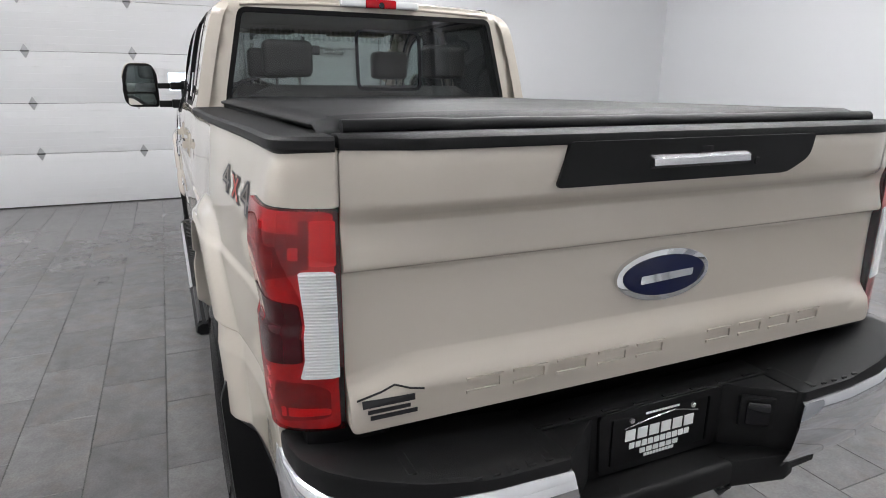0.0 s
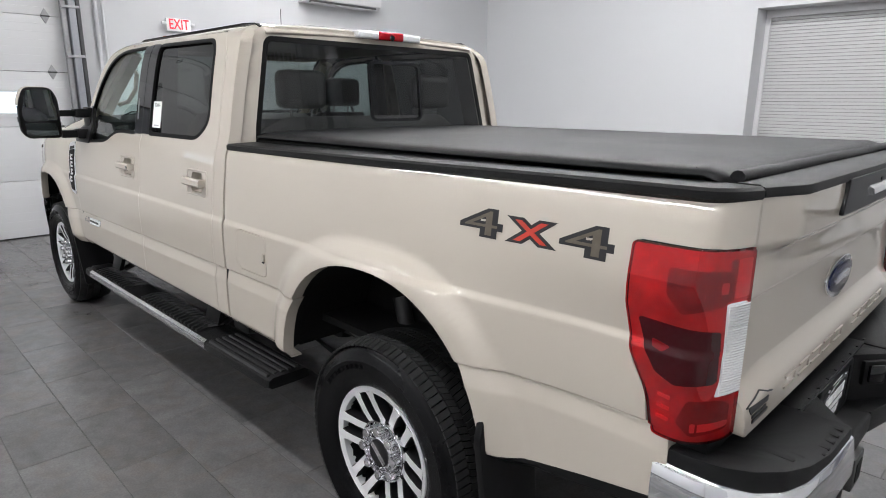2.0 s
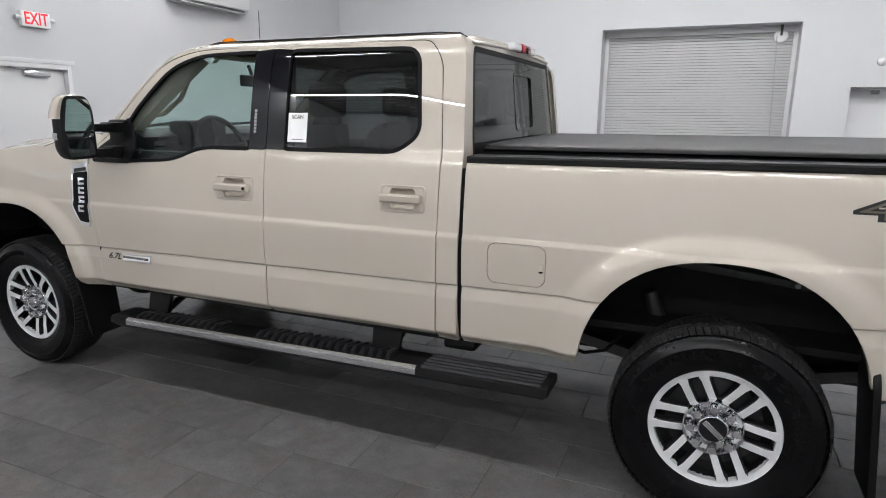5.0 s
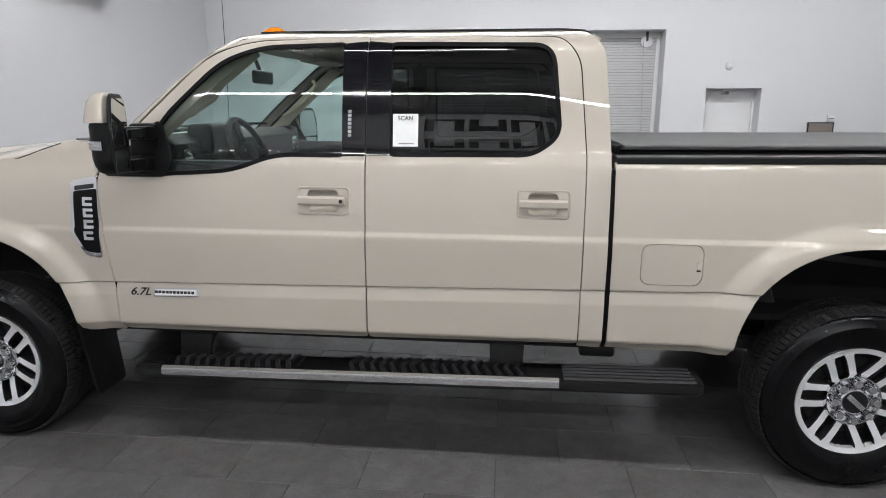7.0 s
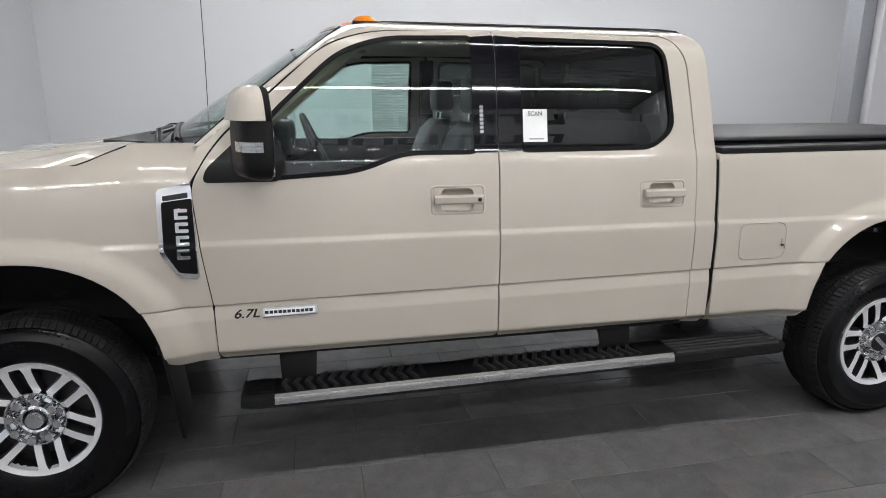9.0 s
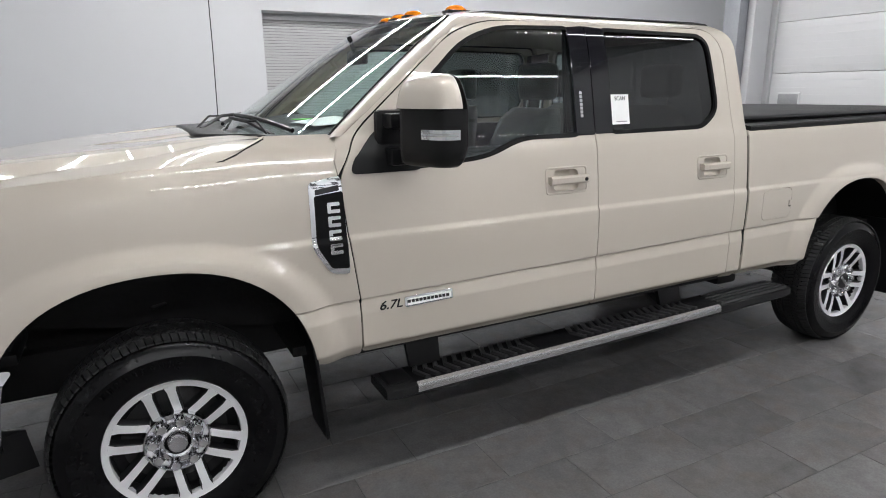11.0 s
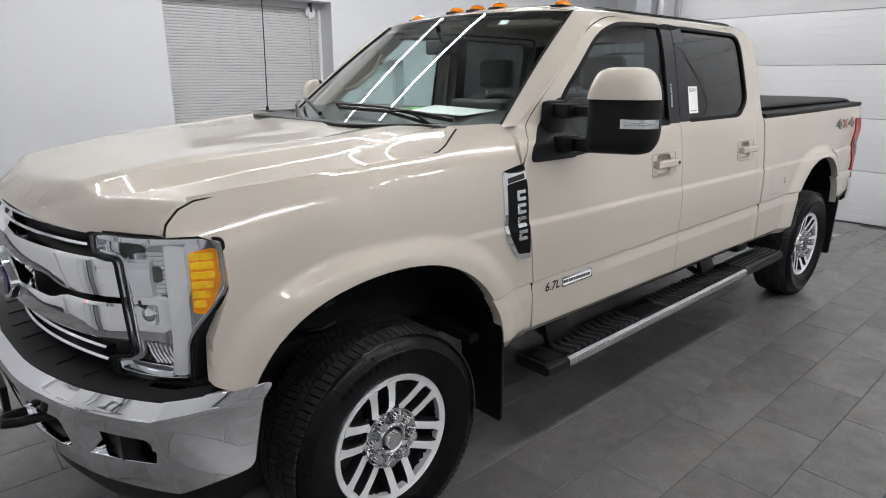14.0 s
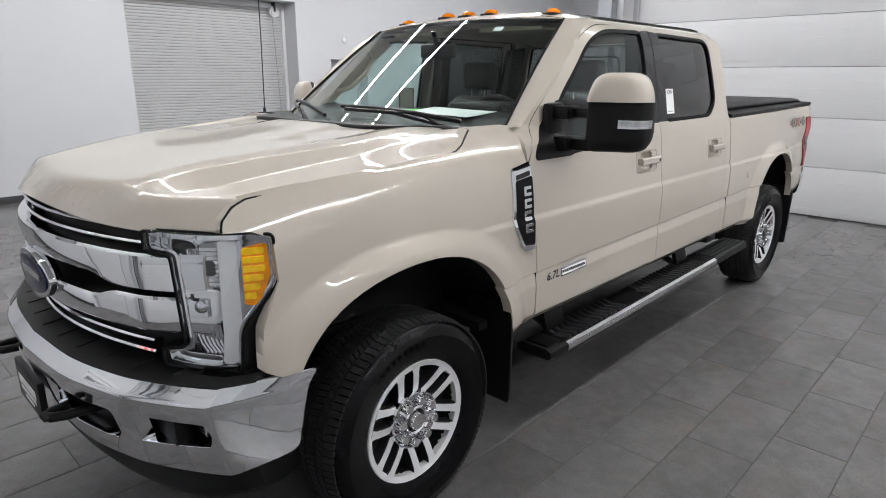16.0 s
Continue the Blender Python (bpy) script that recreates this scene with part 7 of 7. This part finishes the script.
# ---------------------------------------------------------------- wheel wells, flaps, chassis
for s in (1, -1):
    for arch, z0, z1 in ((ARCH_R, 0.64, 0.66), (ARCH_F, 0.62, 0.80)):
        line = arch_line(arch, z0, z1)
        if arch is ARCH_F:
            line = arch_line(arch, 0.80, 0.625)
        bm = bmesh.new()
        rings = []
        for y in (0.965, 0.90, 0.75, 0.56):
            rings.append([(arch[0] + (x - arch[0]) * (1.03 if y > 0.95 else 1.10), y, arch[1] + (z - arch[1]) * (1.02 if y > 0.95 else 1.06)) for x, z in line])
        loft(rings, closed=False, caps=False, bm=bm)
        inner = bm.faces.new([bm.verts.new((x, 0.558, z)) for x, z in [(arch[0] + (p[0] - arch[0]) * 1.1, arch[1] + (p[1] - arch[1]) * 1.06) for p in line]])
        part("wheel_well", flip(bm, s), UNDER, truck, "black wheel well liner")
    # mud flaps
    rings = [[(-0.500 - 0.035 * k, y, z) for y, z in ((0.76, 0.0), (0.985, 0.0))] for k in (0, 1)]
    bm = prism(rounded([(0.76, 0.24), (0.990, 0.24), (1.010, 0.70), (0.985, 0.77), (0.76, 0.77)], 0.02), lambda u, v: (-0.482 - 0.10 * (0.77 - v), u, v), lambda u, v: (-0.508 - 0.10 * (0.77 - v), u, v), 0.005)
    part("mud_flap", flip(bm, s), PLASTIC_SATIN, truck, "black moulded mud flap")
    bm = prism(rounded([(0.77, 0.27), (0.985, 0.27), (1.016, 0.66), (1.016, 0.76), (0.77, 0.76)], 0.02), lambda u, v: (3.556 + 0.10 * (v - 0.72), u, v), lambda u, v: (3.541 + 0.10 * (v - 0.72), u, v), 0.003)
    part("mud_flap", flip(bm, s), PLASTIC_SATIN, truck, "black moulded mud flap")
    # flange and bolts inside the rear well, brake hose and a clip
    part("well_flange", flip(prism([(0.36, 0.985), (0.36, 1.020), (-0.34, 0.945), (-0.34, 0.915)], lambda u, v: (u, 0.575, v), lambda u, v: (u, 0.562, v), 0.003), s), STEEL, truck, "grey flange in the wheel well")
    for bx0 in (0.30, -0.28):
        bm = lathe([(0, 0.010), (0.010, 0.010), (0.012, 0.0)], 10)
        bmesh.ops.translate(bm, vec=(bx0, 0.576, 0.967 + 0.11 * (bx0 - 0.01)), verts=bm.verts)
        part("flange_bolt", flip(bm, s), HINGE, truck)
    part("brake_hose", flip(tube([(0.40, 0.70, 0.66), (0.46, 0.76, 0.60), (0.55, 0.78, 0.58), (0.64, 0.80, 0.62)], 0.009, 6), s), SEAL, truck)
    part("wiring", flip(tube([(-0.46, 0.60, 0.74), (-0.42, 0.66, 0.70), (-0.30, 0.62, 0.69)], 0.010, 6), s), SEAL, truck)
    part("chassis_rail", flip(box(-1.0, 4.75, 0.40, 0.50, 0.50, 0.68, 0.01), s), UNDER, truck)
    part("leaf_spring", flip(loft([[(x, y, z + dz) for y, dz in ((0.50, 0), (0.575, 0), (0.575, 0.05), (0.50, 0.05))] for x, z in ((-0.75, 0.60), (-0.3, 0.49), (0, 0.46), (0.35, 0.49), (0.85, 0.60))]), s), STEEL, truck)
    part("shock_absorber", flip(tube([(0.12, 0.62, 0.35), (0.30, 0.60, 0.85)], 0.035, 10), s), STEEL, truck)
    part("coil_spring", flip(tube([(4.06 + 0.06 * math.cos(k * 0.8), 0.50 + 0.06 * math.sin(k * 0.8), 0.45 + k * 0.011) for k in range(40)], 0.010, 6), s), STEEL, truck)
    # sill_shade and quarter_shade are dark boxes added as shade under the body
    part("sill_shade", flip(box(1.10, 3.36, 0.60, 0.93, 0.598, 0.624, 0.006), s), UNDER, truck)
    part("bed_support", flip(box(0.62, 1.06, 0.55, 0.90, 0.62, 0.70, 0.01), s), UNDER, truck)
    part("body_mount", flip(box(1.02, 1.18, 0.80, 0.93, 0.555, 0.612, 0.02), s), PLASTIC_SATIN, truck)
    part("quarter_shade", flip(box(-0.98, -0.62, 0.60, 0.88, 0.70, 0.76, 0.01), s), UNDER, truck)
    part("wing_filler", flip(box(3.36, 3.50, 0.55, 0.92, 0.62, 1.40, 0.02), s), UNDER, truck)
    part("front_filler", flip(box(4.52, 4.60, 0.30, 0.84, 0.82, 1.24, 0.01), s), UNDER, truck)
    part("brake_line", flip(tube([(0.62, 0.78, 0.66), (0.70, 0.80, 0.60), (0.86, 0.80, 0.57), (1.02, 0.76, 0.60)], 0.008, 6), s), SEAL, truck)
part("cab_floor", box(1.12, 3.6, -0.88, 0.88, 0.62, 0.66), UNDER, truck)
part("engine_block", box(3.6, 4.55, -0.45, 0.45, 0.55, 1.25, 0.05), UNDER, truck)
part("firewall", box(3.40, 3.44, -0.90, 0.90, 0.66, 1.42), UNDER, truck)
part("fuel_tank", box(0.85, 1.9, 0.10, 0.52, 0.46, 0.64, 0.05), UNDER, truck)
part("gearbox", box(2.0, 3.6, -0.22, 0.22, 0.44, 0.66, 0.06), UNDER, truck)
part("spare_wheel", lathe([(0.12, 0.0), (0.36, 0.0), (0.385, 0.05), (0.38, 0.16), (0.30, 0.20), (0.12, 0.16)], 36), RUBBER, truck).matrix_basis = pose(-0.62, 0, 0.50, 90, 0, 0)
for x in (0.0, WHEELBASE):
    bm = tube([(x, -0.78, 0.41), (x, 0.78, 0.41)], 0.055, 12)
    part("axle", bm, STEEL, truck)
    bm = bmesh.new()
    bmesh.ops.create_uvsphere(bm, u_segments=18, v_segments=12, radius=0.17)
    bmesh.ops.scale(bm, vec=(1.0, 0.95, 1.0), verts=bm.verts)
    bmesh.ops.translate(bm, vec=(x, 0.10 if x else 0.0, 0.41), verts=bm.verts)
    part("differential", bm, STEEL, truck)
part("drive_shaft", tube([(0.1, 0, 0.45), (2.0, 0, 0.50)], 0.045, 10), STEEL, truck)
part("exhaust_pipe", tube([(3.2, -0.35, 0.48), (1.0, -0.40, 0.48), (0.4, -0.62, 0.62), (-0.4, -0.62, 0.62), (-0.8, -0.75, 0.50)], 0.045, 10), STEEL, truck)
part("tie_rod", tube([(4.20, -0.7, 0.36), (4.20, 0.7, 0.36)], 0.02, 8), STEEL, truck)

# ---------------------------------------------------------------- towing mirrors
YAW = 0.32


def mirror_head():
    rings = []
    for x, k, drop in ((3.090, 0.97, 0.0), (3.094, 1.0, 0.0), (3.118, 1.0, 0.0), (3.145, 0.985, 0.004), (3.165, 0.93, 0.014), (3.179, 0.82, 0.03), (3.187, 0.62, 0.05)):
        pts = rounded([(1.096, 1.385, 0.03), (1.300, 1.390, 0.05), (1.334, 1.44, 0.03), (1.334, 1.62, 0.06), (1.296, 1.708, 0.05), (1.130, 1.708, 0.05), (1.096, 1.63, 0.04)], 0.03, 4)
        rings.append([(x - YAW * (1.21 + (y - 1.21) * k - 1.21), 1.21 + (y - 1.21) * k, 1.545 + (z - 1.545) * k - drop * (1 if z > 1.6 else 0.2)) for y, z in pts])
    return loft(rings)


for s in (1, -1):
    mir = new("side_mirror", None)
    mir.parent = truck
    tagged(mir, "towing mirror with beige cap and black shell")
    if s < 0:
        mir.matrix_basis = Matrix.Translation((-0.02, 0.125, -0.05))
    for name, m, keep_top in (("cap", PAINT, True), ("shell", PLASTIC, False)):
        bm = mirror_head()
        bmesh.ops.bisect_plane(bm, geom=bm.verts[:] + bm.edges[:] + bm.faces[:], plane_co=(3.1, 1.2, 1.592), plane_no=(0, 0, 1), clear_outer=not keep_top, clear_inner=keep_top)
        if keep_top:
            bmesh.ops.scale(bm, vec=(1.006, 1.004, 1.0015), verts=bm.verts)
        part(name, flip(bm, s), m, mir, angle=60)
    part("rear_bezel", flip(panel(rounded([(1.099, 1.39), (1.297, 1.395), (1.330, 1.45), (1.330, 1.61), (1.292, 1.702), (1.134, 1.702), (1.10, 1.63)], 0.035), lambda y, z: (3.087 - YAW * (y - 1.21), y, z), (1, 0, 0), rim=0.006), s), PLASTIC_SATIN, mir)
    for z0, z1, top in ((1.497, 1.688, True), (1.405, 1.485, False)):
        pts = rounded([(1.114, z0), (1.308, z0), (1.319 if top else 1.303, z0 + 0.05), (1.284 if top else 1.312, z1), (1.128, z1)], 0.02)
        part("mirror_glass", flip(panel(pts, lambda y, z: (3.082 - YAW * (y - 1.21), y, z), (1, 0, 0), rim=0.004, edge=0.001), s), MIRROR, mir)
    bm = mirror_head()
    for co, no in (((0, 0, 1.524), (0, 0, 1)), ((0, 0, 1.490), (0, 0, -1)), ((0, 1.238, 0), (0, -1, 0)), ((3.082, 1.30, 0), (-1, 0, 0))):
        bmesh.ops.bisect_plane(bm, geom=bm.verts[:] + bm.edges[:] + bm.faces[:], plane_co=co, plane_no=no, clear_outer=True)
    bm.normal_update()
    for v in bm.verts:
        v.co += v.normal * 0.006
    part("turn_lamp", flip(bm, s), REFLECTOR, mir, "clear mirror turn lamp", angle=60)
    for za, zb in ((1.5015, 1.5045), (1.510, 1.513)):
        bm = mirror_head()
        for co, no in (((0, 0, zb), (0, 0, 1)), ((0, 0, za), (0, 0, -1)), ((0, 1.25, 0), (0, -1, 0)), ((3.09, 1.30, 0), (-1, 0, 0))):
            bmesh.ops.bisect_plane(bm, geom=bm.verts[:] + bm.edges[:] + bm.faces[:], plane_co=co, plane_no=no, clear_outer=True)
        bm.normal_update()
        for v in bm.verts:
            v.co += v.normal * 0.0075
        part("lamp_slot", flip(bm, s), HINGE, mir, angle=60)
    for z0, z1 in ((1.515, 1.572), (1.376, 1.442)):
        part("arm", flip(box(3.110, 3.160, 0.985, 1.10, z0 + 0.008, z1 - 0.008, 0.008), s), PLASTIC_SATIN, mir)
        part("arm_sleeve", flip(box(3.10, 3.20, 0.905, 1.010, z0, z1, 0.012), s), PLASTIC_SATIN, mir)
    part("foot", flip(box(3.10, 3.23, 0.895, 0.935, 1.365, 1.585, 0.02), s), PLASTIC_SATIN, mir)

# ---------------------------------------------------------------- cabin
def seat(x, y, w, back_lean, parent_name):
    se = new(parent_name, None)
    se.parent = truck
    part("cushion", box(x, x + 0.52, y - w / 2, y + w / 2, 0.86, 1.02, 0.05, 3), LEATHER, se)
    rings = []
    for z, dx, t, hw in ((0.95, 0.0, 0.16, 0.5), (1.15, -0.03, 0.17, 0.5), (1.35, -0.07, 0.15, 0.49), (1.50, -0.10, 0.12, 0.44), (1.56, -0.115, 0.07, 0.36)):
        rings.append([(x + 0.02 + dx * back_lean + a * t, y + b * w * hw, z) for a, b in ((0, -0.9), (0.35, -1.0), (0.85, -0.95), (1.0, -0.6), (0.92, 0), (1.0, 0.6), (0.85, 0.95), (0.35, 1.0), (0, 0.9))])
    part("backrest", loft(rings), LEATHER, se, angle=60)
    for yy in ([y] if w < 0.7 else [y - 0.45, y + 0.45]):
        part("headrest", box(x - 0.13 * back_lean, x - 0.13 * back_lean + 0.11, yy - 0.13, yy + 0.13, 1.60, 1.79, 0.045, 3), LEATHER, se)
        for d in (-0.06, 0.06):
            part("headrest_post", tube([(x - 0.08 * back_lean + 0.03, yy + d, 1.52), (x - 0.10 * back_lean + 0.04, yy + d, 1.63)], 0.007, 6), SATIN, se)


seat(2.18, 0.42, 0.52, 1.0, "front_seat")
seat(2.18, -0.42, 0.52, 1.0, "front_seat")
seat(1.26, 0.0, 1.50, 0.6, "rear_bench")
dash = part("dashboard", loft([[(3.36 + 0.22 * (1 - (y / 0.86) ** 2), y, 1.45), (3.30 + 0.10 * (1 - (y / 0.86) ** 2), y, 1.500), (3.15, y, 1.530), (3.06, y, 1.485), (3.06, y, 1.22), (3.12, y, 1.02), (3.38, y, 1.0)] for y in np.linspace(-0.85, 0.85, 13)]), DASH, truck, "dark vinyl dashboard")
part("instrument_hood", box(3.00, 3.14, 0.24, 0.60, 1.42, 1.575, 0.035, 3), DASH, dash)
for y in (0.745, -0.745):
    bm = prism(rounded([(y - 0.045, 1.29), (y + 0.045, 1.29), (y + 0.045, 1.46), (y - 0.045, 1.46)], 0.02), lambda u, v: (3.050, u, v), lambda u, v: (3.062, u, v), 0.003)
    v = part("air_vent", bm, SATIN, dash)
    for k in range(5):
        part("vent_slat", box(3.043, 3.049, y - 0.036, y + 0.036, 1.305 + k * 0.030, 1.317 + k * 0.030, 0.002), GLOSS, v)
part("centre_screen", box(3.03, 3.058, -0.16, 0.14, 1.26, 1.44, 0.01), GLOSS, dash)
part("dash_paper", sheet(lambda u, v: (3.37 - 0.22 * u, 0.16 + 0.42 * v, 1.512 + 0.022 * u + 0.004 * math.sin(3 * v + 2 * u)), 6, 8, 0.002), PAPER, truck, "paper sheets lying on the dashboard")
part("green_tag", box(3.22, 3.35, 0.09, 0.15, 1.524, 1.528, 0.001), mat("green_card", (0.12, 0.62, 0.05), 0.5, vary=0.05), truck)
bm = bmesh.new()
ring = [(0.19 * math.cos(a), 0.19 * math.sin(a), 0) for a in (2 * math.pi * k / 40 for k in range(41))]
tube(ring, 0.016, 8, bm)
tube([(-0.18, 0, 0), (-0.05, 0, -0.02), (0.05, 0, -0.02), (0.18, 0, 0)], 0.018, 8, bm)
tube([(0, -0.18, 0), (0, -0.04, -0.02)], 0.018, 8, bm)
bm2 = lathe([(0, 0.02), (0.05, 0.015), (0.065, 0.0), (0.05, -0.03)], 24)
sw = part("steering_wheel", bm, DASH, truck, "dark leather steering wheel")
bmesh.ops.rotate(bm2, cent=(0, 0, 0), matrix=Matrix.Rotation(radians(90), 3, "X"), verts=bm2.verts)
part("wheel_hub", bm2, DASH, sw)
sw.matrix_basis = pose(2.88, 0.42, 1.42, 0, -65, 0)
part("steering_column", tube([(2.90, 0.42, 1.41), (3.10, 0.42, 1.32)], 0.045, 10), DASH, truck)
part("headliner", sheet(lambda u, v: Vector(roof(0.03 + 0.94 * u, 0.06 + 0.88 * v)) - Vector((0, 0, 0.05)), 12, 10, 0.01), LINER, truck)
part("rear_view_mirror", box(2.945, 2.975, -0.13, 0.13, 1.79, 1.865, 0.015, 3), PLASTIC_SATIN, truck)
part("mirror_stalk", tube([(2.97, 0, 1.85), (3.0, 0, 1.93)], 0.012, 8), PLASTIC_SATIN, truck)
for s in (1, -1):
    bm = loft([[(x - 0.035, y - 0.01, z - 0.02), (x - 0.10, y + 0.01, z - 0.05), (x - 0.10, y + 0.06, z - 0.03), (x - 0.03, y + 0.06, z)] for x, y, z in ((3.32, 0.79, 1.49), (3.05, 0.745, 1.72), (2.78, 0.69, 1.94))])
    part("pillar_trim", flip(bm, s), LINER, truck)
    part("grab_handle", flip(tube([(3.12, 0.73, 1.60), (3.05, 0.69, 1.62), (2.94, 0.67, 1.70), (2.86, 0.68, 1.80), (2.88, 0.70, 1.84)], 0.014, 8), s), LINER, truck)
    part("sun_visor", flip(box(2.60, 2.78, 0.14, 0.56, 1.925, 1.945, 0.008), s), LINER, truck)
    part("rear_pillar_trim", flip(prism([(1.14, 1.42), (1.30, 1.45), (1.33, 1.90), (1.18, 1.92)], lambda u, v: (u, y_cab(v) - 0.035, v), lambda u, v: (u, y_cab(v) - 0.10, v), 0.01), s), DASH, truck)
# window sticker on the rear door glass: white paper and one readable word
rd = [o for o in truck.children if o.name.startswith("rear_door")][0]
stk = side_part("window_sticker", [(1.912, 1.490), (2.022, 1.490), (2.022, 1.628), (1.912, 1.628)], side_cab, 1, rd, PAPER, lines=False, off=-0.008, rim=0.001, edge=0.0005, label="white paper sticker reading SCAN")
bm = letters("SCAN", 0.026, 0.0004)
bmesh.ops.triangulate(bm, faces=bm.faces[:])
for v in bm.verts:
    x, z = 1.967 - v.co.x, 1.609 + v.co.y
    v.co = Vector((x, side_cab(x, z)[1] - 0.006, z))
bm.normal_update()
for f in bm.faces:
    if f.normal.y < 0:
        f.normal_flip()
part("sticker_word", bm, INK, stk, smooth=False)
side_part("sticker_bar", [(1.930, 1.500), (1.996, 1.500), (1.996, 1.505), (1.930, 1.505)], side_cab, 1, stk, HINGE, lines=False, off=-0.0065, rim=0.001, edge=0.0003)

# ---------------------------------------------------------------- floor tiles, last
floor = thing("floor", "grey porcelain tile floor laid in half bond with dark joints", "floor", kind="structure")
part("floor_bed", box(DEEP_X - 0.3, FRONT_X + 0.3, FAR_Y - 0.75, NEAR_Y + 0.3, -0.25, -0.0025), GROUT, floor, smooth=False)
TL, TW, JOINT = 0.6125, 0.3085, 0.004


def tile_mesh(bm, x, y, l, w):
    c = 0.0012
    lo = [bm.verts.new((x + a, y + b, -0.01)) for a, b in ((0, 0), (l, 0), (l, w), (0, w))]
    mi = [bm.verts.new((x + a, y + b, -c)) for a, b in ((0, 0), (l, 0), (l, w), (0, w))]
    hi = [bm.verts.new((x + a, y + b, 0)) for a, b in ((c, c), (l - c, c), (l - c, w - c), (c, w - c))]
    for a, b in ((lo, mi), (mi, hi)):
        for i in range(4):
            bm.faces.new((a[i], a[(i + 1) % 4], b[(i + 1) % 4], b[i]))
    bm.faces.new(hi)


one = bmesh.new()
tile_mesh(one, 0, 0, TL - JOINT, TW - JOINT)
tile_data = bpy.data.meshes.new("tile")
one.to_mesh(tile_data)
one.free()
tile_data.materials.append(TILE)
rest = bmesh.new()
count = 0
row = -29
while True:
    y = 1.212 + row * TW
    if y > NEAR_Y:
        break
    x = 0.32 + (0.306 if row % 2 == 0 else 0.0) - 18 * TL
    while x < FRONT_X:
        xm, ym = x + TL / 2, y + TW / 2
        inside = FAR_Y - 0.45 < ym and (xm > BACK_X - 0.2 or ym < STEP_Y) and xm > DEEP_X
        if inside:
            if count < 300 and -1.2 < xm < 6.4 and 0.55 < ym < 4.0:
                t = new("tile", tile_data)
                t.location = (x, y, 0)
                t.parent = floor
                count += 1
            else:
                tile_mesh(rest, x, y, TL - JOINT, TW - JOINT)
        x += TL
    row += 1
ft = part("outer_tiles", rest, TILE, floor, "grey porcelain floor tiles", smooth=False)
tagged(ft, kind="stuff")
